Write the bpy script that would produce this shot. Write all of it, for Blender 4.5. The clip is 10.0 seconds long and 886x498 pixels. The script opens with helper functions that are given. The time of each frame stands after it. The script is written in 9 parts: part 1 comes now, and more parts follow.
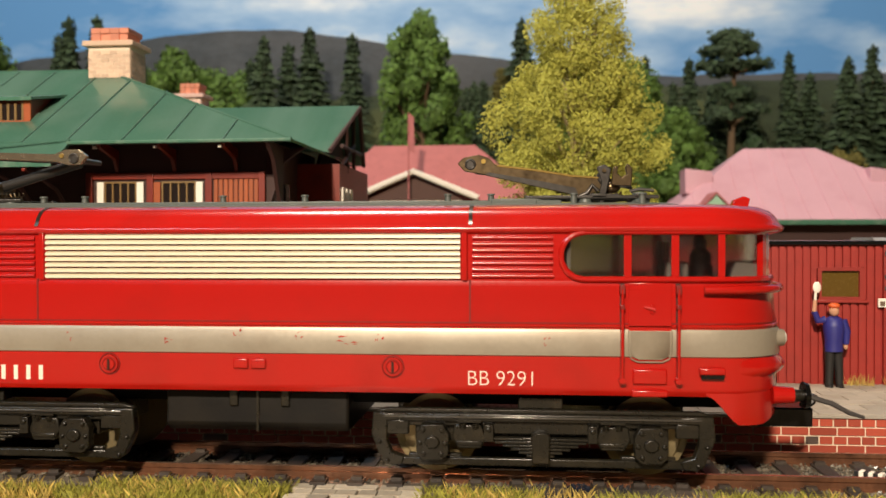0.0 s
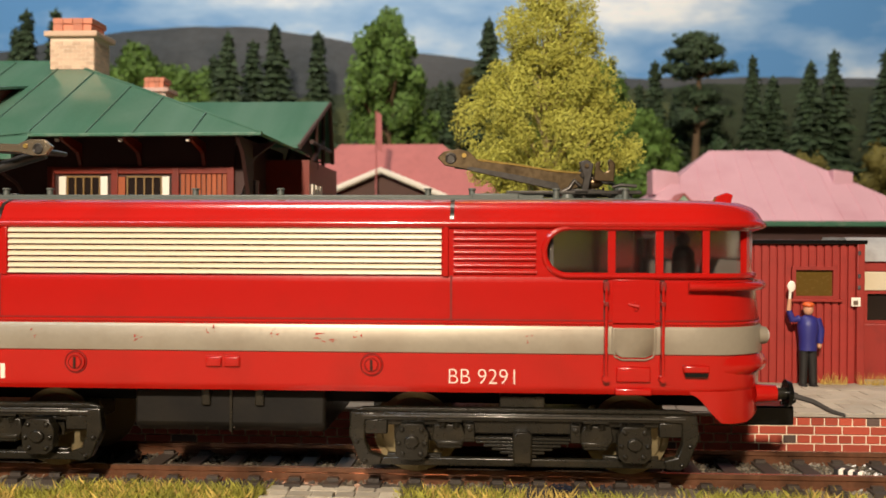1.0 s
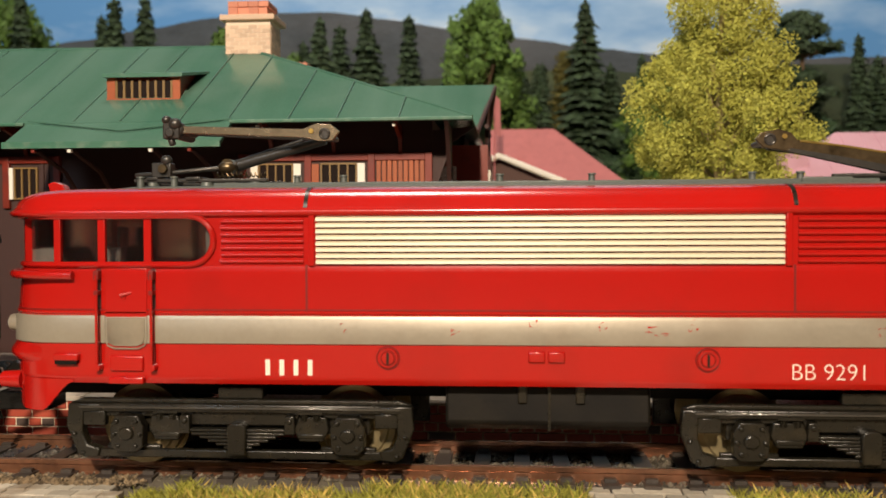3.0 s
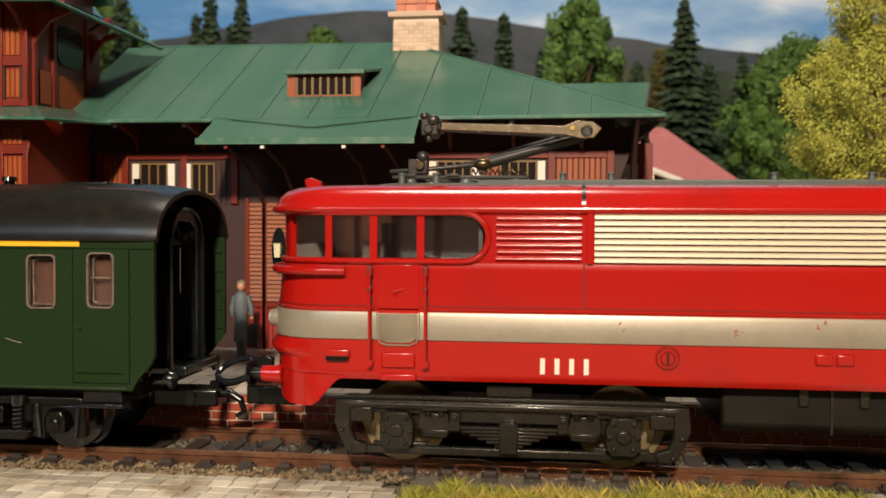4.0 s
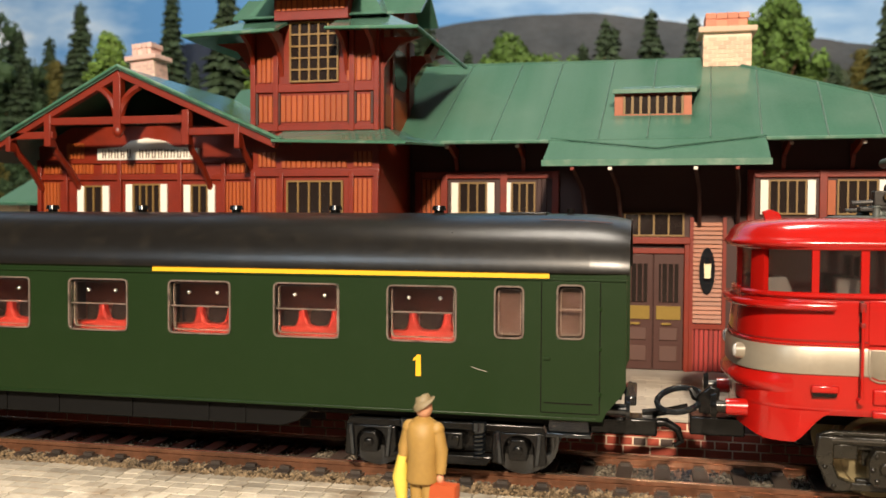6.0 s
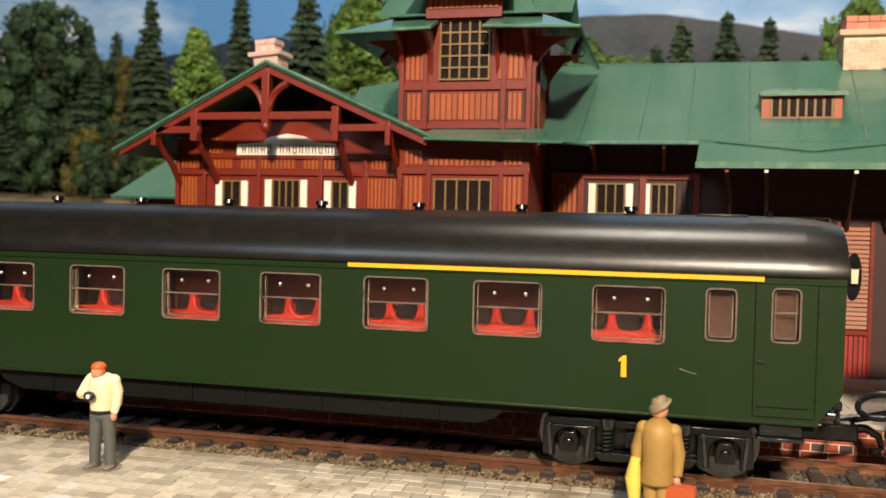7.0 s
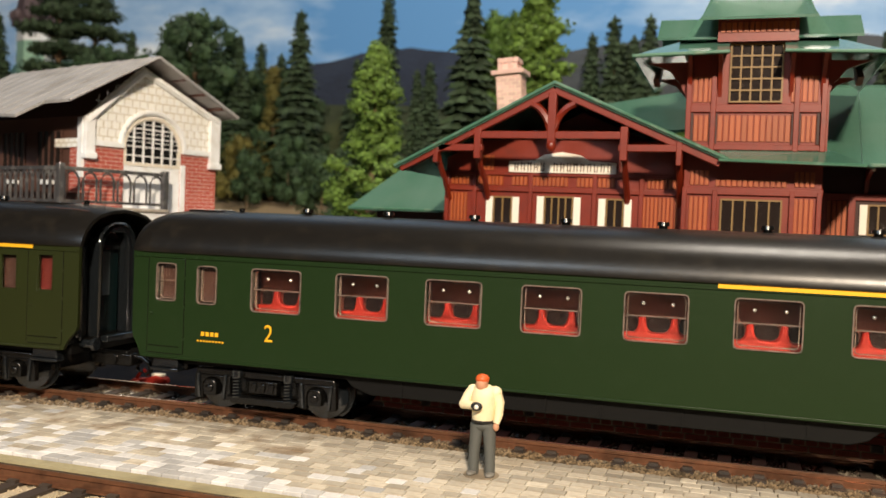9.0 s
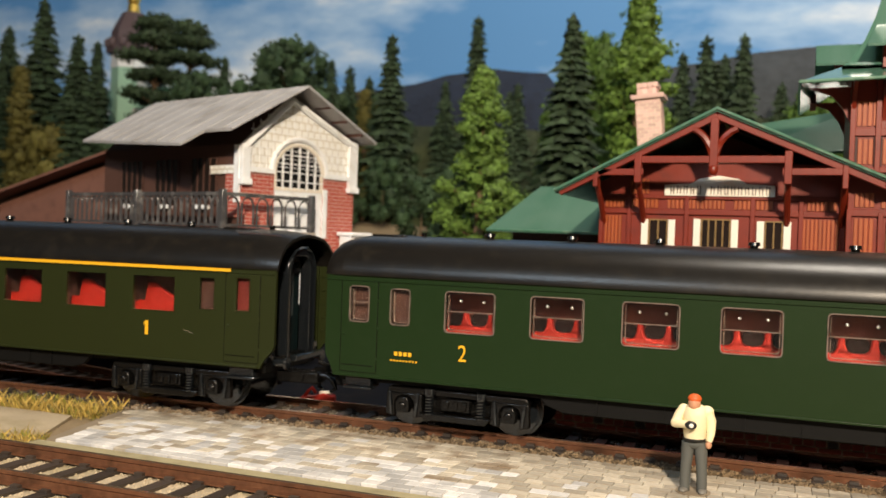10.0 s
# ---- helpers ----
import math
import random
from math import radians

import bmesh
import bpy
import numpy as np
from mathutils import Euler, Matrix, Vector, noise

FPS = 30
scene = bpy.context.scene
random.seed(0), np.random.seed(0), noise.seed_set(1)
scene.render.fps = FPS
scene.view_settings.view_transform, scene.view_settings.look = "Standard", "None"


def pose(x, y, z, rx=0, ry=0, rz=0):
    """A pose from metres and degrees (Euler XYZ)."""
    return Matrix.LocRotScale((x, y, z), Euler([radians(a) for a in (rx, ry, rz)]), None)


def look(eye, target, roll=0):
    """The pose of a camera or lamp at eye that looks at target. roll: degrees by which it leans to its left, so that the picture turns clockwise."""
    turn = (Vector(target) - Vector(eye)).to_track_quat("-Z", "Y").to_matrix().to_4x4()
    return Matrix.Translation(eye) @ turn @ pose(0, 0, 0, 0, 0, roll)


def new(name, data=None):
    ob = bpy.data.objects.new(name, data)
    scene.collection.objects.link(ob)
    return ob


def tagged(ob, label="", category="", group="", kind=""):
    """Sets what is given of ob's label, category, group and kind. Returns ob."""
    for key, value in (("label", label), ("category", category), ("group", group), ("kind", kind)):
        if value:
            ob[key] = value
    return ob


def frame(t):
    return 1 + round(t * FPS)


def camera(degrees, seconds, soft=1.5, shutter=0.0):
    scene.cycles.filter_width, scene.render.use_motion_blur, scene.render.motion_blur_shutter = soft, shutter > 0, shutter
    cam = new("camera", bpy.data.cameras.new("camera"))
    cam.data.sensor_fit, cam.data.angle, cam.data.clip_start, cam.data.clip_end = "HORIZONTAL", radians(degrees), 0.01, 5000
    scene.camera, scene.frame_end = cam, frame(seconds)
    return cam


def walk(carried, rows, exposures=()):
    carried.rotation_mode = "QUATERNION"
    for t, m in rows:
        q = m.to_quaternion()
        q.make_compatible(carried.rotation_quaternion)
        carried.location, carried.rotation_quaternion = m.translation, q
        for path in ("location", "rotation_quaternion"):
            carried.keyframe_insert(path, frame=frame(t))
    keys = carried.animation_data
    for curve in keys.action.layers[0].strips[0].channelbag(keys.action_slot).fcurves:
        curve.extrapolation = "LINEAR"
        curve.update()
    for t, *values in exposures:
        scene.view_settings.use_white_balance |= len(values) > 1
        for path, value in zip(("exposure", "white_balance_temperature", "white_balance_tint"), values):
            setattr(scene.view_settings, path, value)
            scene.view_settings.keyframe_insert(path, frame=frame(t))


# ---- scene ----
# ---------- camera and its walk ----------
cam = camera(51.75, 10.0)
PATH = [
    (0, (0.04476, -0.15876, 0.04021), (0.02596, 0.04033, 0.03737), -0.13),
    (0.5, (0.04436, -0.15723, 0.03922), (0.03044, 0.04227, 0.03691), -0.09),
    (1, (0.04147, -0.15572, 0.03915), (0.03113, 0.04399, 0.03670), 0.19),
    (1.5, (0.03718, -0.15602, 0.03987), (0.02921, 0.04380, 0.03650), 0.09),
    (2, (0.03363, -0.15408, 0.03886), (0.02600, 0.04573, 0.03446), -0.16),
    (2.5, (0.01485, -0.14948, 0.03878), (0.00407, 0.05017, 0.03393), -0.15),
    (3, (-0.00465, -0.15011, 0.03933), (-0.02011, 0.04922, 0.03398), -0.24),
    (3.2, (-0.01084, -0.14926, 0.03904), (-0.02800, 0.04993, 0.03349), -0.18),
    (4.3, (-0.04946, -0.15272, 0.03964), (-0.07656, 0.04535, 0.03368), 0.28),
    (4.5, (-0.05401, -0.15257, 0.04008), (-0.08379, 0.04509, 0.03366), 0.22),
    (5, (-0.06640, -0.15311, 0.04047), (-0.10007, 0.04393, 0.03395), 0.22),
    (5.5, (-0.08264, -0.15518, 0.04135), (-0.12168, 0.04088, 0.03531), 0.20),
    (6, (-0.09892, -0.16220, 0.04469), (-0.14249, 0.03289, 0.03817), 0.31),
    (6.2, (-0.10626, -0.16090, 0.04304), (-0.15085, 0.03402, 0.03872), 0.29),
    (7.3, (-0.13632, -0.17123, 0.04450), (-0.18552, 0.02249, 0.03715), 1.59),
    (7.5, (-0.14153, -0.17165, 0.04358), (-0.19276, 0.02155, 0.03674), 1.25),
    (8, (-0.15441, -0.17910, 0.04513), (-0.20897, 0.01319, 0.03810), 1.38),
    (8.5, (-0.16750, -0.18333, 0.04434), (-0.22490, 0.00815, 0.03778), 1.84),
    (9, (-0.18094, -0.19001, 0.04521), (-0.24239, 0.00023, 0.03944), 2.30),
    (9.5, (-0.19362, -0.19760, 0.04569), (-0.25996, -0.00896, 0.04168), 2.15),
    (10, (-0.20761, -0.20758, 0.04564), (-0.27920, -0.02085, 0.04321), 2.05),
]
walk(cam, [(t, look(eye, target, roll)) for t, eye, target, roll in PATH], ((0.0, -0.04), (2.0, -0.05), (3.0, -0.12), (4.5, -0.25), (5.0, 0.12), (5.5, 0.28), (6.0, 0.25), (7.5, 0.10), (10.0, 0.07)))

# ---------- the large lights: key lamp, ceiling lamp, added cool fill, dim surroundings ---
world = bpy.data.worlds.new("world")
scene.world = world
world.use_nodes = True
world.node_tree.nodes["Background"].inputs[0].default_value = (0.55, 0.62, 0.75, 1)
world.node_tree.nodes["Background"].inputs[1].default_value = 0.12


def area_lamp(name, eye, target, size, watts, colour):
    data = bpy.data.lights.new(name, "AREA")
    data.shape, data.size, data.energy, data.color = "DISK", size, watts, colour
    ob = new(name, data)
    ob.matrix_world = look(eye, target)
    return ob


area_lamp("lamp_key", (-0.03, -0.585, 0.38), (-0.07, 0.05, 0.03), 0.045, 8.4, (1.0, 0.83, 0.635))
# unseen lamp under the ceiling, aimed back to brighten the background
area_lamp("lamp_ceiling", (-0.12, 0.16, 0.86), (-0.12, 0.36, 0.08), 0.25, 4.4, (1.0, 0.90, 0.77))
# unseen cool lamp added at the front left to lift that side
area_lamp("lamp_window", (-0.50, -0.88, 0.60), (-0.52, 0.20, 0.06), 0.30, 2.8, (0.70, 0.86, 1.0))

# a small lens close to its subject: the distance is slightly soft
cam.data.dof.use_dof = True
cam.data.dof.focus_distance, cam.data.dof.aperture_fstop = 0.172, 40.0

# ---------- helpers ----------
MM = 0.001
rnd = random.Random(7)


class Build:
    """Collects points and faces in millimetres."""

    def __init__(self):
        self.v, self.f, self.m = [], [], []

    def add(self, vs, fs, m=0):
        n = len(self.v)
        self.v += [tuple(p) for p in vs]
        self.f += [tuple(n + i for i in q) for q in fs]
        self.m += [m] * len(fs)
        return self

    def box(self, x0, x1, y0, y1, z0, z1, m=0):
        vs = [(x, y, z) for x in (x0, x1) for y in (y0, y1) for z in (z0, z1)]
        return self.add(vs, [(0, 1, 3, 2), (4, 6, 7, 5), (0, 4, 5, 1), (2, 3, 7, 6), (0, 2, 6, 4), (1, 5, 7, 3)], m)

    def prism(self, poly, axis, lo, hi, m=0):
        """A flat outline pushed from lo to hi along an axis; the outline holds the two other axes in order."""
        put = {"x": lambda a, b, t: (t, a, b), "y": lambda a, b, t: (a, t, b), "z": lambda a, b, t: (a, b, t)}[axis]
        n = len(poly)
        vs = [put(a, b, lo) for a, b in poly] + [put(a, b, hi) for a, b in poly]
        fs = [tuple(range(n)), tuple(range(2 * n - 1, n - 1, -1))] + [(i, n + i, n + (i + 1) % n, (i + 1) % n) for i in range(n)]
        return self.add(vs, fs, m)

    def loft(self, rings, closed=True, caps=True, m=0):
        n = len(rings[0])
        vs = [p for r in rings for p in r]
        fs = []
        for k in range(len(rings) - 1):
            for i in range(n if closed else n - 1):
                j = (i + 1) % n
                fs.append((k * n + i, k * n + j, (k + 1) * n + j, (k + 1) * n + i))
        if caps and closed:
            fs += [tuple(range(n - 1, -1, -1)), tuple(range((len(rings) - 1) * n, len(rings) * n))]
        return self.add(vs, fs, m)

    def cyl(self, p0, p1, r0, r1=None, n=12, m=0):
        p0, p1 = Vector(p0), Vector(p1)
        r1 = r0 if r1 is None else r1
        d = (p1 - p0).normalized()
        u = d.orthogonal().normalized()
        w = d.cross(u)
        ring = lambda p, r: [p + u * r * math.cos(6.28319 * i / n) + w * r * math.sin(6.28319 * i / n) for i in range(n)]
        return self.loft([ring(p0, r0), ring(p1, r1)], m=m)

    def tube(self, pts, r, n=8, m=0, closed=False):
        pts = [Vector(p) for p in pts]
        rings, up = [], Vector((0.123, 0.456, 0.882))
        for i, p in enumerate(pts):
            a = pts[(i - 1) % len(pts)] if closed or i else p
            b = pts[(i + 1) % len(pts)] if closed or i < len(pts) - 1 else p
            d = (b - a).normalized()
            u = d.cross(up)
            u = u.normalized() if u.length > 1e-4 else d.orthogonal().normalized()
            w = d.cross(u)
            rr = r[i] if isinstance(r, (list, tuple)) else r
            rings.append([p + u * rr * math.cos(6.28319 * k / n) + w * rr * math.sin(6.28319 * k / n) for k in range(n)])
        if closed:
            rings.append(rings[0])
        return self.loft(rings, caps=not closed, m=m)

    def ball(self, c, r, nu=12, nv=8, m=0):
        rx, ry, rz = r if isinstance(r, (list, tuple)) else (r, r, r)
        rings = []
        for k in range(1, nv):
            a = math.pi * k / nv
            rings.append([(c[0] + rx * math.sin(a) * math.cos(6.28319 * i / nu), c[1] + ry * math.sin(a) * math.sin(6.28319 * i / nu), c[2] - rz * math.cos(a)) for i in range(nu)])
        return self.loft(rings, m=m)

    def turned(self, fn, n0):
        """Moves the points from number n0 on by a function."""
        self.v[n0:] = [tuple(fn(*p)) for p in self.v[n0:]]
        return self


def mesh_of(name, b, mats, angle=38, smooth=True):
    me = bpy.data.meshes.new(name)
    me.from_pydata([(x * MM, y * MM, z * MM) for x, y, z in b.v], [], b.f)
    for mt in mats if isinstance(mats, (list, tuple)) else [mats]:
        me.materials.append(mt)
    me.polygons.foreach_set("material_index", b.m)
    if len(b.f) < 60000:
        bm = bmesh.new()
        bm.from_mesh(me)
        bmesh.ops.recalc_face_normals(bm, faces=bm.faces)
        bm.to_mesh(me)
        bm.free()
    if smooth:
        me.polygons.foreach_set("use_smooth", [True] * len(me.polygons))
        me.set_sharp_from_angle(angle=radians(angle))
    me.update()
    return me


def part(name, b, mats, parent=None, label="", bevel=0.0, at=None, angle=38, smooth=True):
    ob = new(name, mesh_of(name, b, mats, angle, smooth))
    if parent is not None:
        ob.parent = parent
    if at is not None:
        ob.location = [c * MM for c in at]
    if label:
        ob["label"] = label
    if bevel:
        mod = ob.modifiers.new("bevel", "BEVEL")
        mod.width, mod.segments, mod.limit_method, mod.angle_limit = bevel * MM, 2, "ANGLE", radians(40)
    return ob


def thing(name, at, label, category, group="", turn=0.0, kind=""):
    ob = new(name)
    ob.location = [c * MM for c in at]
    ob.rotation_euler = (0, 0, radians(turn))
    ob.empty_display_size = 0.004
    return tagged(ob, label, category, group, kind)


# ---------- materials ----------
def mat(name, colour, rough=0.6, metal=0.0, var=0.18, fine=1500.0, coarse=120.0, bump=0.15, depth=0.00012, dirt=None, dirt_amount=0.0, coat=0.0, spec=0.5, island=0.0, per_object=0.0, dirt_scale=260.0, courses=None, streak=None):
    m = bpy.data.materials.new(name)
    m.use_nodes = True
    nt = m.node_tree
    p = nt.nodes["Principled BSDF"]
    tc = nt.nodes.new("ShaderNodeTexCoord")

    def noise_at(scale, detail=4.0):
        n = nt.nodes.new("ShaderNodeTexNoise")
        n.inputs["Scale"].default_value, n.inputs["Detail"].default_value = scale, detail
        nt.links.new(tc.outputs["Object"], n.inputs["Vector"])
        return n.outputs["Fac"]

    def maths(op, a, b):
        n = nt.nodes.new("ShaderNodeMath")
        n.operation = op
        for k, x in enumerate((a, b)):
            if isinstance(x, (int, float)):
                n.inputs[k].default_value = x
            else:
                nt.links.new(x, n.inputs[k])
        return n.outputs[0]

    nf, nc = noise_at(fine), noise_at(coarse)
    value = maths("ADD", 1 - var, maths("MULTIPLY", maths("ADD", nf, nc), var))
    if island:
        g = nt.nodes.new("ShaderNodeNewGeometry")
        value = maths("MULTIPLY", value, maths("ADD", 1 - island / 2, maths("MULTIPLY", g.outputs["Random Per Island"], island)))
    if per_object:
        g = nt.nodes.new("ShaderNodeObjectInfo")
        value = maths("MULTIPLY", value, maths("ADD", 1 - per_object / 2, maths("MULTIPLY", g.outputs["Random"], per_object)))
    hsv = nt.nodes.new("ShaderNodeHueSaturation")
    hsv.inputs["Color"].default_value = (*colour, 1)
    nt.links.new(value, hsv.inputs["Value"])
    out = hsv.outputs["Color"]
    # second tone in random patches: dirt, or painted glints and shade in some materials
    if dirt:
        mix = nt.nodes.new("ShaderNodeMixRGB")
        ramp = nt.nodes.new("ShaderNodeValToRGB")
        ramp.color_ramp.elements[0].position, ramp.color_ramp.elements[1].position = 0.5, 0.72
        nt.links.new(noise_at(dirt_scale, 6.0), ramp.inputs["Fac"])
        nt.links.new(maths("MULTIPLY", ramp.outputs["Color"], dirt_amount), mix.inputs["Fac"])
        nt.links.new(out, mix.inputs["Color1"])
        mix.inputs["Color2"].default_value = (*dirt, 1)
        out = mix.outputs["Color"]
    if streak:
        mp = nt.nodes.new("ShaderNodeMapping")
        mp.inputs["Scale"].default_value = (75, 7, 7)
        sn = nt.nodes.new("ShaderNodeTexNoise")
        sn.inputs["Scale"].default_value, sn.inputs["Detail"].default_value = 1.0, 5.0
        nt.links.new(tc.outputs["Object"], mp.inputs["Vector"])
        nt.links.new(mp.outputs["Vector"], sn.inputs["Vector"])
        ramp = nt.nodes.new("ShaderNodeValToRGB")
        ramp.color_ramp.elements[0].position, ramp.color_ramp.elements[1].position = 0.40, 0.66
        nt.links.new(sn.outputs["Fac"], ramp.inputs["Fac"])
        mix = nt.nodes.new("ShaderNodeMixRGB")
        nt.links.new(maths("MULTIPLY", ramp.outputs["Color"], 0.6), mix.inputs["Fac"])
        nt.links.new(out, mix.inputs["Color1"])
        mix.inputs["Color2"].default_value = (*streak, 1)
        out = mix.outputs["Color"]
    if courses:
        wide, high, joint = courses
        sep, com = nt.nodes.new("ShaderNodeSeparateXYZ"), nt.nodes.new("ShaderNodeCombineXYZ")
        nt.links.new(tc.outputs["Object"], sep.inputs[0])
        nt.links.new(maths("ADD", sep.outputs[0], sep.outputs[1]), com.inputs[0])
        nt.links.new(sep.outputs[2], com.inputs[1])
        bt = nt.nodes.new("ShaderNodeTexBrick")
        bt.inputs["Scale"].default_value, bt.inputs["Brick Width"].default_value, bt.inputs["Row Height"].default_value = 1.0, wide, high
        bt.inputs["Mortar Size"].default_value, bt.inputs["Mortar Smooth"].default_value = high * 0.10, 0.3
        nt.links.new(com.outputs[0], bt.inputs["Vector"])
        mix = nt.nodes.new("ShaderNodeMixRGB")
        nt.links.new(bt.outputs["Fac"], mix.inputs["Fac"])
        nt.links.new(out, mix.inputs["Color1"])
        mix.inputs["Color2"].default_value = (*joint, 1)
        out = mix.outputs["Color"]
    nt.links.new(out, p.inputs["Base Color"])
    nt.links.new(maths("ADD", max(rough - 0.06, 0.02), maths("MULTIPLY", nf, 0.14)), p.inputs["Roughness"])
    p.inputs["Metallic"].default_value = metal
    p.inputs["Specular IOR Level"].default_value = spec
    p.inputs["Coat Weight"].default_value = coat
    p.inputs["Coat Roughness"].default_value = 0.08
    if bump:
        b = nt.nodes.new("ShaderNodeBump")
        b.inputs["Strength"].default_value, b.inputs["Distance"].default_value = bump, depth
        nt.links.new(nf, b.inputs["Height"])
        nt.links.new(b.outputs["Normal"], p.inputs["Normal"])
    return m


def glass(name, colour, rough=0.05, ior=1.45):
    m = bpy.data.materials.new(name)
    m.use_nodes = True
    p = m.node_tree.nodes["Principled BSDF"]
    p.inputs["Base Color"].default_value = (*colour, 1)
    p.inputs["Transmission Weight"].default_value, p.inputs["Roughness"].default_value, p.inputs["IOR"].default_value = 1.0, rough, ior
    return m


RED = mat("loco_red", (0.37, 0.0065, 0.004), 0.22, var=0.05, bump=0.0, coat=0.45, dirt=(0.25, 0.008, 0.005), dirt_amount=0.45, dirt_scale=90)
# darker loco red: joints, rims and brackets, plus shade painted into gaps
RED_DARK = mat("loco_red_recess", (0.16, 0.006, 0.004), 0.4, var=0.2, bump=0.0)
RAIL_SHADE = mat("grimy_recess", (0.045, 0.008, 0.006), 0.45, var=0.4, bump=0.1)
CREAM = mat("louvre_cream", (0.61, 0.52, 0.37), 0.35, var=0.08, bump=0.04, coat=0.1)
SILVER = mat("silver_grey_band", (0.29, 0.25, 0.19), 0.34, metal=0.3, var=0.18, bump=0.02, dirt=(0.16, 0.105, 0.065), dirt_amount=0.45, dirt_scale=70)
LETTER = mat("cream_lettering", (0.80, 0.66, 0.55), 0.5, var=0.1, bump=0.0)
ROOF_GREY = mat("loco_roof_grey", (0.075, 0.085, 0.075), 0.42, var=0.2, dirt=(0.13, 0.14, 0.12), dirt_amount=0.3)
BOGIE = mat("bogie_dark_grey", (0.011, 0.0095, 0.0065), 0.28, var=0.3, bump=0.12, spec=0.5, dirt=(0.045, 0.034, 0.019), dirt_amount=0.3)
TANK = mat("tank_black", (0.007, 0.006, 0.005), 0.42, var=0.4, bump=0.15, spec=0.2, dirt=(0.018, 0.014, 0.009), dirt_amount=0.4, dirt_scale=120)
# paler, glossier bogie grey that paints the highlight along the top lip
BOGIE_EDGE = mat("bogie_worn_edge", (0.06, 0.055, 0.047), 0.14, metal=0.3, var=0.3, bump=0.05, spec=0.9)
BLACK = mat("underframe_black", (0.0045, 0.0043, 0.004), 0.22, var=0.3, bump=0.25, fine=900, spec=0.35)
BLACK_GLOSS = mat("gangway_black", (0.008, 0.010, 0.012), 0.14, var=0.3, bump=0.35, fine=700, spec=0.9)
WHEEL = mat("wheel_brass_tread", (0.30, 0.24, 0.13), 0.38, metal=0.7, var=0.2)
STEEL = mat("pantograph_steel", (0.13, 0.092, 0.050), 0.30, metal=0.85, var=0.4, bump=0.1, dirt=(0.04, 0.027, 0.015), dirt_amount=0.55)
STEEL_DARK = mat("pantograph_dark", (0.055, 0.05, 0.045), 0.35, metal=0.6, var=0.3)
HOSE = mat("hose_grey", (0.05, 0.045, 0.043), 0.4, var=0.2)
CHROME = mat("chrome_lens", (0.82, 0.78, 0.72), 0.15, metal=0.35, var=0.05, bump=0.0)
TINTED = glass("cab_glass", (0.34, 0.33, 0.31), 0.22)
CLEAR = glass("clear_glazing", (0.86, 0.84, 0.80), 0.08)
# patchy pale and dark tone paints the broken highlights of clear plastic
GLAZE_RIM = mat("glazing_rim", (0.15, 0.115, 0.095), 0.14, var=0.6, coarse=330, bump=0.1, coat=0.5, dirt=(0.03, 0.03, 0.022), dirt_amount=0.7, dirt_scale=420)
CAB_GREY = mat("cab_interior_grey", (0.10, 0.088, 0.075), 0.6)
GREEN = mat("coach_green", (0.0085, 0.0225, 0.0050), 0.36, var=0.10, bump=0.02, spec=0.3, dirt=(0.013, 0.028, 0.009), dirt_amount=0.3)
# coach green shifted to olive: the look of grazing light put into colour
GREEN_DARK = mat("coach_green_old", (0.016, 0.021, 0.004), 0.42, var=0.12, bump=0.02, spec=0.3)
ROOF_BLACK = mat("coach_roof_black", (0.008, 0.007, 0.006), 0.30, var=0.3, bump=0.08, dirt=(0.022, 0.018, 0.013), dirt_amount=0.4, fine=900, spec=0.4)
YELLOW = mat("stripe_yellow", (0.80, 0.42, 0.015), 0.42, var=0.08, bump=0.04)
SEAT_RED = mat("seat_red", (0.24, 0.012, 0.006), 0.6, var=0.12, spec=0.2)
# seat red darkened in colour for the dim door window of the second coach
SEAT_RED_DULL = mat("seat_red_shaded", (0.07, 0.009, 0.006), 0.6, var=0.2, spec=0.2)
INNER = mat("coach_lining", (0.075, 0.036, 0.028), 0.5, var=0.2)
SEAT_DARK = mat("seat_pad_dark", (0.012, 0.006, 0.005), 0.6, var=0.2, spec=0.1)
GRAVEL = mat("edge_gravel", (0.18, 0.13, 0.078), 0.3, var=0.4, bump=0.2, island=1.5, spec=0.6, dirt=(0.03, 0.025, 0.02), dirt_amount=0.5, dirt_scale=120)
UNDER = mat("dull_underside", (0.004, 0.0038, 0.0035), 0.6, var=0.3, bump=0.1, spec=0.15)
DIRT_PALE = mat("pale_dirt", (0.40, 0.325, 0.22), 0.9, var=0.4, bump=0.5, depth=0.0003, coarse=90, dirt=(0.20, 0.17, 0.07), dirt_amount=0.6, dirt_scale=80)
KERB = mat("mossy_kerb", (0.34, 0.295, 0.175), 0.85, var=0.4, bump=0.4, dirt=(0.12, 0.10, 0.05), dirt_amount=0.6, dirt_scale=130)
STEEL_LIGHT = mat("pantograph_bright_steel", (0.36, 0.285, 0.19), 0.24, metal=0.85, var=0.12, bump=0.0, dirt=(0.20, 0.15, 0.09), dirt_amount=0.25, dirt_scale=90)
YARD = mat("yard_cinders", (0.010, 0.012, 0.018), 0.9, spec=0.05, var=0.5, bump=0.5, depth=0.0003, coarse=60, dirt=(0.025, 0.024, 0.024), dirt_amount=0.5, dirt_scale=90)
FLOOR = mat("dark_room_floor", (0.03, 0.027, 0.024), 0.8, fine=60, coarse=3)
LINING = mat("compartment_wall_brown", (0.25, 0.080, 0.060), 0.5, var=0.4, coarse=200, spec=0.1)
BLIND = mat("drawn_blind", (0.042, 0.020, 0.015), 0.5, var=0.4, spec=0.1)
PIN = mat("bright_pin", (0.85, 0.82, 0.78), 0.2, metal=0.9, var=0.05, bump=0)
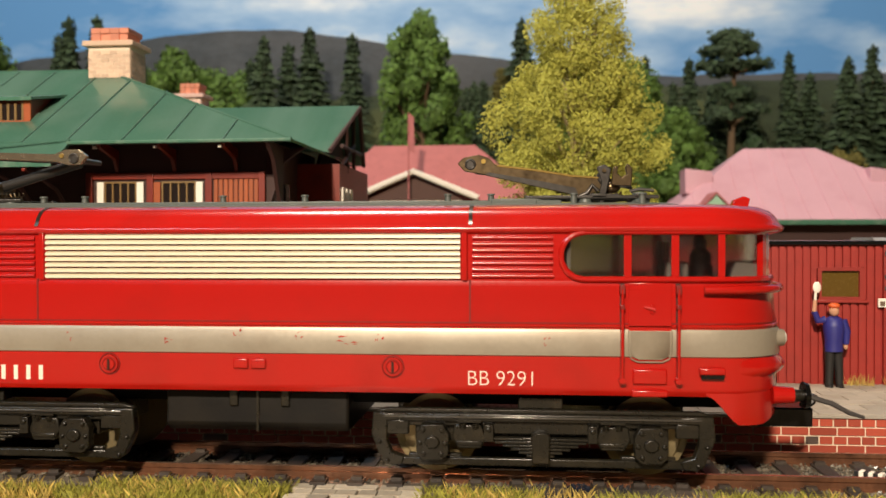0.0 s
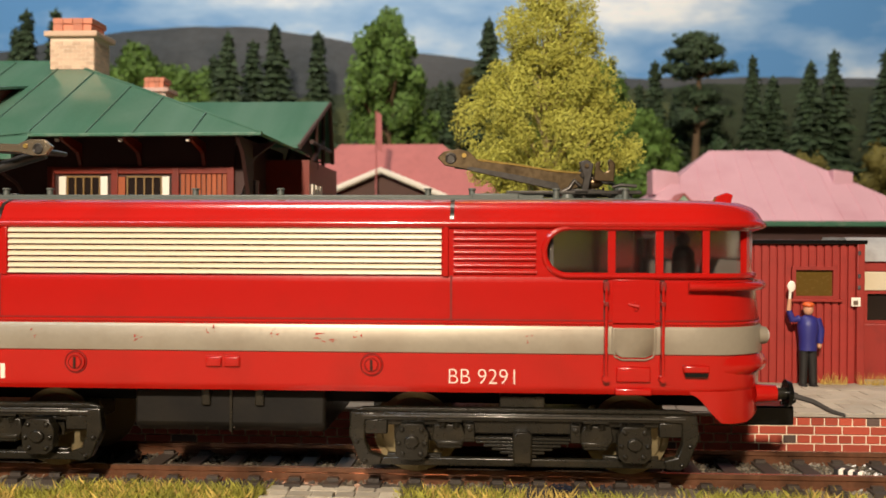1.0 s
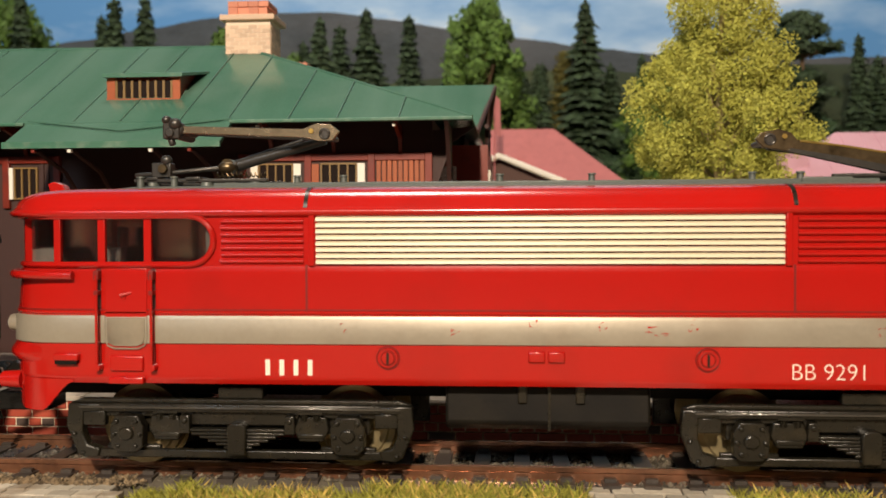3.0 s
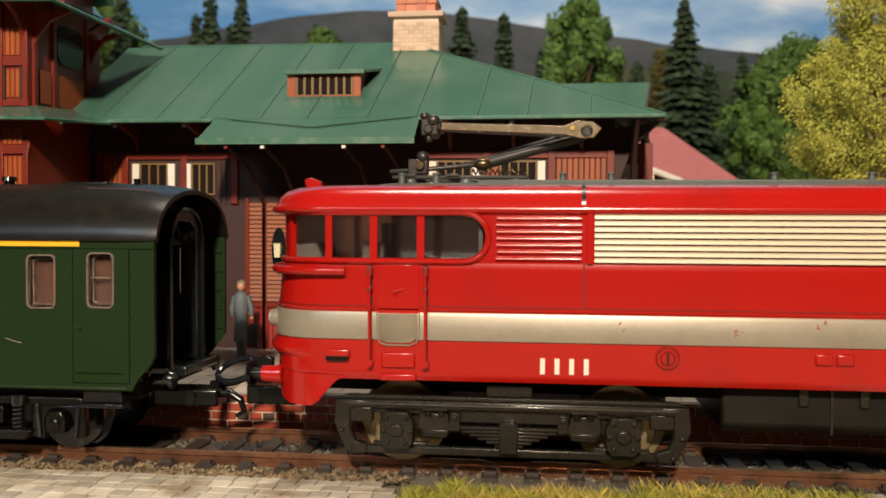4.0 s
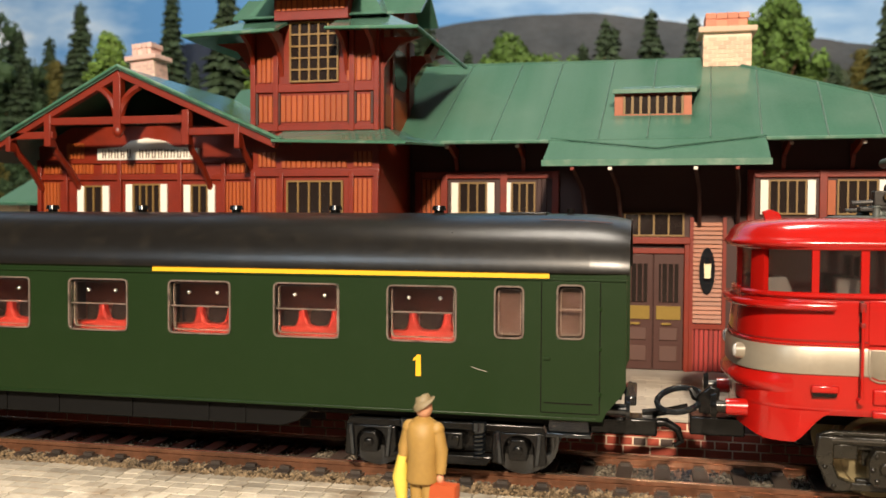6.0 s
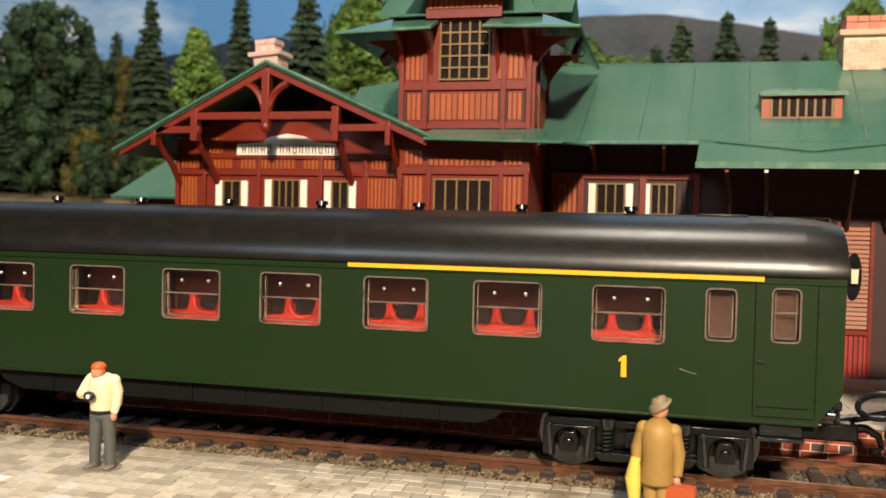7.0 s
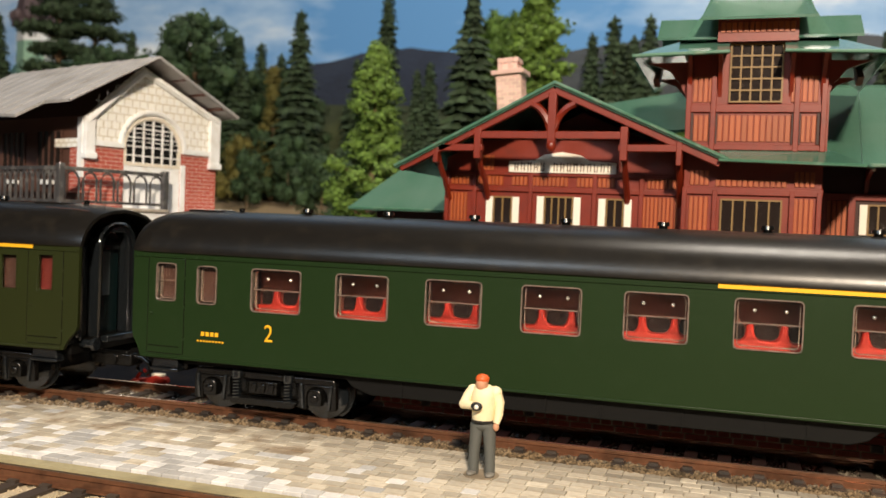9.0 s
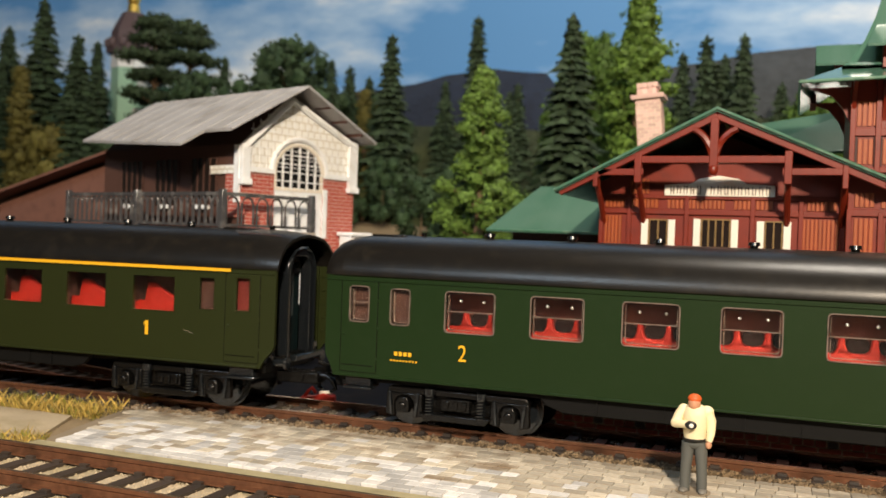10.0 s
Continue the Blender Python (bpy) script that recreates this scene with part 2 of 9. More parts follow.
TEAL = mat("gangway_teal", (0.005, 0.013, 0.014), 0.2)
# pale grey-blue puts the light coming through the end door into the pane
END_PANE = mat("end_door_pane", (0.10, 0.125, 0.135), 0.12, var=0.3, bump=0.0, spec=0.8)
RAIL = mat("rail_rust", (0.22, 0.100, 0.055), 0.22, metal=0.55, var=0.7, bump=0.5, fine=900, dirt=(0.05, 0.028, 0.018), dirt_amount=0.7, dirt_scale=150)
RAILTOP = mat("rail_head", (0.62, 0.42, 0.30), 0.22, metal=0.9, var=0.25)
SLEEPER = mat("sleeper_brown", (0.042, 0.031, 0.024), 0.5, var=0.5, bump=0.4, per_object=0.7, dirt=(0.03, 0.025, 0.022), dirt_amount=0.6, dirt_scale=160)
# grey-brown stone; the blue-black patches put the track's shade into the colour
CINDER = mat("shiny_cinders", (0.115, 0.098, 0.074), 0.24, var=0.5, bump=0.4, island=1.5, spec=0.9, coarse=60, dirt=(0.010, 0.014, 0.026), dirt_amount=0.95, dirt_scale=26)
EARTH = mat("earth", (0.24, 0.175, 0.10), 0.9, var=0.5, coarse=60, bump=0.7, depth=0.0004, dirt=(0.13, 0.13, 0.04), dirt_amount=0.5, dirt_scale=60)
PAVING = mat("paving_slab", (0.46, 0.41, 0.33), 0.7, var=0.5, bump=0.3, per_object=0.6, coarse=200, dirt=(0.19, 0.13, 0.075), dirt_amount=0.95, dirt_scale=120)
PAVING_PALE = mat("paving_slab_bleached", (0.56, 0.545, 0.53), 0.65, var=0.4, bump=0.3, per_object=0.7, coarse=200, dirt=(0.26, 0.26, 0.27), dirt_amount=0.7, dirt_scale=140)
PAVING_PALE_REST = mat("paving_slab_bleached_rest", (0.56, 0.545, 0.53), 0.65, var=0.4, bump=0.3, island=0.7, coarse=200, dirt=(0.26, 0.26, 0.27), dirt_amount=0.7, dirt_scale=140)
PAVE_JOINT = mat("paving_joint", (0.24, 0.19, 0.13), 0.9, var=0.3)
CONCRETE = mat("platform_concrete", (0.36, 0.32, 0.27), 0.8, var=0.25, bump=0.25, dirt=(0.22, 0.19, 0.15), dirt_amount=0.4, dirt_scale=90)
BRICK = mat("platform_brick", (0.36, 0.058, 0.030), 0.6, var=0.2, bump=0.2, per_object=0.5)
BRICK_DARK = mat("platform_brick_dark", (0.085, 0.055, 0.045), 0.6, var=0.2, bump=0.2, per_object=0.6)
MORTAR = mat("mortar", (0.72, 0.60, 0.46), 0.85, var=0.15)
ST_RED = mat("station_timber_red", (0.178, 0.0165, 0.0045), 0.40, var=0.25, bump=0.15, dirt=(0.08, 0.012, 0.007), dirt_amount=0.4)
ST_ORANGE = mat("station_plank_orange", (0.31, 0.066, 0.012), 0.45, var=0.3, bump=0.12, island=0.3)
CLAP = mat("clapboard_ochre", (0.26, 0.068, 0.014), 0.5, var=0.3, bump=0.12, per_object=0.3)
ST_DARK = mat("station_dark_wall", (0.040, 0.013, 0.009), 0.65, var=0.3)
ST_GREEN = mat("station_roof_green", (0.054, 0.136, 0.096), 0.15, var=0.3, bump=0.03, coarse=36, spec=0.75, dirt=(0.12, 0.19, 0.15), dirt_amount=0.4, dirt_scale=50, streak=(0.10, 0.185, 0.145))
ST_SEAM = mat("roof_seam_grime", (0.042, 0.100, 0.072), 0.4, var=0.6, bump=0.1, coarse=60, dirt=(0.07, 0.13, 0.10), dirt_amount=0.6, dirt_scale=80)
ST_EDGE = mat("roof_edge_green", (0.045, 0.14, 0.085), 0.42, var=0.3, dirt=(0.32, 0.36, 0.28), dirt_amount=0.3)
WIN_FRAME = mat("window_frame_olive", (0.20, 0.115, 0.030), 0.5, var=0.15)
WIN_DARK = mat("window_pane_dark", (0.018, 0.012, 0.010), 0.15, var=0.2, bump=0)
WHITE = mat("painted_white", (0.80, 0.74, 0.64), 0.5, var=0.1, bump=0.08)
SIGN_DARK = mat("sign_letter", (0.13, 0.085, 0.055), 0.6)
CHIM = mat("chimney_brick", (0.64, 0.45, 0.32), 0.7, var=0.18, bump=0.2, island=0.35)
CHIM_PINK = mat("chimney_pink_brick", (0.66, 0.44, 0.38), 0.7, var=0.18, bump=0.2, island=0.35)
CHIM_CAP = mat("chimney_cap_brick", (0.55, 0.21, 0.13), 0.7, var=0.2, bump=0.2, island=0.35)
DOOR_RED = mat("station_door", (0.055, 0.017, 0.011), 0.4, var=0.25)
BRASS = mat("brass", (0.45, 0.30, 0.08), 0.3, metal=0.8)
LANTERN = mat("lantern_glass", (0.75, 0.66, 0.42), 0.3)
HUT_RED = mat("hut_plank_red", (0.29, 0.024, 0.017), 0.5, var=0.25, bump=0.15, island=0.35, dirt=(0.10, 0.012, 0.010), dirt_amount=0.3)
PINK = mat("pink_roof", (0.63, 0.36, 0.43), 0.45, var=0.2, coarse=30, bump=0.12, dirt=(0.50, 0.24, 0.29), dirt_amount=0.4, dirt_scale=50)
ROSE = mat("rose_tile_roof", (0.42, 0.13, 0.13), 0.7, var=0.25, bump=0.3, fine=900, dirt=(0.30, 0.09, 0.09), dirt_amount=0.4)
SLATE = mat("grey_sheet_roof", (0.37, 0.36, 0.36), 0.45, var=0.35, bump=0.15, coarse=60, dirt=(0.17, 0.15, 0.13), dirt_amount=0.55, dirt_scale=90)
PLASTER = mat("cream_plaster", (0.93, 0.93, 0.90), 0.6, var=0.14, bump=0.15, dirt=(0.62, 0.56, 0.46), dirt_amount=0.3, dirt_scale=120, island=0.12, courses=(0.0030, 0.0026, (0.66, 0.62, 0.53)))
STONE_W = mat("white_stone", (0.88, 0.90, 0.92), 0.6, var=0.15, dirt=(0.58, 0.5, 0.4), dirt_amount=0.3)
BRICK_RED = mat("house_brick", (0.43, 0.085, 0.060), 0.7, var=0.4, bump=0.25, fine=500, courses=(0.0036, 0.0013, (0.62, 0.42, 0.36)))
BROWN = mat("brown_boards", (0.085, 0.038, 0.027), 0.7, var=0.25)
SHED = mat("shed_brown_plaster", (0.17, 0.075, 0.052), 0.75, var=0.3, dirt=(0.09, 0.04, 0.03), dirt_amount=0.5)
# the pale patches paint white glints on the ironwork
IRON = mat("grey_ironwork", (0.16, 0.155, 0.16), 0.18, metal=0.6, var=0.3, dirt=(0.55, 0.53, 0.50), dirt_amount=0.7)
SKIN = mat("figure_skin", (0.52, 0.26, 0.15), 0.6, bump=0.05)
CAP_RED = mat("figure_cap", (0.58, 0.10, 0.02), 0.5)
PULL = mat("figure_pullover", (0.80, 0.69, 0.44), 0.6)
SLACKS = mat("figure_slacks", (0.085, 0.088, 0.08), 0.6)
SHOE = mat("figure_shoes", (0.17, 0.16, 0.14), 0.6)
OCHRE = mat("figure_ochre_coat", (0.34, 0.20, 0.05), 0.55, var=0.3)
HATGREY = mat("figure_hat", (0.21, 0.16, 0.085), 0.6)
CASE = mat("figure_case", (0.42, 0.075, 0.02), 0.5)
SCARF = mat("figure_cloth", (0.72, 0.52, 0.08), 0.6)
NAVY = mat("figure_navy", (0.022, 0.022, 0.17), 0.5)
FIG_BLACK = mat("figure_black", (0.015, 0.014, 0.014), 0.45)
GREYBLUE = mat("figure_dress", (0.11, 0.13, 0.14), 0.6)
PINE_G = mat("pine_needles", (0.034, 0.060, 0.025), 0.8, var=0.3, bump=0.0, island=0.8)
LEAF_G = mat("leaves_green", (0.078, 0.148, 0.022), 0.75, var=0.3, bump=0.0, island=0.8)
LEAF_B = mat("leaves_bright", (0.105, 0.185, 0.026), 0.75, var=0.3, bump=0.0, island=0.9)
LEAF_D = mat("leaves_dark", (0.030, 0.062, 0.022), 0.75, var=0.3, bump=0.0, island=0.7)
LEAF_Y = mat("leaves_yellow", (0.43, 0.42, 0.07), 0.75, var=0.2, bump=0.0, island=0.35)
LEAF_O = mat("leaves_olive", (0.12, 0.105, 0.02), 0.75, var=0.3, bump=0.0, island=0.7)
BARK = mat("bark", (0.17, 0.11, 0.06), 0.85, var=0.3, bump=0.5, depth=0.0003)
BARK_Y = mat("bark_pale", (0.42, 0.33, 0.16), 0.8, var=0.3, bump=0.4, depth=0.0003)
GRASS = mat("grass_blade", (0.25, 0.235, 0.032), 0.6, var=0.2, bump=0.0, island=1.0)
HAY = mat("dry_grass", (0.46, 0.32, 0.075), 0.7, var=0.2, bump=0.0, island=0.8)
HILL = mat("far_hill", (0.050, 0.058, 0.066), 0.95, var=0.7, fine=160, coarse=40, bump=0.5, depth=0.003, dirt=(0.105, 0.102, 0.105), dirt_amount=0.7, dirt_scale=7)
HILL_NAVY = mat("far_hill_navy", (0.016, 0.024, 0.046), 0.95, var=0.6, fine=160, coarse=40, bump=0.4, depth=0.003, dirt=(0.030, 0.040, 0.060), dirt_amount=0.6, dirt_scale=9)
MEADOW = mat("hillside_meadow", (0.030, 0.042, 0.020), 0.95, var=0.7, fine=220, coarse=50, bump=0.6, depth=0.002, dirt=(0.13, 0.15, 0.05), dirt_amount=0.7, dirt_scale=9)
WALL_PAINT = mat("room_paint", (0.12, 0.11, 0.10), 0.85, var=0.06, fine=60, coarse=3, bump=0.05)
CHURCH_G = mat("church_green", (0.34, 0.56, 0.42), 0.7, var=0.15)
CHURCH_W = mat("church_white", (0.82, 0.83, 0.82), 0.7, var=0.12)
GOLD = mat("church_gold", (0.75, 0.52, 0.12), 0.3, metal=0.8)
SPIRE = mat("church_spire", (0.11, 0.075, 0.08), 0.6)


def sky_material():
    """Printed sky: blue-grey gradient with soft cumulus."""
    m = bpy.data.materials.new("printed_sky")
    m.use_nodes = True
    nt = m.node_tree
    p = nt.nodes["Principled BSDF"]
    p.inputs["Roughness"].default_value = 0.55
    p.inputs["Specular IOR Level"].default_value = 0.25
    tc = nt.nodes.new("ShaderNodeTexCoord")
    mp = nt.nodes.new("ShaderNodeMapping")
    mp.inputs["Scale"].default_value = (4.2, 1.0, 11.0)
    nt.links.new(tc.outputs["Object"], mp.inputs["Vector"])
    n = nt.nodes.new("ShaderNodeTexNoise")
    n.inputs["Scale"].default_value, n.inputs["Detail"].default_value, n.inputs["Roughness"].default_value = 1.15, 7.0, 0.55
    nt.links.new(mp.outputs["Vector"], n.inputs["Vector"])
    r = nt.nodes.new("ShaderNodeValToRGB")
    e = r.color_ramp.elements
    e[0].position, e[0].color = 0.42, (0.12, 0.31, 0.62, 1)
    e[1].position, e[1].color = 0.66, (0.92, 0.95, 0.97, 1)
    mid = r.color_ramp.elements.new(0.54)
    mid.color = (0.36, 0.54, 0.78, 1)
    # a broad white cloud bank in the middle of the print, clearer blue to its left
    sep = nt.nodes.new("ShaderNodeSeparateXYZ")
    nt.links.new(tc.outputs["Object"], sep.inputs[0])

    def step(op, a, b=0.0):
        k = nt.nodes.new("ShaderNodeMath")
        k.operation = op
        nt.links.new(a, k.inputs[0])
        if isinstance(b, float):
            k.inputs[1].default_value = b
        else:
            nt.links.new(b, k.inputs[1])
        return k.outputs[0]

    off = step("DIVIDE", step("ADD", sep.outputs[0], -0.03), 0.10)
    bank = step("MULTIPLY", step("POWER", step("ADD", step("MULTIPLY", off, off), 1.0), -1.0), 0.085)
    off = step("DIVIDE", step("ADD", sep.outputs[0], 0.27), 0.11)
    clear = step("MULTIPLY", step("POWER", step("ADD", step("MULTIPLY", off, off), 1.0), -1.0), -0.07)
    fac = step("ADD", step("ADD", n.outputs["Fac"], bank), clear)
    nt.links.new(fac, r.inputs["Fac"])
    nt.links.new(r.outputs["Color"], p.inputs["Base Color"])
    # weak glow added so the board shows brighter than the lamps light it
    nt.links.new(r.outputs["Color"], p.inputs["Emission Color"])
    p.inputs["Emission Strength"].default_value = 0.10
    return m


SKY = sky_material()

# ---------- setting: table ground, room, printed sky ----------
def track_y(x):
    """The middle of the main track bends a little towards the viewer at its left end."""
    d = max(0.0, -(x + 262.0))
    return -0.0006 * d * d if d < 45 else -1.215 - 0.054 * (d - 45)


def structure(name, b, mats, label, category, angle=38):
    return tagged(part(name, b, mats, angle=angle), label, category, kind="structure")


g = Build()
nx, ny = 90, 44
xs = [-1500 + 2400 * i / nx for i in range(nx + 1)]
ys = [-250, -215] + [-180 + 40 * i for i in range(8)] + [140 + 12 * i for i in range(ny - 12)] + [560, 690]
def ground_z(x, y):
    if y < 150:
        return -2.2
    k = min(1.0, (y - 150) / 260.0)
    left = min(1.0, max(0.0, (-x - 250) / 250.0))
    return -2.2 + k * k * (3 - 2 * k) * (36 + 22 * left) + 3.0 * noise.noise(Vector((x * 0.02, y * 0.02, 0.3))) * k
pts = [(x, y, ground_z(x, y)) for y in ys for x in xs]
w = nx + 1
g.add(pts, [(j * w + i, j * w + i + 1, (j + 1) * w + i + 1, (j + 1) * w + i) for j in range(len(ys) - 1) for i in range(nx)],)
structure("ground", g, EARTH, "brown scenic earth with patches of moss", "ground")

b = Build()
sky_pts = [(-1490 + 2380 * i / 60, 640 - 0.00006 * max(0, abs(-1490 + 2380 * i / 60 + 300) - 700) ** 2) for i in range(61)]
b.loft([[(x, y, -10) for x, y in sky_pts], [(x, y, 700) for x, y in sky_pts]], closed=False, caps=False)
b.loft([[(x, y + 4, -10) for x, y in sky_pts], [(x, y + 4, 700) for x, y in sky_pts]], closed=False, caps=False)
structure("backdrop", b, SKY, "printed sky board with blue sky and cumulus clouds", "backdrop", 80)

# unseen room shell, kept dark so it reflects little into the glossy paint
b = Build()
for (x0, x1, y0, y1, z0, z1) in ((-1500, 900, -1020, -1000, -20, 900), (-1520, -1500, -1020, 720, -20, 900), (900, 920, -1020, 720, -20, 900), (-1500, 900, 700, 720, -20, 900)):
    b.box(x0, x1, y0, y1, z0, z1)
structure("wall_room", b, WALL_PAINT, "plain pale painted walls of the room", "wall")
structure("ceiling", Build().box(-1520, 920, -1020, 720, 900, 920), WALL_PAINT, "plain pale ceiling of the room", "ceiling")
structure("floor", Build().box(-1520, 920, -1020, 720, -40, -20), FLOOR, "plain floor of the room", "floor")

# far hills as rolling ridges
def ridge(name, y, fn, mt, label):
    b = Build()
    n = 160
    rows = []
    for k, (dy, f) in enumerate(((0, 0.0), (8, 0.55), (26, 0.86), (52, 1.0), (70, 0.9))):
        rows.append([(-1480 + 2360 * i / n, y + dy, 10 + (fn(-1480 + 2360 * i / n) - 10) * f) for i in range(n + 1)])
    b.loft(rows, closed=False, caps=False)
    return structure(name, b, mt, label, "hills", 70)

def bumpy(x, s, seed):
    return noise.noise(Vector((x * s, seed, 0.7))) + 0.4 * noise.noise(Vector((x * s * 3.1, seed, 2.7)))

def hill_back(x):
    h = 170 + 3.0 * bumpy(x, 0.008, 1.2)
    h += 30 * math.exp(-((x + 190) / 150.0) ** 2)
    h -= 13 * min(1.0, max(0.0, (x - 10) / 140.0))
    return h + 1.2 * bumpy(x, 0.05, 4.0)

ridge("hills_far", 480, hill_back, HILL, "dark blue-grey wooded hill ridge")
def hill_left(x):
    k = min(1.0, max(0.0, (-315 - x) / 90.0))
    return 12 + k * k * (3 - 2 * k) * (160 + 16 * math.exp(-((x + 440) / 100.0) ** 2) + 3.0 * bumpy(x, 0.012, 2.2) + 1.2 * bumpy(x, 0.05, 6.0))

ridge("hills_left", 474, hill_left, HILL_NAVY, "dark navy-blue wooded hill")
ridge("hills_near", 452, lambda x: 146 + 7 * bumpy(x, 0.009, 8.1) + 1.8 * bumpy(x, 0.08, 3.3), MEADOW, "dark wooded slope with pale meadow patches below the hills")

# ---------- tracks ----------
def track(name, x0, x1, ymid, label, pitch=6.6, lift=0.0, near=-15):
    tr = thing(name, ((x0 + x1) / 2, ymid((x0 + x1) / 2), -2.2), label, "track", kind="structure")
    ox, oy = (x0 + x1) / 2, ymid((x0 + x1) / 2)
    n = max(2, int((x1 - x0) / 12))
    prof = [(-0.95, -0.5), (-0.95, -0.2), (-0.28, 0.15), (-0.28, 1.1), (-0.5, 1.35), (-0.5, 2.0), (0.5, 2.0), (0.5, 1.35), (0.28, 1.1), (0.28, 0.15), (0.95, -0.2), (0.95, -0.5)]
    for side in (-8.25, 8.25):
        rb, rings = Build(), []
        for i in range(n + 1):
            x = x0 + (x1 - x0) * i / n
            rings.append([(x - ox, ymid(x) - oy + side + u, v + 1.8) for u, v in prof])
        rb.loft(rings)
        part("rail", rb, RAIL, tr, angle=25)
        rb, rings = Build(), []
        for i in range(n + 1):
            x = x0 + (x1 - x0) * i / n
            rings.append([(x - ox, ymid(x) - oy + side + u, v) for u, v in ((-0.42, 3.8), (-0.36, 3.86), (0.36, 3.86), (0.42, 3.8))])
        rb.loft(rings)
        part("rail_head", rb, RAILTOP, tr)
    sl = Build().box(-1.3, 1.3, near, 15, 0, 1.35)
    sl.box(-0.9, 0.9, -10.2, -9.2, 1.35, 1.9).box(-0.9, 0.9, -7.4, -6.4, 1.35, 1.9).box(-0.9, 0.9, 6.4, 7.4, 1.35, 1.9).box(-0.9, 0.9, 9.2, 10.2, 1.35, 1.9)
    me = mesh_of("sleeper", sl, SLEEPER)
    x = x0 + 3
    while x < x1:
        s = new("sleeper", me)
        s.parent = tr
        s.location = ((x - ox) * MM, (ymid(x) - oy) * MM, lift * MM)
        s.rotation_euler = (0, 0, radians(rnd.uniform(-1.2, 1.2)))
        x += pitch
    return tr

track("track_main", -640, 420, track_y, "model railway track with rusty rails and brown sleepers", lift=0.7, near=-12)
def track_front_y(x):
    return -75.0
def siding_y(x):
    """The goods siding leaves the main track behind the coaches and runs away to the back."""
    d = max(0.0, -(x + 320.0))
    return 0.0016 * d * d if d < 70 else 7.84 + 0.224 * (d - 70)


siding = track("track_siding", -640, -392, siding_y, "dark goods siding track curving away behind the main track")
siding.location.z -= 0.25 * MM
track("track_front", -640, -60, track_front_y, "front model track with rusty rails and sleepers")

def stones(name, n, xr, yr, z, size, mt, label, skip=None):
    b = Build()
    r = random.Random(len(name) + n)
    for _ in range(n):
        x, y = r.uniform(*xr), r.uniform(*yr)
        y += track_y(x) if abs(y) < 30 else 0
        if skip and skip(x, y):
            continue
        s = size * r.uniform(0.5, 1.3)
        c = [(x + s * r.uniform(-1, 1) * 0.25 + s * dx, y + s * dy, z + s * dz) for dx, dy, dz in ((0.6, 0, 0), (0, 0.6, 0.05), (-0.6, 0.1, 0), (0, -0.6, 0.05), (0.1, 0.1, 0.55), (0, 0, -0.4))]
        b.add(c, [(0, 1, 4), (1, 2, 4), (2, 3, 4), (3, 0, 4), (1, 0, 5), (2, 1, 5), (3, 2, 5), (0, 3, 5)])
    ob = part(name, b, mt, smooth=False)
    return tagged(ob, label, "ballast", kind="stuff")

b = Build()
n = 90
rings = []
for i in range(n + 1):
    x = -640 + 1060 * i / n
    rings.append([(x, track_y(x) + u, v) for u, v in ((-19, -2.3), (-12.6, -1.25), (-10.6, -0.6), (15.5, -0.6), (18.9, -2.0))])
b.loft(rings, closed=False, caps=False)
structure("track_bed", b, CINDER, "dark blue-black ballast bed under the main track", "ballast bed")
stones("ballast", 26000, (-430, 180), (-11.0, 16.0), -0.5, 0.62, CINDER, "loose shiny blue-black ballast stones between the sleepers", lambda x, y: ((x + 637) % 6.6) < 1.6 or ((x + 637) % 6.6) > 5.0)
stones("gravel_edge", 6500, (-366, -62), (-15.4, -9.6), -0.55, 0.66, GRAVEL, "sparkling pale gravel along the near rail")
structure("track_bed_front", Build().prism([(-640, -93), (-60, -93), (-60, -59.5), (-640, -59.5)], "z", -2.3, -1.5), DIRT_PALE, "pale sandy bed under the front track", "ballast bed")
stones("ballast_front", 6500, (-420, -200), (-92, -61), -1.5, 0.6, DIRT_PALE, "loose ballast stones beside the front rails")

# ---------- back platform with brick face ----------
pl = Build()
pl.box(-305, 420, 19.6, 150, -2.2, 5.7)
structure("platform_core", pl, MORTAR, "pale mortar core of the station platform", "platform")
b = Build()
b.box(-305.4, 420, 19.0, 150, 5.7, 6.2)
structure("platform_top", b, CONCRETE, "grey slabbed top of the station platform", "platform")

# ---------- dark goods yard behind the main track ----------
b = Build().prism([(-1100, 19.2), (-306, 19.2), (-306, 149), (-1100, 149)], "z", -2.6, -1.95)
structure("goods_yard", b, YARD, "dark blue-grey cinder surface of the goods yard", "yard")

# ---------- front platform ----------
b = Build().prism([(-357, -53.6), (-366, -14.6), (-200, -13.4), (-69, -12.2), (-64.5, -22), (-58, -54.2)], "z", -2.2, -0.85)
structure("pavement_bed", b, PAVE_JOINT, "brown sand bed under the paving slabs", "pavement")
b = Build().prism([(-359, -57.6), (-358, -54.4), (-58, -54.8), (-58, -58.2)], "z", -2.2, -1.0)
structure("pavement_kerb", b, KERB, "worn concrete kerb along the paved platform", "kerb")
b = Build().prism([(-640, -50), (-640, -30), (-372, -30), (-362, -50)], "z", -2.2, -1.4)
structure("path", b, DIRT_PALE, "pale dirt path beside the paved platform", "path")

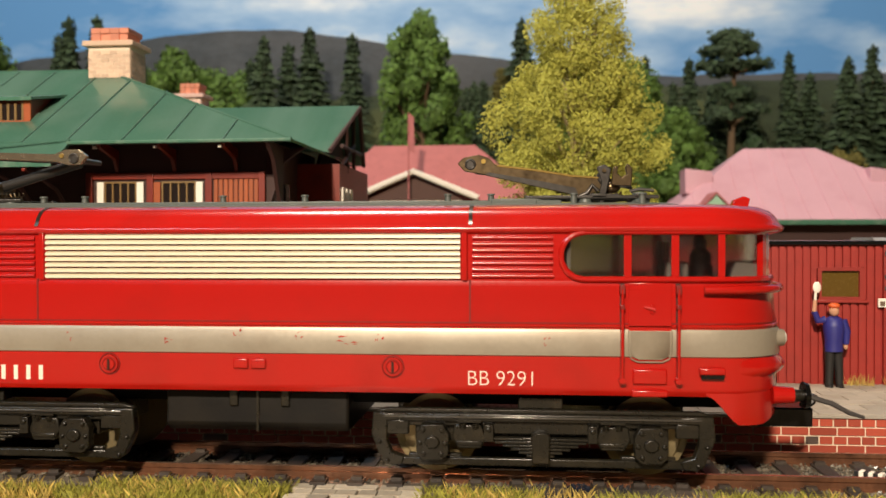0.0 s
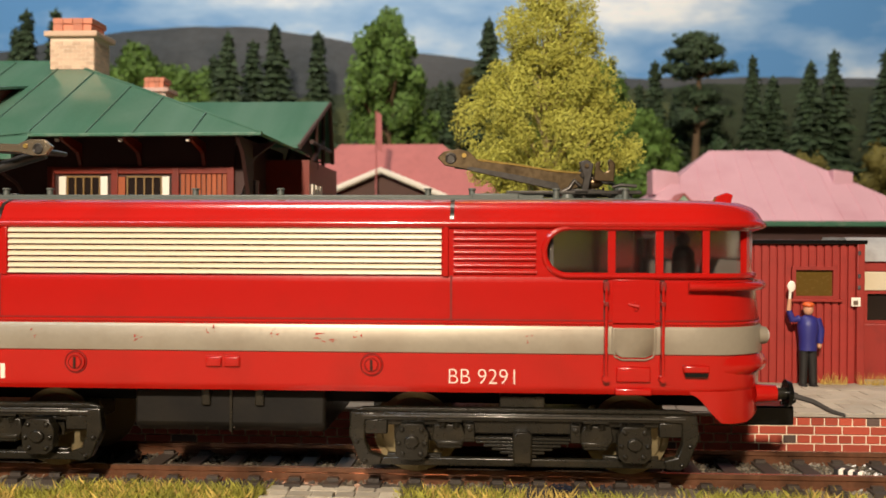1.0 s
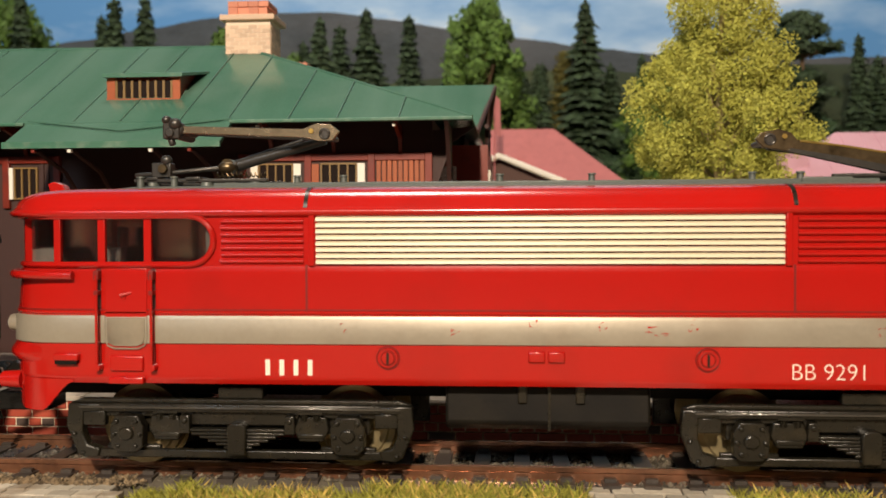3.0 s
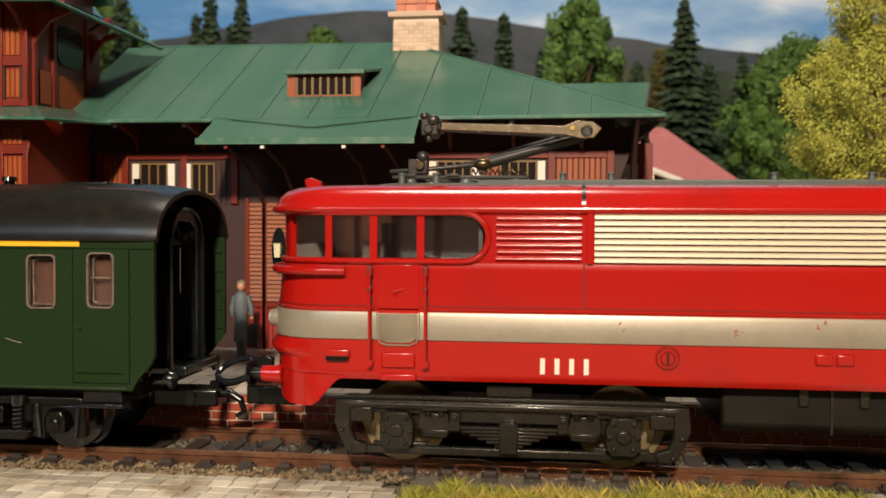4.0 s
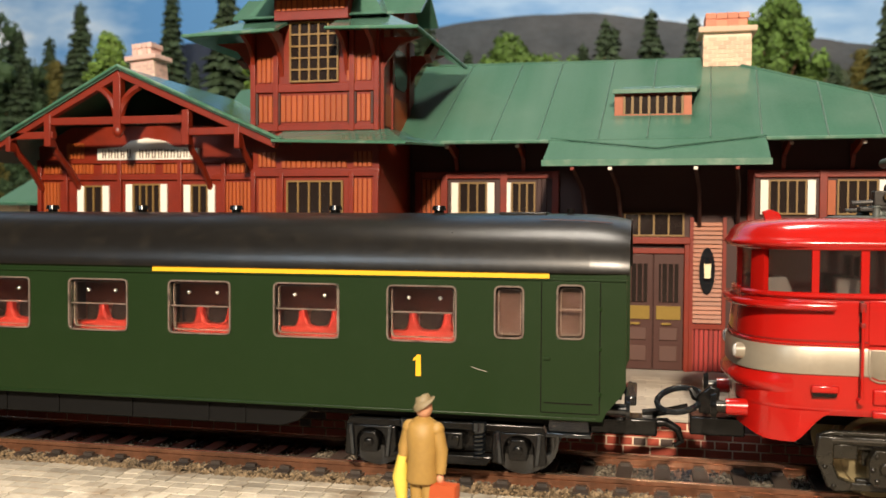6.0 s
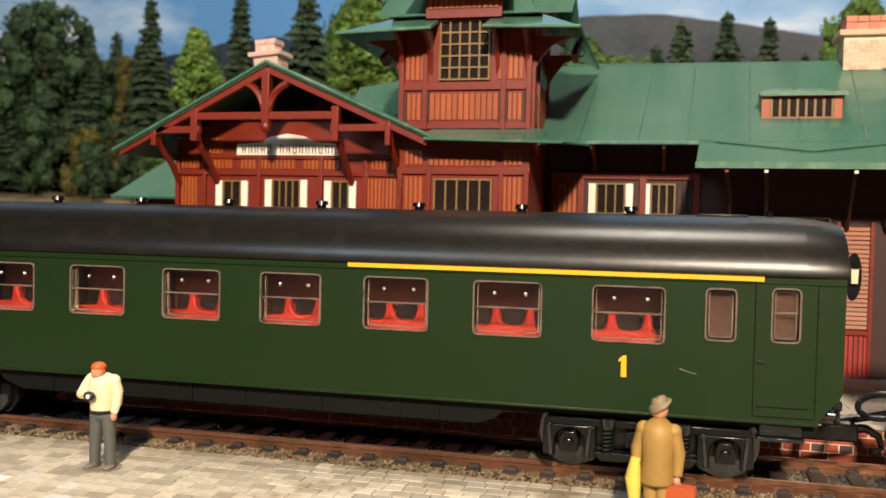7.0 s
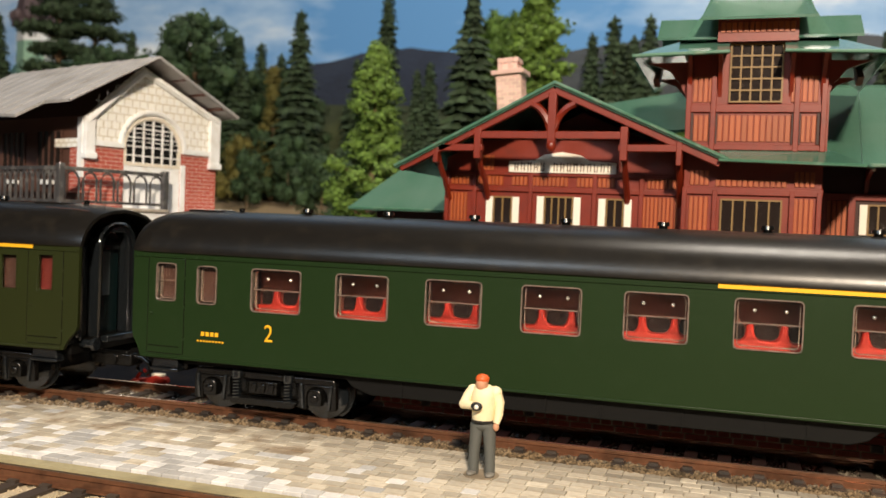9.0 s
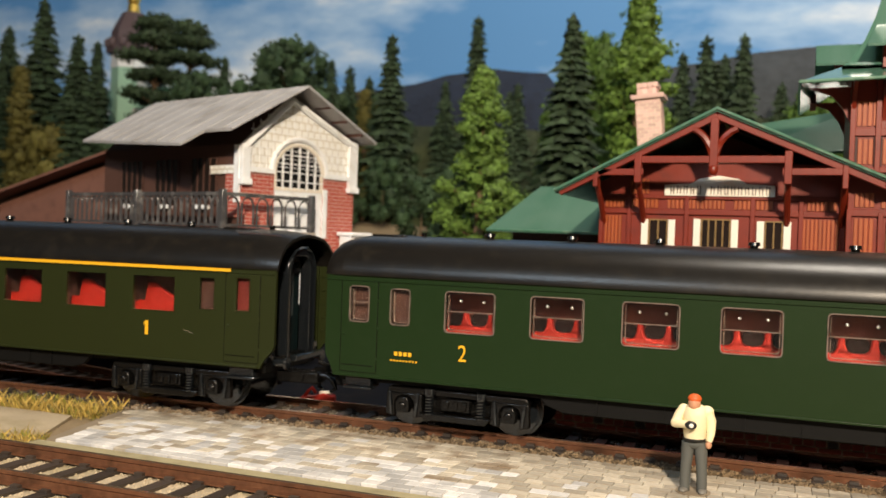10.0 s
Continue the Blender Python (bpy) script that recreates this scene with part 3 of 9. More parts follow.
# ---------- locomotive ----------
def plan(L, W, z, e=13.0, p=2.7, n=9, grow=0.0):
    """A closed plan outline with rounded ends, starting at the rear right, seen from above."""
    L, W = L + grow, W + grow
    q = []
    for i in range(n + 1):
        a = math.pi / 2 * i / n
        q.append((L - e + e * math.sin(a) ** (2 / p), W * math.cos(a) ** (2 / p)))
    up = [(x, y) for x, y in q]
    out = up + [(x, -y) for x, y in reversed(up[:-1])]
    out = out + [(-x, -y) for x, y in up] + [(-x, y) for x, y in reversed(up[:-1])]
    return [(x, y, z) for x, y in out]


def nose(L, W, z, xmin, e=13.0, p=2.7, grow=0.0, n=10):
    """The open part of the outline in front of xmin, from the near side round to the far side."""
    L, W = L + grow, W + grow
    q = [(xmin, -W)] if xmin < L - e else []
    for i in range(n + 1):
        a = math.pi / 2 * i / n
        x, y = L - e + e * math.sin(a) ** (2 / p), -W * math.cos(a) ** (2 / p)
        if x >= xmin:
            q.append((x, y))
    q = q + [(x, -y) for x, y in reversed(q) if abs(y) > 1e-6]
    return [(x, y, z) for x, y in q]


loco = thing("locomotive", (0, 0, 1.6), "red electric model locomotive with cream louvres and silver band", "locomotive")
LZ = -1.6


def lp(name, b, mats, parent=None, label="", bevel=0.0, angle=38):
    n = b.v
    b.v = [(x, y, z + LZ) for x, y, z in n]
    return part(name, b, mats, parent or loco, label, bevel, angle=angle)


# lower body shell, band, window sill wall
b = Build()
b.loft([plan(84.6, 15.6, 15.4), plan(84.9, 15.9, 16.0), plan(85.0, 16, 16.3), plan(85.02, 16, 16.7), plan(85.2, 16, 21.3), plan(85.0, 16, 26.0), plan(84.45, 16, 32.2), plan(84.42, 16, 32.5), plan(84.0, 15.8, 33.4)])
body = lp("body_shell", b, RED, label="glossy red body side", angle=30)
b = Build()
b.loft([plan(85.2, 16, 21.45, grow=0.05), plan(85.2, 16, 21.6, grow=0.32), plan(85.1, 16, 25.3, grow=0.32), plan(85.0, 16, 25.75, grow=0.10)], caps=False)
lp("waist_band", b, SILVER, body, "worn silver-grey waist band", angle=50)
b = Build()
b.loft([plan(85.0, 16, 25.95, grow=0.08), plan(85.0, 16, 26.1, grow=0.2), plan(85.0, 16, 26.3, grow=0.2), plan(85.0, 16, 26.45, grow=0.02)], caps=False)
lp("waist_moulding", b, RED, body, angle=50)
# thin dark strip stands in for the shadow line over the band
b = Build()
b.loft([plan(85.0, 16, 26.5, grow=0.01), plan(85.0, 16, 26.52, grow=0.05), plan(85.0, 16, 26.72, grow=0.05), plan(85.0, 16, 26.74, grow=0.01)], caps=False)
lp("waist_seam", b, RED_DARK, body, "dark seam above the waist band", angle=50)

# roof: red shoulder and grey deck
b = Build()
b.loft([plan(84.6, 15.6, 40.5), plan(85.7, 16.4, 40.8), plan(86.1, 16.55, 41.2), plan(86.0, 16.5, 41.6), plan(85.6, 16.15, 41.9), plan(85.3, 15.85, 42.4), plan(84.9, 15.45, 43.2), plan(84.0, 14.7, 44.1), plan(82.4, 13.4, 44.75), plan(79.5, 11.6, 45.1), plan(72.0, 9.0, 45.2)], caps=True)
roof = lp("roof", b, RED, label="rounded glossy red roof edge", angle=60)
b = Build()
b.loft([plan(70.0, 10.3, 44.95), plan(70.0, 10.3, 45.35), plan(68.5, 8.5, 45.6), plan(60, 3, 45.7)])
lp("roof_deck", b, ROOF_GREY, roof, "dark grey-green roof deck", angle=50)
for sx in (-35.6, 35.6):
    b = Build()
    sec = [(-16.0, 41.3), (-16.05, 41.9), (-15.35, 43.2), (-14.3, 44.25), (-12.6, 44.85), (-8, 45.15)]
    b.loft([[(sx - 0.3, y, z + 0.12) for y, z in sec], [(sx - 0.3, y - 0.12, z + 0.2) for y, z in sec], [(sx + 0.3, y - 0.12, z + 0.2) for y, z in sec], [(sx + 0.3, y, z + 0.12) for y, z in sec]], closed=False, caps=False)
    lp("roof_joint", b, BOGIE, roof, "dark joint across the roof")
b = Build()
b.box(-52, 50, -8.8, -7.6, 45.3, 46.05)
lp("roof_rail", b, ROOF_GREY, roof, "grey-green roof conduit", 0.2)
for x in (-64, -58.5, -38.6, -31.2, -6.8, 7.3, 31.4, 38.5, 52.0, 63.0):
    b = Build().cyl((x, -8.2, 45.2), (x, -8.2, 46.9), 0.62, 0.5, 12)
    b.cyl((x, -8.2, 46.9), (x, -8.2, 47.15), 0.72, 0.6, 12)
    lp("insulator", b, ROOF_GREY, roof, "small round roof insulator")
b = Build().box(38.5, 46.0, -9.1, -7.4, 45.2, 46.3)
lp("roof_box", b, ROOF_GREY, roof, "", 0.2)
for s in (-1, 1):
    b = Build().prism([(77.6 * s, 44.9), (80.2 * s, 44.7), (80.6 * s, 46.2), (79.6 * s, 46.6), (78.0 * s, 46.0)], "y", -6.0, -4.0)
    lp("horn", b, RED, roof, "little red roof horn", 0.15)

# engine-room wall between the cabs with the end of the cab window cut round
zc, rw = 37.2, 3.65
for s in (-1, 1):
    for near in (-1, 1):
        arc = [(53.3 - rw * math.cos(a), zc + rw * math.sin(a)) for a in [(-math.pi / 2) + math.pi * k / 14 for k in range(15)]]
        poly = [(34.0, 33.0), (53.3, 33.0)] + arc + [(53.3, 41.2), (34.0, 41.2)]
        b = Build().prism([(s * x, z) for x, z in poly], "y", near * 14.8, near * 15.85)
        lp("cab_side_wall", b, RED, body, angle=30)
b = Build().box(-34.2, 34.2, -15.6, -14.6, 33.0, 41.2).box(-34.2, 34.2, 14.6, 15.8, 33.0, 41.2)
lp("engine_room_wall", b, RED, body)

# cream louvre panel and its slats, red louvres beside the cabs
b = Build()
for x0, x1, z0, z1 in ((-35.1, -34.2, 33.2, 41.0), (34.2, 35.1, 33.2, 41.0)):
    b.box(x0, x1, -16.35, -15.4, z0, z1)
b.box(-34.2, 34.2, -16.2, -15.4, 40.75, 41.1)
louvre_frame = lp("louvre_frame", b, RED, body, "", 0.15)
# dark red sheet paints the shade in the gaps between the slats
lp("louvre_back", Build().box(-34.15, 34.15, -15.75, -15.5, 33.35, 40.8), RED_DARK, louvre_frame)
n = 8
for k in range(n):
    z0 = 33.45 + k * (7.3 / n)
    b = Build().prism([(-15.72, z0 + 0.05), (-16.42, z0 + 0.10), (-16.34, z0 + 0.50), (-15.95, z0 + 0.76), (-15.72, z0 + 0.76)], "x", -34.0, 34.0)
    lp("louvre_slat", b, CREAM, louvre_frame, "cream louvre slat" if k == 0 else "")
for s in (-1, 1):
    for k in range(7):
        z0 = 33.55 + k * 1.0
        inset = 0.0 if 1 < k < 6 else 0.25
        b = Build().prism([(-15.8, z0 + 0.02), (-16.08, z0 + 0.06), (-16.27, z0 + 0.2), (-16.34, z0 + 0.38), (-16.27, z0 + 0.56), (-16.08, z0 + 0.7), (-15.8, z0 + 0.74)], "x", 35.9 * s, (49.3 - inset - 0.9 * math.sqrt(max(0, 1 - ((z0 + 0.4 - zc) / 3.9) ** 2))) * s)
        lp("side_louvre", b, RED, body, angle=60)
    b = Build().box(35.5 * s - 0.16, 35.5 * s + 0.16, -16.06, -15.9, 26.4, 33.4)
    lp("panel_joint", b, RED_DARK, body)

# cab windows: glass, pillars, sill and head rails
for s in (-1, 1):
    flip = lambda pts, s=s: [(s * x, y, z) for x, y, z in pts]
    cab = lp("cab_window", Build().loft([flip(nose(83.2, 15.3, 33.2, 49.8)), flip(nose(83.2, 15.3, 41.0, 49.8))], closed=False, caps=False), TINTED, body, "dark tinted wrap-around cab window")
    cab.visible_shadow = False
    for xa, xb in ((59.3, 60.5), (66.5, 67.7), (73.5, 74.6)):
        for ya in (-15.95, 15.0):
            lp("window_pillar", Build().box(s * xa, s * xb, ya, ya + 0.95, 33.2, 41.0), RED, cab, "", 0.12)
    ring = [p for p in nose(84.0, 15.9, 0, 80.6, n=24) if 80.6 <= p[0] <= 82.9]
    for sy in (-1, 1):
        side = [p for p in ring if p[1] * sy > 0]
        b = Build()
        loop = [(s * x, y) for x, y, _ in side] + [(s * (x - 0.9), y - 0.8 * sy) for x, y, _ in reversed(side)]
        b.loft([[(x, y, z) for x, y in loop] for z in (33.2, 41.0)])
        lp("window_pillar", b, RED, cab)
    lp("window_pillar", Build().box(s * 83.0, s * 84.0, -0.8, 0.8, 33.2, 41.0), RED, cab, "", 0.1)
    for z, r, grow in ((33.45, 0.5, 0.12), (40.75, 0.42, 0.1)):
        lp("window_rail", Build().tube(flip(nose(84.0, 15.9, z, 53.3, grow=grow)), r, 8), RED, cab)
    arc = [(s * (53.3 - 3.65 * math.cos(a)), -16.0, zc - 0.1 + 3.65 * math.sin(a)) for a in [(-math.pi / 2) + math.pi * k / 14 for k in range(15)]]
    lp("window_rail", Build().tube(arc, 0.5, 8), RED, cab)
    lp("hand_bar", Build().tube(flip([p for p in nose(84.6, 16, 31.9, 71.3, grow=0.75, n=16)]), 0.68, 10), RED, body, "rounded red rail below the cab windows")
    lp("cab_floor", Build().box(s * 52, s * 80, -13.5, 13.5, 32.6, 33.1), CAB_GREY, body)
    lp("cab_back", Build().box(s * 50.6, s * 51.2, -14.6, 14.6, 33, 41), CAB_GREY, body)
    lp("control_desk", Build().prism([(s * 75.5, 33), (s * 80.5, 33), (s * 80.2, 35.6), (s * 76.6, 36.0)], "y", -9, 9), CAB_GREY, body, "", 0.2)
    lp("cab_seat", Build().box(s * 66.5, s * 70, -8, -4, 33, 36).box(s * 66.2, s * 67, -8, -4, 36, 39.2).box(s * 66.5, s * 70, 3, 7, 33, 36).box(s * 66.2, s * 67, 3, 7, 36, 39.2), CAB_GREY, body, "", 0.3)
    # door with rails and steps
    dp = [(60.0, 32.9), (66.5, 32.9), (66.5, 22.2), (66.1, 21.2), (65.1, 20.75), (61.4, 20.75), (60.4, 21.2), (60.0, 22.2)]
    door = lp("cab_door", Build().prism([(s * x, z) for x, z in dp], "y", -16.2, -15.8), RED, body, "red cab door", 0.08)
    lp("door_handle", Build().cyl((s * 62.4, -16.1, 29.2), (s * 64.0, -16.6, 28.8), 0.22, 0.3, 8).cyl((s * 63.6, -16.1, 28.2), (s * 63.6, -16.1, 29.6), 0.4, 0.4, 8), RED, door)
    db = [(60.25, 25.5), (66.25, 25.5), (66.25, 22.3), (65.9, 21.5), (65.0, 21.15), (61.5, 21.15), (60.6, 21.5), (60.25, 22.3)]
    lp("door_band", Build().loft([[(s * (63.25 + (x - 63.25) * k), y, z) for x, z in db] for k, y in ((1.0, -16.1), (1.0, -16.36), (0.97, -16.44))]), SILVER, door, "", 0, 60)
    for x in (59.0, 67.5):
        # upper strip puts the handrail's shadow on the body as dark colour
        lp("rail_channel", Build().box(s * x - 0.34, s * x + 0.34, -16.08, -15.8, 26.8, 32.8), RAIL_SHADE, body, "dark recess behind the handrail")
        lp("rail_channel", Build().box(s * x - 0.3, s * x + 0.3, -16.42, -15.8, 17.6, 26.4), RED_DARK, body)
        hr = lp("handrail", Build().tube([(s * x, -16.0, 32.3), (s * x, -17.0, 31.9), (s * x, -17.1, 25), (s * x, -17.0, 18.2), (s * x, -16.1, 17.8)], 0.23, 8), RED, body, "thin vertical handrail")
        lp("rail_foot", Build().cyl((s * x, -16.0, 17.9), (s * x, -17.2, 17.9), 0.62, 0.5, 12), RED, hr)
        lp("rail_bracket", Build().box(s * x - 0.36, s * x + 0.36, -17.3, -15.9, 28.9, 29.6).box(s * x - 0.42, s * x + 0.42, -17.2, -15.9, 31.2, 32.6), RED_DARK, hr, "dark red bracket of the handrail", 0.1)
        lp("rail_bracket", Build().box(s * x - 0.3, s * x + 0.3, -17.2, -15.9, 25.9, 26.6).box(s * x - 0.3, s * x + 0.3, -17.2, -15.9, 21.2, 21.8), RED_DARK, hr, "", 0.1)
    lp("door_rim", Build().tube([(s * x, -16.3, z) for x, z in ((66.5, 25.6), (66.5, 22.2), (66.1, 21.2), (65.1, 20.75), (61.4, 20.75), (60.4, 21.2), (60.0, 22.2), (60.0, 25.6))], 0.13, 6), SILVER, door, "thin silver rim round the door foot")
    lp("step", Build().box(s * 60.6, s * 65.8, -16.5, -15.5, 17.3, 19.7), RED, body, "", 0.25)
    lp("step", Build().box(s * 60.4, s * 65.9, -16.9, -15.0, 15.4, 16.5), RED, body, "", 0.25)
    lamp = lp("marker_box", Build().box(s * 70.6, s * 74.5, -16.9, -15.8, 18.9, 20.0), RED, body, "small box with dark underside", 0.2)
    # black block gives the box its dark underside
    lp("marker_lens", Build().box(s * 70.9, s * 74.3, -16.7, -15.9, 18.3, 18.9), BLACK, lamp)
    # hatches and the number side
    hatch = lp("hatch_disc", Build().cyl((s * 23.3, -15.9, 19.55), (s * 23.3, -16.3, 19.55), 1.55, 1.45, 20), RED, body, "round red hatch")
    ringp = [(s * 23.3 + 1.7 * math.cos(a), -16.05, 19.55 + 1.7 * math.sin(a)) for a in [6.28319 * k / 28 for k in range(28)]]
    lp("hatch_rim", Build().tube(ringp, 0.11, 6, closed=True), RED_DARK, hatch)
    ringp = [(s * 23.3 + 1.08 * math.cos(a), -16.3, 19.55 + 1.08 * math.sin(a)) for a in [6.28319 * k / 28 for k in range(28)]]
    lp("hatch_rim", Build().tube(ringp, 0.08, 6, closed=True), RED_DARK, hatch)
    lp("hatch_disc_inner", Build().cyl((s * 23.3, -16.3, 19.55), (s * 23.3, -16.5, 19.55), 1.0, 0.9, 18), RED, hatch)
    lp("hatch_slot", Build().box(s * 23.3 - 0.18, s * 23.3 + 0.18, -16.62, -16.4, 18.7, 20.4), BOGIE, hatch)
    # skirt under the nose
    def low(x):
        k = min(1.0, max(0.0, (x - 71.7) / 5.6))
        return 15.6 - 4.6 * (k * k * (3 - 2 * k)) + 1.4 * min(1.0, max(0.0, (x - 81.0) / 3.5))
    pts = nose(84.8, 16.0, 0, 71.7, n=12)
    fill = [(71.7, -16, 0), (72.6, -16, 0), (73.6, -16, 0), (74.6, -16, 0), (75.6, -16, 0), (76.6, -16, 0)]
    full = fill + [p for p in pts if p[0] > 77] + [(x, -y, z) for x, y, z in reversed(fill)]
    b = Build()
    b.loft([[(s * x, y, 16.0) for x, y, _ in full], [(s * x, y, low(x)) for x, y, _ in full]], closed=False, caps=False)
    b.loft([[(s * (x - (0.8 if x > 78 else 0)), y * 0.95, 16.0) for x, y, _ in full], [(s * (x - (0.8 if x > 78 else 0)), y * 0.95, low(x)) for x, y, _ in full]], closed=False, caps=False)
    b.loft([[(s * x, y, low(x)) for x, y, _ in full], [(s * (x - (0.8 if x > 78 else 0)), y * 0.95, low(x)) for x, y, _ in full]], closed=False, caps=False)
    lp("nose_skirt", b, RED, body, "red skirt below the cab", angle=45)
    lp("front_ledge", Build().loft([[(s * (x + dx * min(1, max(0, (x - 76) / 4))), y * (1 + wy * min(1, max(0, (x - 76) / 4))), z) for x, y, z in nose(85.0, 15.9, zz, 76.0, n=14)] for zz, dx, wy in ((22.0, 0.05, 0.0), (21.3, 0.35, 0.008), (20.6, 0.85, 0.016), (20.0, 1.25, 0.022), (19.4, 1.25, 0.022), (18.8, 0.8, 0.014), (18.2, 0.0, -0.01))], closed=False, caps=False), RED, body, angle=60)
    for sy in (-1, 1):
        hl = lp("headlight", Build().cyl((s * 83.5, sy * 9.6, 24.0), (s * 84.9, sy * 9.6, 24.0), 1.5, 1.3, 18), SILVER, body, "round chrome headlight")
        lp("headlight_lens", Build().ball((s * 84.9, sy * 9.6, 24.0), (0.5, 1.1, 1.1)), CHROME, hl)
        buf = lp("buffer", Build().cyl((s * 83.0, sy * 10, 14.9), (s * 86.3, sy * 10, 14.9), 1.5, 1.3, 14), RED, body, "red buffer housing")
        lp("buffer_shank", Build().cyl((s * 86.3, sy * 10, 14.9), (s * 87.8, sy * 10, 14.9), 0.9, 0.9, 12), BOGIE, buf)
        lp("buffer_head", Build().cyl((s * 87.8, sy * 10, 14.9), (s * 88.6, sy * 10, 14.9), 2.2, 1.9, 18), BLACK, buf, "black buffer head")
    b = Build().box(s * 82.5, s * 91.5, -3.0, 3.0, 8.4, 11.6)
    coup = lp("coupler", b, BLACK, body, "black plastic coupler with wire loop", 0.3)
    if s > 0:
        lp("brake_hose", Build().tube([(86.4, -6.5, 13.4), (89.5, -7.0, 14.2), (93.0, -7.2, 13.2), (96.0, -7.0, 11.6), (98.3, -6.6, 10.9)], [0.55, 0.5, 0.45, 0.4, 0.3], 8), HOSE, coup, "thin grey brake hose")
        lp("coupler_hook", Build().tube([(90.5, 0, 11.2), (92.2, 0, 12.2), (92.6, 0, 13.4)], [0.8, 0.7, 0.5], 8), BLACK, coup)
    else:
        loop = [(-(93.2 + 3.7 * math.cos(a)), -1.5 + 3.0 * math.sin(a), 14.0 + 1.5 * math.sin(a) - 0.6 * math.cos(a)) for a in [6.28319 * k / 22 for k in range(22)]]
        lp("coupler_loop", Build().tube(loop, 0.55, 8, closed=True), BLACK_GLOSS, coup, "glossy black coupling loop")
        lp("coupler_hook", Build().tube([(-84, -1.0, 12.6), (-88.0, -1.0, 13.6), (-90.6, -1.0, 14.8), (-91.4, -1.0, 16.0)], [1.0, 1.0, 0.9, 0.5], 8), BLACK, coup)
        lp("coupler_plate", Build().prism([(-86.6, 16.4), (-88.2, 17.0), (-90.4, 15.0), (-90.0, 12.2), (-87.0, 12.0)], "y", -3.4, -2.2), BLACK, coup, "", 0.3)

for x0, x1 in ((-2.6, -0.1), (0.3, 2.8)):
    lp("socket_box", Build().box(x0, x1, -16.45, -15.8, 19.0, 20.7), RED, body, "small raised square cover", 0.25)
for x, z, l in ((-13.5, 23.3, 1.8), (-2.0, 24.6, 1.0), (8.0, 24.6, 0.8), (16.3, 23.4, 4.0), (21.0, 24.4, 1.2), (47.2, 23.6, 0.9), (-30.0, 23.9, 1.0)):
    b = Build()
    r = random.Random(int(x * 10))
    for _ in range(5):
        cx, cz = x + r.uniform(-1, 1) * l * 0.6, z + r.uniform(-0.8, 0.8)
        b.add([(cx, -16.36, cz), (cx + r.uniform(0.3, 1) * l * 0.5, -16.36, cz + r.uniform(-0.3, 0.4)), (cx + r.uniform(0, 0.6), -16.36, cz + r.uniform(0.1, 0.45))], [(0, 1, 2)])
    lp("paint_chip", b, RED, body, "red scratch in the silver band")


def lettering(text, x, z, height, mt, parent, y, name="lettering", squeeze=1.0, thin=0.0):
    cu = bpy.data.curves.new(name, "FONT")
    cu.body, cu.size, cu.extrude, cu.offset = text, height * MM * 1.38, 0.00004, -thin * MM
    tmp = bpy.data.objects.new("tmp_text", cu)
    scene.collection.objects.link(tmp)
    dg = bpy.context.evaluated_depsgraph_get()
    me = bpy.data.meshes.new_from_object(tmp.evaluated_get(dg))
    bpy.data.objects.remove(tmp)
    me.transform(Matrix.Diagonal((squeeze, 1, 1, 1)))
    me.materials.clear()
    me.materials.append(mt)
    ob = new(name, me)
    ob.parent = parent
    ob.matrix_local = Matrix.Translation((x * MM, y * MM, z * MM)) @ Euler((radians(90), 0, 0)).to_matrix().to_4x4()
    return ob


def bars(b, x0, x1, z0, z1, y, n, fill=0.62):
    """Plain upright bars where writing stands."""
    w = (x1 - x0) / n
    for k in range(n):
        b.box(x0 + k * w, x0 + k * w + w * fill, y, y + 0.12, z0, z1)
    return b


lettering("BB 9291", 34.9, 16.8 + LZ, 2.45, LETTER, body, -16.03, "number_lettering", 0.965, 0.065)
for k in range(4):
    x0 = -42.2 + k * 2.15
    lp("mark_bar", Build().box(x0 + 0.35, x0 + 1.05, -16.08, -15.9, 16.85, 19.2), LETTER, body, "cream company mark drawn as plain bars" if k == 0 else "")

# tank between the bogies
tank = lp("underfloor_tank", Build().prism([(-13.0, 15.2), (-13.4, 9.4), (-12.0, 8.3), (12.0, 8.3), (13.4, 9.4), (13.0, 15.2)], "x", -15.0, 15.6), TANK, None, "dark underfloor equipment box", 0.5)
for x in (-3.4, 5.2):
    lp("tank_bracket", Build().box(x - 0.7, x + 0.7, -13.7, -12.9, 12.5, 15.3), BOGIE, tank, "", 0.2)
lp("tank_rib", Build().box(0.4, 0.8, -13.6, -13.0, 8.4, 15.2), BOGIE, tank)
lp("chassis", Build().box(-80, 80, -9, 9, 12.6, 15.6), UNDER, None, "black chassis floor")


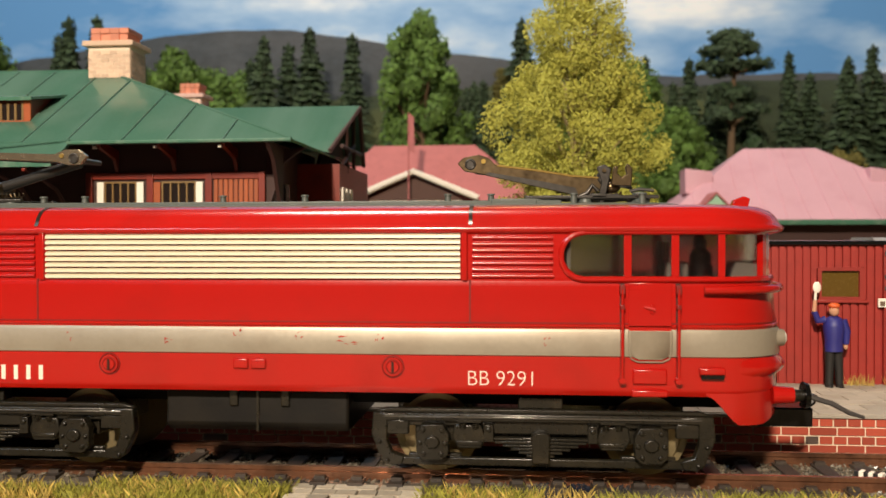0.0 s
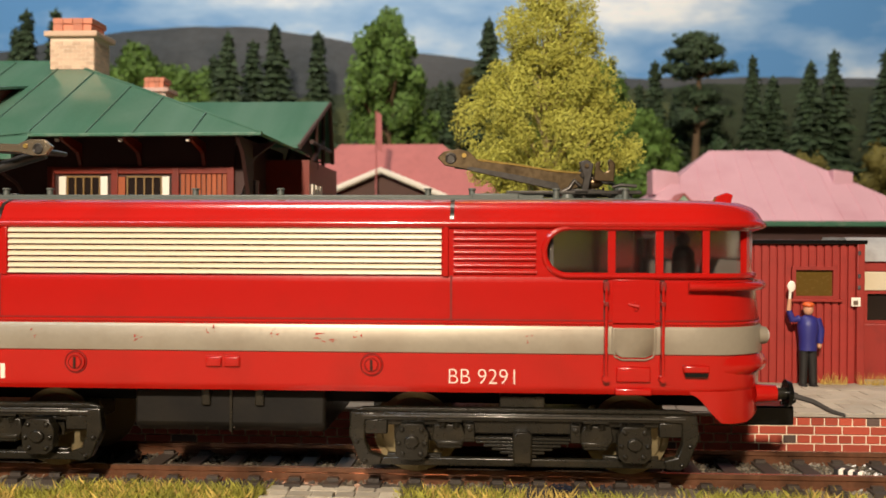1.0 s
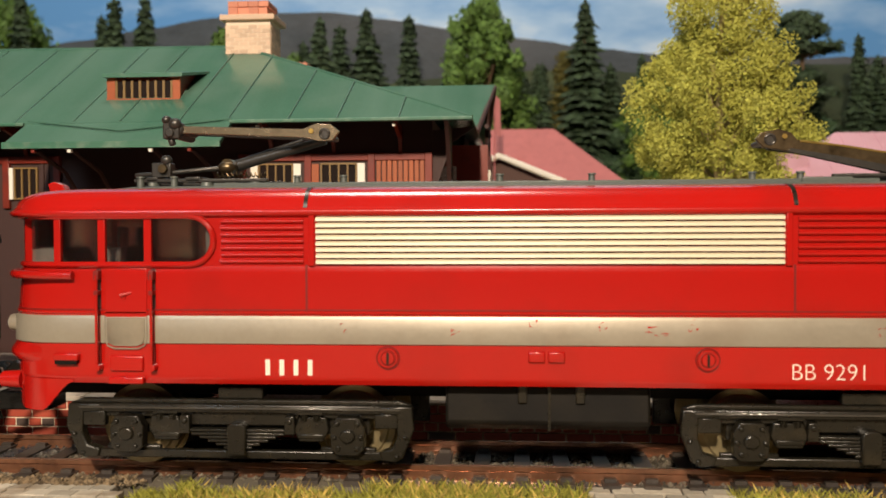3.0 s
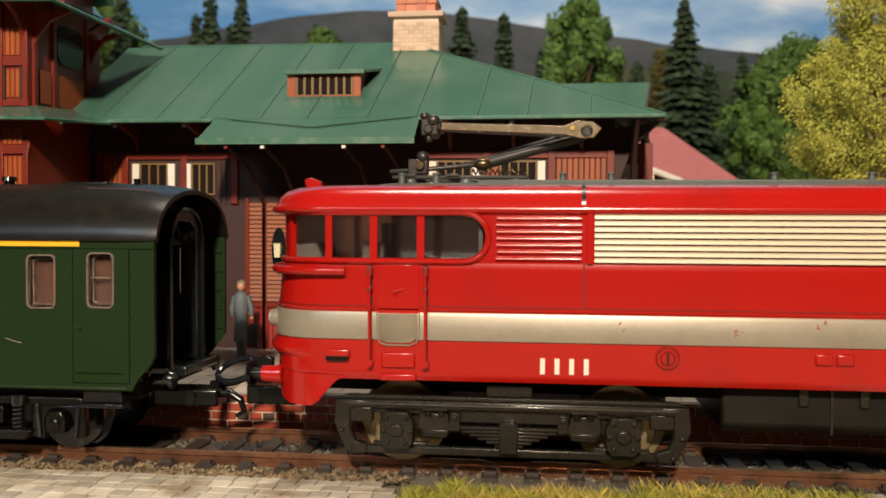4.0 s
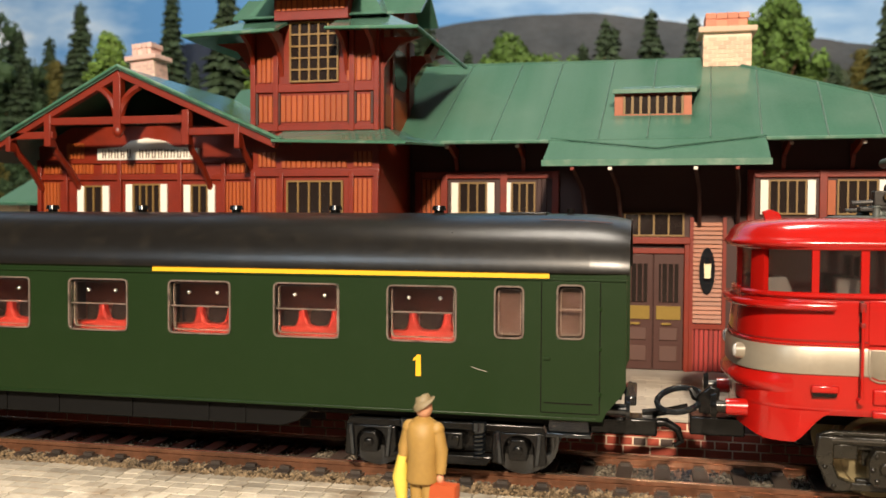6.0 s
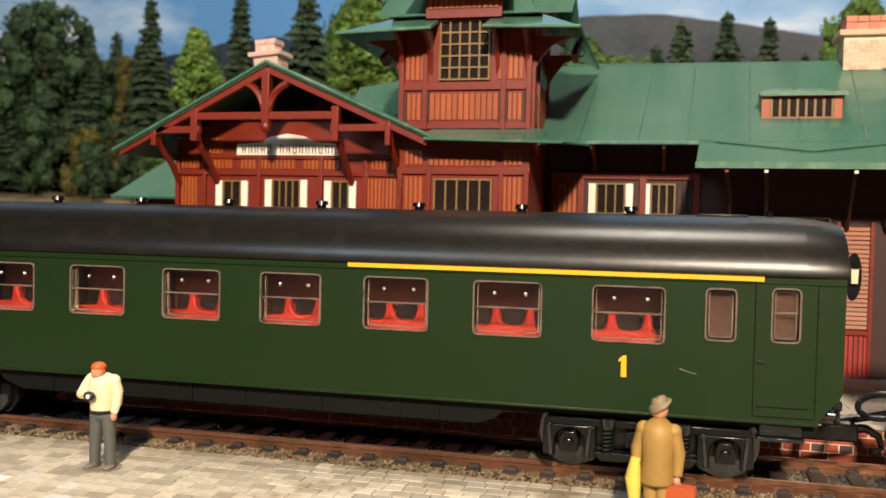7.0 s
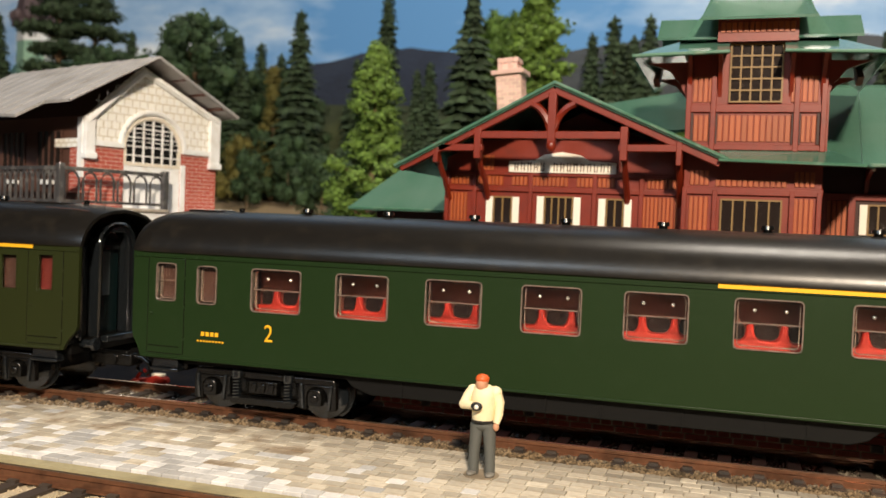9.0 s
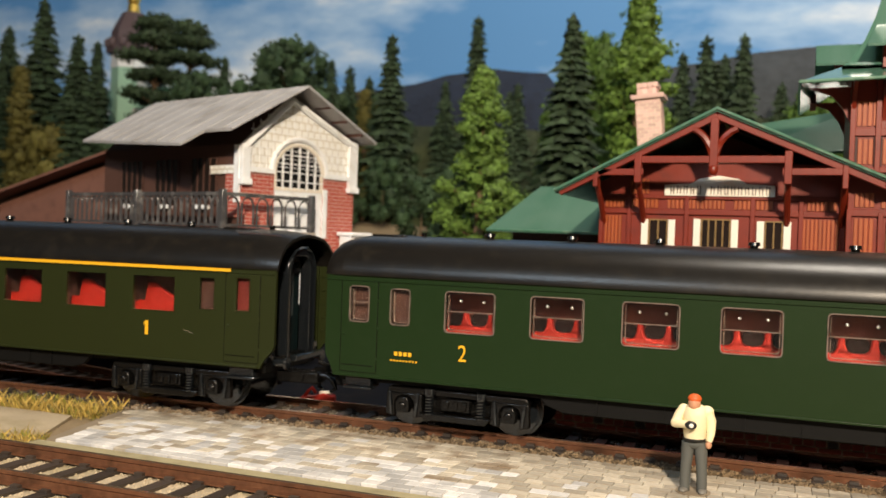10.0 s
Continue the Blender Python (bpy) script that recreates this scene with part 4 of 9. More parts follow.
# bogies
def bogie(cx):
    f = Build()
    f.box(-26.6, 26.6, -15.0, -13.2, 10.6, 12.1)
    f.prism([(-26.6, 12.1), (-24.6, 12.9), (24.6, 12.9), (26.6, 12.1)], "y", -14.4, -13.2)
    for s in (-1, 1):
        f.prism([(26.6 * s, 12.1), (26.9 * s, 8.0), (25.2 * s, 3.0), (24.0 * s, 2.2), (22.0 * s, 2.4), (21.6 * s, 3.9), (23.6 * s, 4.6), (24.4 * s, 7.0), (24.3 * s, 10.6), (21.6 * s, 10.8), (21.6 * s, 12.0)], "y", -15.1, -13.25)
        f.box(20.9 * s, 24.5 * s, -14.75, -13.3, 8.0, 10.7)
        f.box(12.4 * s, 21.2 * s, -14.2, -13.2, 9.6, 10.8)
        f.prism([(13.6 * s, 10.0), (9.4 * s, 10.0), (8.6 * s, 7.6), (9.4 * s, 5.6), (13.0 * s, 5.6), (14.0 * s, 7.6)], "y", -14.9, -13.2)
        f.box(12.5 * s, 21.0 * s, -14.0, -13.0, 3.2, 4.4)
    f.box(-23, 23, -14.6, -13.4, 2.3, 3.8)
    f.prism([(-9.5, 10.8), (9.5, 10.8), (8.6, 8.2), (-8.6, 8.2)], "y", -14.2, -13.2)
    f.box(-20, 20, -13.2, 13.2, 6.5, 10.5)
    n0 = len(f.v)
    f.box(-26.6, 26.6, 13.2, 15.0, 2.4, 12.1)
    f.v = [(x + cx, y, z) for x, y, z in f.v]
    bg = lp("bogie_frame", f, BOGIE, None, "dark grey cast bogie frame", 0.22)
    lp("frame_lip", Build().box(cx - 24.8, cx + 24.8, -15.35, -14.9, 11.25, 11.7), BOGIE_EDGE, bg, "", 0.12)
    for s in (-1, 1):
        ax = cx + 17 * s
        ab = Build().prism([(ax - 1.7, 10.2), (ax + 1.7, 10.2), (ax + 2.6, 8.4), (ax + 2.5, 4.6), (ax + 1.5, 3.6), (ax - 1.5, 3.6), (ax - 2.5, 4.6), (ax - 2.6, 8.4)], "y", -16.1, -14.0)
        ab.cyl((ax, -16.1, 7.0), (ax, -16.6, 7.0), 1.25, 1.1, 16)
        for dx, dz in ((-1.5, 9.2), (1.5, 9.2), (-2.0, 6.8), (2.0, 6.8), (-1.4, 4.8), (1.4, 4.8)):
            ab.cyl((ax + dx, -16.0, dz), (ax + dx, -16.5, dz), 0.46, 0.4, 8)
        lp("axle_box", ab, BOGIE, bg, "bolted six-sided axle box", 0.15)
        sp = Build()
        for dx in (-1.0, 1.0):
            coil = [(cx + 11.2 * s + dx + 0.55 * math.cos(a), -14.6 + 0.55 * math.sin(a), 9.2 + a * 0.055) for a in [0.7 * k for k in range(32)]]
            sp.tube(coil, 0.16, 5)
        sp.box(cx + 11.2 * s - 1.9, cx + 11.2 * s + 1.9, -15.3, -13.9, 10.5, 10.9)
        lp("coil_spring", sp, BOGIE, bg)
        lp("spring_hanger", Build().prism([(cx + 8.1 * s - 0.7, 10.2), (cx + 8.1 * s + 0.7, 10.2), (cx + 8.1 * s + 0.8, 7.0), (cx + 8.1 * s - 0.8, 7.0)], "y", -15.6, -14.0).cyl((cx + 8.1 * s, -15.5, 9.3), (cx + 8.1 * s, -15.9, 9.3), 0.5, 0.4, 10), BOGIE, bg, "", 0.12)
        lp("equaliser", Build().box(cx + 9.2 * s, cx + 13.2 * s, -15.1, -13.8, 6.2, 7.0), BOGIE, bg, "", 0.15)
        w = Build().cyl((ax, -9.4, 8.0), (ax, -7.2, 8.0), 6.4, 6.4, 36)
        w.cyl((ax, -7.2, 8.0), (ax, -6.6, 8.0), 7.0, 7.0, 36).cyl((ax, -9.7, 8.0), (ax, -9.3, 8.0), 5.2, 5.6, 36)
        w.cyl((ax, 7.2, 8.0), (ax, 9.4, 8.0), 6.4, 6.4, 36).cyl((ax, 6.6, 8.0), (ax, 7.2, 8.0), 7.0, 7.0, 36)
        w.cyl((ax, -7, 8.0), (ax, 7, 8.0), 1.0, 1.0, 10)
        lp("wheel", w, WHEEL, bg, "worn brass-toned wheel set", angle=30)
        for dx, dz in ((25.6, 6.6), (24.3, 3.2)):
            lp("bolt", Build().ball((cx + dx * s, -15.1, dz), 0.42, 8, 6), BOGIE, bg)
    for k in range(6):
        half = 8.4 - 1.25 * k
        z = 7.3 - 0.62 * k
        lp("spring_leaf", Build().box(cx - half, cx + half, -15.2, -14.2, z, z + 0.46), BOGIE, bg, "", 0.08)
    lp("spring_clamp", Build().prism([(cx - 1.5, 8.4), (cx - 0.8, 9.0), (cx + 0.8, 9.0), (cx + 1.5, 8.4), (cx + 1.4, 3.2), (cx - 1.4, 3.2)], "y", -16.0, -14.0), BOGIE, bg, "", 0.25)
    lp("bolster_box", Build().box(cx - 3.5, cx + 3.5, -13.6, -11.0, 12.9, 15.0), BOGIE, bg, "", 0.2)
    return bg


for bx_ in (-46.5, 46.5):
    bg_ = bogie(bx_)
    bg_.scale = (1, 1, 0.85)
    bg_.location.z += 10.5 * 0.15 * MM
    for ch_w in bg_.children:
        if ch_w.name.startswith("wheel"):
            ch_w.scale.z = 1 / 0.85
            ch_w.location.z = -10.5 * 0.15 / 0.85 * MM


# pantographs: knee, forearm, lower arm, springs
def pantograph(s, knee, wrist, base, head):
    X = lambda x: s * x
    foot = lp("pantograph", Build().box(X(44), X(66), -6.2, -5.2, 46.3, 46.9).box(X(44), X(66), 5.2, 6.2, 46.3, 46.9).box(X(55), X(57.5), -6.2, 6.2, 46.4, 47.2).box(X(62), X(64), -6.2, 6.2, 46.4, 47.2), STEEL_DARK, None, "folded single-arm pantograph", 0.15)
    for x in (46, 54, 63):
        for y in (-5.7, 5.7):
            lp("insulator", Build().cyl((X(x), y, 45.1), (X(x), y, 45.7), 1.1, 0.8, 14).cyl((X(x), y, 45.7), (X(x), y, 46.3), 1.1, 0.9, 14), ROOF_GREY, foot, "ribbed insulator foot")
    kx, kz = knee
    wx, wz = wrist
    for y in (-4.4,):
        plate = [(X(kx - 2.4), kz + 0.5), (X(kx - 1.0), kz + 1.6), (X(kx + 1.6), kz + 1.7), (X(kx + 3.6), kz + 0.9), (X(wx), wz + 0.55), (X(wx), wz - 0.65), (X(kx + 3.4), kz - 0.5), (X(kx + 1.0), kz - 1.1), (X(kx - 1.2), kz - 1.0)]
        if s > 0:
            plate = [(X(kx - 2.2), kz + 0.2), (X(kx - 1.2), kz + 1.2), (X(kx + 1.4), kz + 1.7), (X(kx + 3.2), kz + 1.1), (X(kx + 4.2), kz + 0.0), (X(46.0), 51.1), (X(52.0), 50.1), (X(57.0), 49.7), (X(57.0), 47.8), (X(53.4), 46.7), (X(kx + 1.4), kz - 1.5), (X(kx - 1.0), kz - 1.1)]
        fore = lp("upper_arm", Build().prism(plate, "y", y - 0.5, y + 0.5), STEEL if s > 0 else STEEL_LIGHT, foot, "bright metal upper arm with round eye", 0.12)
        if s > 0:
            # proud dark plate stands in for the shade inside the hollow arm
            lp("arm_web", Build().prism([(38.0, 50.9), (46.0, 49.5), (52.4, 48.2), (53.0, 46.95), (46.0, 48.5), (37.4, 50.5)], "y", y - 0.62, y - 0.4), STEEL_DARK, fore, "dark hollow underside of the arm")
            # brass strip puts the golden glints of the top edge into colour
            lp("arm_edge", Build().tube([(39.4, y - 0.45, 52.0), (46.0, y - 0.45, 51.15), (52.0, y - 0.45, 50.15), (56.6, y - 0.45, 49.8)], 0.2, 6), BRASS, fore, "shiny worn top edge")
        eye = [(X(kx) + 0.75 * math.cos(a), y - 0.55, kz + 0.1 + 0.75 * math.sin(a)) for a in [6.28319 * k / 16 for k in range(16)]]
        lp("knee_eye", Build().tube(eye, 0.22, 6, closed=True).cyl((X(kx), y - 0.53, kz + 0.1), (X(kx), y - 0.56, kz + 0.1), 0.6, 0.6, 14), STEEL_DARK, fore)
        lp("knee_pin", Build().cyl((X(kx + 2.2), y - 0.7, kz + 0.55), (X(kx + 2.2), y - 0.4, kz + 0.55), 0.4, 0.4, 10), BRASS, fore)
    lp("knee_bar", Build().cyl((X(kx), -4.9, kz), (X(kx), 4.9, kz), 0.45, 0.45, 10), STEEL_DARK, foot)
    lp("upper_arm", Build().cyl((X(kx), 4.2, kz), (X(wx), 2.0, wz), 0.5, 0.4, 8), STEEL_DARK, foot)
    bx, bz = base
    lp("lower_arm", Build().tube([(X(kx + 0.6), -1.2, kz - 0.6), (X((kx + bx) / 2), -0.6, (kz + bz) / 2 - 0.2), (X(bx), 0, bz)], [0.75, 0.85, 1.0], 10), STEEL_DARK, foot, "dark tubular lower arm")
    lp("guide_rod", Build().tube([(X(kx + 5), 0.8, kz - 0.4), (X(bx + 4), 1.4, bz - 0.2)], 0.25, 6), STEEL_DARK, foot)
    lp("pivot", Build().cyl((X(bx), -3.2, bz), (X(bx), 3.2, bz), 1.15, 1.15, 14).ball((X(bx), -3.4, bz - 0.3), (1.5, 1.0, 1.0)), STEEL, foot, "brass-toned pivot drum")
    lp("spring", Build().tube([(X(bx - 6.4 + 0.19 * k), -3.4 + 0.45 * math.sin(k * 1.5), bz - 1.5 + 0.42 * math.cos(k * 1.5)) for k in range(44)], 0.14, 5), STEEL, foot, "fine coil spring")
    lp("hub", Build().ball((X(wx), -4.4, wz), (1.2, 0.9, 1.2)).cyl((X(wx), -5.2, wz), (X(wx), 3.0, wz), 0.7, 0.7, 12), STEEL_DARK, foot)
    hx, hz = head
    lp("collector_head", Build().tube([(X(hx - 1), -12, hz - 0.8), (X(hx), -9.5, hz), (X(hx), 9.5, hz), (X(hx - 1), 12, hz - 0.8)], 0.5, 8).tube([(X(hx + 3), -12, hz - 0.8), (X(hx + 3), -9.5, hz), (X(hx + 3), 9.5, hz), (X(hx + 3), 12, hz - 0.8)], 0.45, 8) if head[2] else Build().cyl((X(hx), -6, hz), (X(hx), 6, hz), 0.5, 0.5, 8), STEEL_DARK, foot) if len(head) > 2 else None


def pan_left():
    pantograph(-1, (34.9, 53.9), (59.0, 55.0), (51.5, 49.1), (60.8, 56.4))
def pan_right():
    pantograph(1, (34.9, 52.2), (57.0, 49.7), (58.5, 48.6), (60.8, 51.0))
pan_left()
pan_right()
lp("collector_joint", Build().box(-61.4, -58.6, -5.6, -3.6, 53.4, 56.2).ball((-59.4, -5.2, 55.8), (1.1, 0.9, 1.0)).ball((-60.8, -5.2, 56.5), (0.8, 0.8, 0.7)).cyl((-60.2, -6.0, 54.4), (-60.2, 4.6, 54.4), 0.8, 0.8, 12).tube([(-60.4, -4.6, 53.6), (-60.0, -4.6, 52.4)], 0.6, 8), STEEL_DARK, None, "dark cast joint at the end of the pantograph arm", 0.25)
jn = lp("spring_block", Build().box(-63.6, -60.4, -4.8, -2.6, 47.2, 49.6).ball((-61.2, -4.4, 50.0), (1.0, 0.8, 0.9)).tube([(-66.8, -3.6, 47.6), (-62, -3.6, 47.9), (-52, -3.2, 48.8)], 0.42, 8), STEEL_DARK, None, "dark spring block of the folded pantograph", 0.2)
lp("spring_cap", Build().cyl((-61.6, -5.0, 48.6), (-61.6, -5.5, 48.6), 0.8, 0.7, 12), STEEL, jn)
# fork, hook bracket and disc insulator at the foot of the other arm
fk = lp("arm_fork", Build().prism([(55.9, 51.6), (57.2, 52.0), (58.3, 51.3), (57.9, 49.2), (57.2, 46.0), (56.6, 45.4), (56.1, 46.6), (56.7, 49.0)], "y", -5.6, -4.6), STEEL_DARK, None, "dark fork carrying the pantograph arm", 0.15)
lp("fork_pin", Build().cyl((57.1, -5.9, 51.0), (57.1, -4.4, 51.0), 0.35, 0.35, 10), STEEL, fk)
lp("hook_bracket", Build().prism([(58.3, 48.6), (61.6, 48.4), (61.8, 51.4), (61.0, 52.2), (60.6, 51.6), (60.9, 50.4), (60.0, 49.9), (59.3, 50.6), (59.5, 51.8), (58.7, 51.6)], "y", -5.2, -4.0), STEEL, fk, "bronze hook bracket", 0.15)
lp("base_block", Build().box(53.4, 59.6, -5.0, 2.0, 46.0, 47.2).tube([(52.8, -4.9, 46.6), (54.4, -4.9, 47.3), (55.2, -4.9, 48.6), (56.2, -4.9, 47.6)], 0.4, 8), STEEL_DARK, fk, "", 0.2)
lp("disc_insulator", Build().cyl((63.0, -4.4, 45.2), (63.0, -4.4, 46.6), 1.7, 1.6, 20).cyl((63.0, -4.4, 46.6), (63.0, -4.4, 47.4), 1.3, 1.2, 20), ROOF_GREY, fk, "round grey disc insulator")
lp("contact_bar", Build().tube([(61.4, -4.4, 47.6), (63.0, -4.4, 47.9), (65.4, -4.4, 47.7)], 0.3, 8), STEEL_DARK, fk)

driver = Build()
driver.ball((72.2, -3.5, 38.9), (1.0, 0.9, 1.15)).ball((72.2, -3.5, 36.4), (1.7, 2.2, 1.9)).cyl((72.2, -3.5, 33.1), (72.2, -3.5, 35.5), 1.7, 1.9, 12)
tagged(part("driver_figure", driver, FIG_BLACK), "dark plastic driver doll standing in the cab", "figure")

# ---------- coaches ----------
def rounded(x0, x1, z0, z1, r, n=4):
    out = []
    for cx, cz, a0 in ((x1 - r, z1 - r, 0), (x0 + r, z1 - r, 90), (x0 + r, z0 + r, 180), (x1 - r, z0 + r, 270)):
        for k in range(n + 1):
            a = radians(a0 + 90 * k / n)
            out.append((cx + r * math.cos(a), cz + r * math.sin(a)))
    return out


def holed_wall(b, x0, x1, z0, z1, ya, yb, holes, m=0):
    """A wall panel with openings, as one closed skin."""
    xs = sorted({x0, x1, *[h[0] for h in holes], *[h[1] for h in holes]})
    zs = sorted({z0, z1, *[h[2] for h in holes], *[h[3] for h in holes]})
    nx, nz = len(xs) - 1, len(zs) - 1
    solid = {(i, j) for i in range(nx) for j in range(nz) if not any(h[0] < (xs[i] + xs[i + 1]) / 2 < h[1] and h[2] < (zs[j] + zs[j + 1]) / 2 < h[3] for h in holes)}
    vs, index, fs = [], {}, []

    def at(i, k, j):
        key = (i, k, j)
        if key not in index:
            index[key] = len(vs)
            vs.append((xs[i], (ya, yb)[k], zs[j]))
        return index[key]

    for i, j in solid:
        fs.append((at(i, 0, j), at(i + 1, 0, j), at(i + 1, 0, j + 1), at(i, 0, j + 1)))
        fs.append((at(i, 1, j), at(i, 1, j + 1), at(i + 1, 1, j + 1), at(i + 1, 1, j)))
        for (di, dj), (p, q) in (((-1, 0), ((i, j), (i, j + 1))), ((1, 0), ((i + 1, j), (i + 1, j + 1))), ((0, -1), ((i, j), (i + 1, j))), ((0, 1), ((i, j + 1), (i + 1, j + 1)))):
            if (i + di, j + dj) not in solid:
                fs.append((at(p[0], 0, p[1]), at(q[0], 0, q[1]), at(q[0], 1, q[1]), at(p[0], 1, p[1])))
    return b.add(vs, fs, m)


def ring_frame(b, x0, x1, z0, z1, y0, y1, wdt, r):
    o, i = rounded(x0, x1, z0, z1, r), rounded(x0 + wdt, x1 - wdt, z0 + wdt, z1 - wdt, max(0.15, r - wdt))
    n = len(o)
    vs = [(x, y0, z) for x, z in o] + [(x, y0, z) for x, z in i] + [(x, y1, z) for x, z in o] + [(x, y1, z) for x, z in i]
    fs = []
    for k in range(n):
        j = (k + 1) % n
        fs += [(k, j, n + j, n + k), (2 * n + k, 3 * n + k, 3 * n + j, 2 * n + j), (k, 2 * n + k, 2 * n + j, j), (n + k, n + j, 3 * n + j, 3 * n + k)]
    return b.add(vs, fs)


def coach(at, turn, paint, label, glazed):
    """Local x runs from about 1.5 at the right end to -206.5 at the left end; z is over the rail table."""
    c = thing("railway_coach", at, label, "railway coach", "coaches of the train", turn)
    P = lambda name, b, mats, parent=None, lab="", bevel=0.0, angle=38: part(name, b, mats, parent or c, lab, bevel, angle=angle)
    W0, ZT = 16.0, 36.3
    wins = [(-37.8 - 19.8 * k + (0.4 if k == 0 else 0), -26.3 - 19.8 * k + (0.4 if k == 0 else 0), 24.6, 33.6) for k in range(8)]
    if not glazed:
        wins = [(x0 - 1.1, x1, z0, z1) for x0, x1, z0, z1 in wins]
    narrow = [(-19.3, -14.8, 25.6, 33.8), (-189.8, -185.2, 25.4, 33.5)]
    doors = [(-9.2, -5.1, 25.8, 34.2), (-200.2, -195.4, 25.6, 33.7)]
    holes = wins + narrow + doors
    b = Build()
    holed_wall(b, -203.8, -2.7, 12.6, ZT, -W0, -W0 + 0.9, holes)
    side = P("side_wall", b, paint, None, "glossy dark green coach side")
    P("side_wall", holed_wall(Build(), -203.8, -2.7, 12.6, ZT, W0 - 0.9, W0, holes), paint)
    for q in (lambda x: x + 1.6 * (x + 2.7) / 2.7, lambda x: -206.5 - x):
        for ya, yb in ((-W0, -W0 + 0.9), (W0 - 0.9, W0)):
            P("corner_panel", Build().prism([(q(-2.7), 12.6), (q(-2.7), ZT), (q(0), ZT), (q(0), 18.2), (q(-0.35), 16.9), (q(-1.1), 15.6), (q(-1.9), 14.0), (q(-2.3), 12.6)], "y", ya, yb), paint, side)
    P("rain_strip", Build().box(-206.5, 1.5, -W0 - 0.28, -W0 + 0.2, 35.0, 35.25), paint, side)
    P("sill_edge", Build().box(-203.6, -2.9, -W0 - 0.22, -W0 + 0.2, 12.6, 13.1), paint, side, "", 0.1)
    # roof
    sec = [(-16.5, 36.2), (-16.55, 36.7), (-16.0, 38.4), (-14.8, 40.6), (-12.6, 42.7), (-9.4, 44.4), (-5, 45.4), (0, 45.8)]
    sec = sec + [(-y, z) for y, z in reversed(sec[:-1])]
    def roof_ring(x, k, dz, inset=0.0):
        return [(x, y * k * (1 - inset / 16.5), 36.2 + (z - 36.2 - (inset if z > 36.3 else 0)) * (k if k < 0.99 else 1) + dz * (z - 36.2) / 9.6) for y, z in sec]
    right_end = ((-9, 1, 0), (-4.2, 0.999, -0.15), (-1.4, 0.993, -0.4), (0.8, 0.985, -0.6), (2.0, 0.975, -0.8))
    left_end = ((-200, 1, 0), (-202.3, 0.998, -0.12), (-204.5, 0.99, -0.4), (-206.2, 0.975, -0.8), (-206.9, 0.955, -1.2))
    rf = P("roof", Build().loft([roof_ring(*q) for q in (left_end[1], left_end[0], (-150, 1, 0), (-100, 1, 0), (-50, 1, 0), right_end[0], right_end[1])]), ROOF_BLACK, None, "black rounded coach roof with dusty sheen", angle=50)
    for q in (right_end[1:], left_end[1:]):
        hood = Build().loft([roof_ring(*e) + list(reversed(roof_ring(*e, 0.75))) for e in q])
        P("roof_hood", hood, ROOF_BLACK, rf, "overhanging glossy roof end", angle=50)
    for k in range(8):
        x = -32.4 - 19.9 * k
        P("roof_vent", Build().cyl((x, 0, 45.4), (x, 0, 46.3), 0.9, 0.9, 12).cyl((x, 0, 46.3), (x, 0, 47.1), 1.35, 1.15, 14), BLACK, rf, "small black mushroom vent")
    for x in (-16.6, -196.8):
        P("roof_hatch", Build().box(x - 4.2, x + 4.2, -3.5, 3.5, 45.3, 46.0), ROOF_BLACK, rf, "", 0.2)
        P("roof_vent", Build().cyl((x + 8.0, 0, 45.2), (x + 8.0, 0, 46.7), 0.5, 0.7, 10), BLACK, rf)
    P("roof_seam", Build().tube([(-13, -9.0, 44.75), (-6, -9.2, 44.6), (-1.0, -9.3, 44.2)], 0.09, 5), INNER, rf)
    # inside
    P("floor_pan", Build().box(-204.5, -2.0, -15.0, 15.0, 13.5, 15.0), BLACK)
    lining = P("inner_lining", Build().box(-204, -2.5, -5.4, -4.8, 15, 36.2), LINING if glazed else INNER, None, "brownish compartment wall behind the windows")
    for k in range(9):
        x = -22.2 - 19.8 * k
        P("partition", Build().box(x - 0.4, x + 0.4, -14.8, -5.4, 15, 36.0), INNER, lining)
    for k, w in enumerate(wins):
        cx = (w[0] + w[1]) / 2 - (0.0 if glazed else 2.3)
        tops = [(9.6, 25.5), (4.7, 25.5), (4.1, 26.0), (3.75, 27.0), (3.6, 28.8), (2.5, 28.8), (2.35, 27.4), (1.95, 26.2), (1.3, 25.7), (0.3, 25.6)]
        if not glazed:
            # slanted outline: the window frame's diagonal shadow is cut into the seat shape
            outline = [(cx - 9.6, 15.0), (cx + 9.6, 15.0), (cx + 9.6, 27.4), (cx + 4.6, 27.6), (cx - 1.6, 31.2), (cx - 3.5, 31.2), (cx - 4.4, 26.6), (cx - 9.6, 26.6)]
        else:
            outline = [(cx - 9.6, 15.0), (cx + 9.6, 15.0)] + [(cx + x, z) for x, z in tops] + [(cx - x, z) for x, z in reversed(tops)]
        seat = Build().prism(outline, "y", -10.4, -8.6)
        P("seat_bench", seat, SEAT_RED, None, "bright red compartment seats" if k == 0 else "", 0.4)
        if glazed:
            # near-black blocks stand in for the dark hollows between the red seats
            for xa, xb in ((cx - 2.2, cx + 2.2), (cx - 7.4, cx - 3.9), (cx + 3.9, cx + 7.4)):
                P("seat_pad", Build().prism(rounded(xa, xb, 24.6, 28.4, 0.8), "y", -8.5, -7.2), SEAT_DARK, None, "dark seat cushion" if k == 0 else "", 0.2)
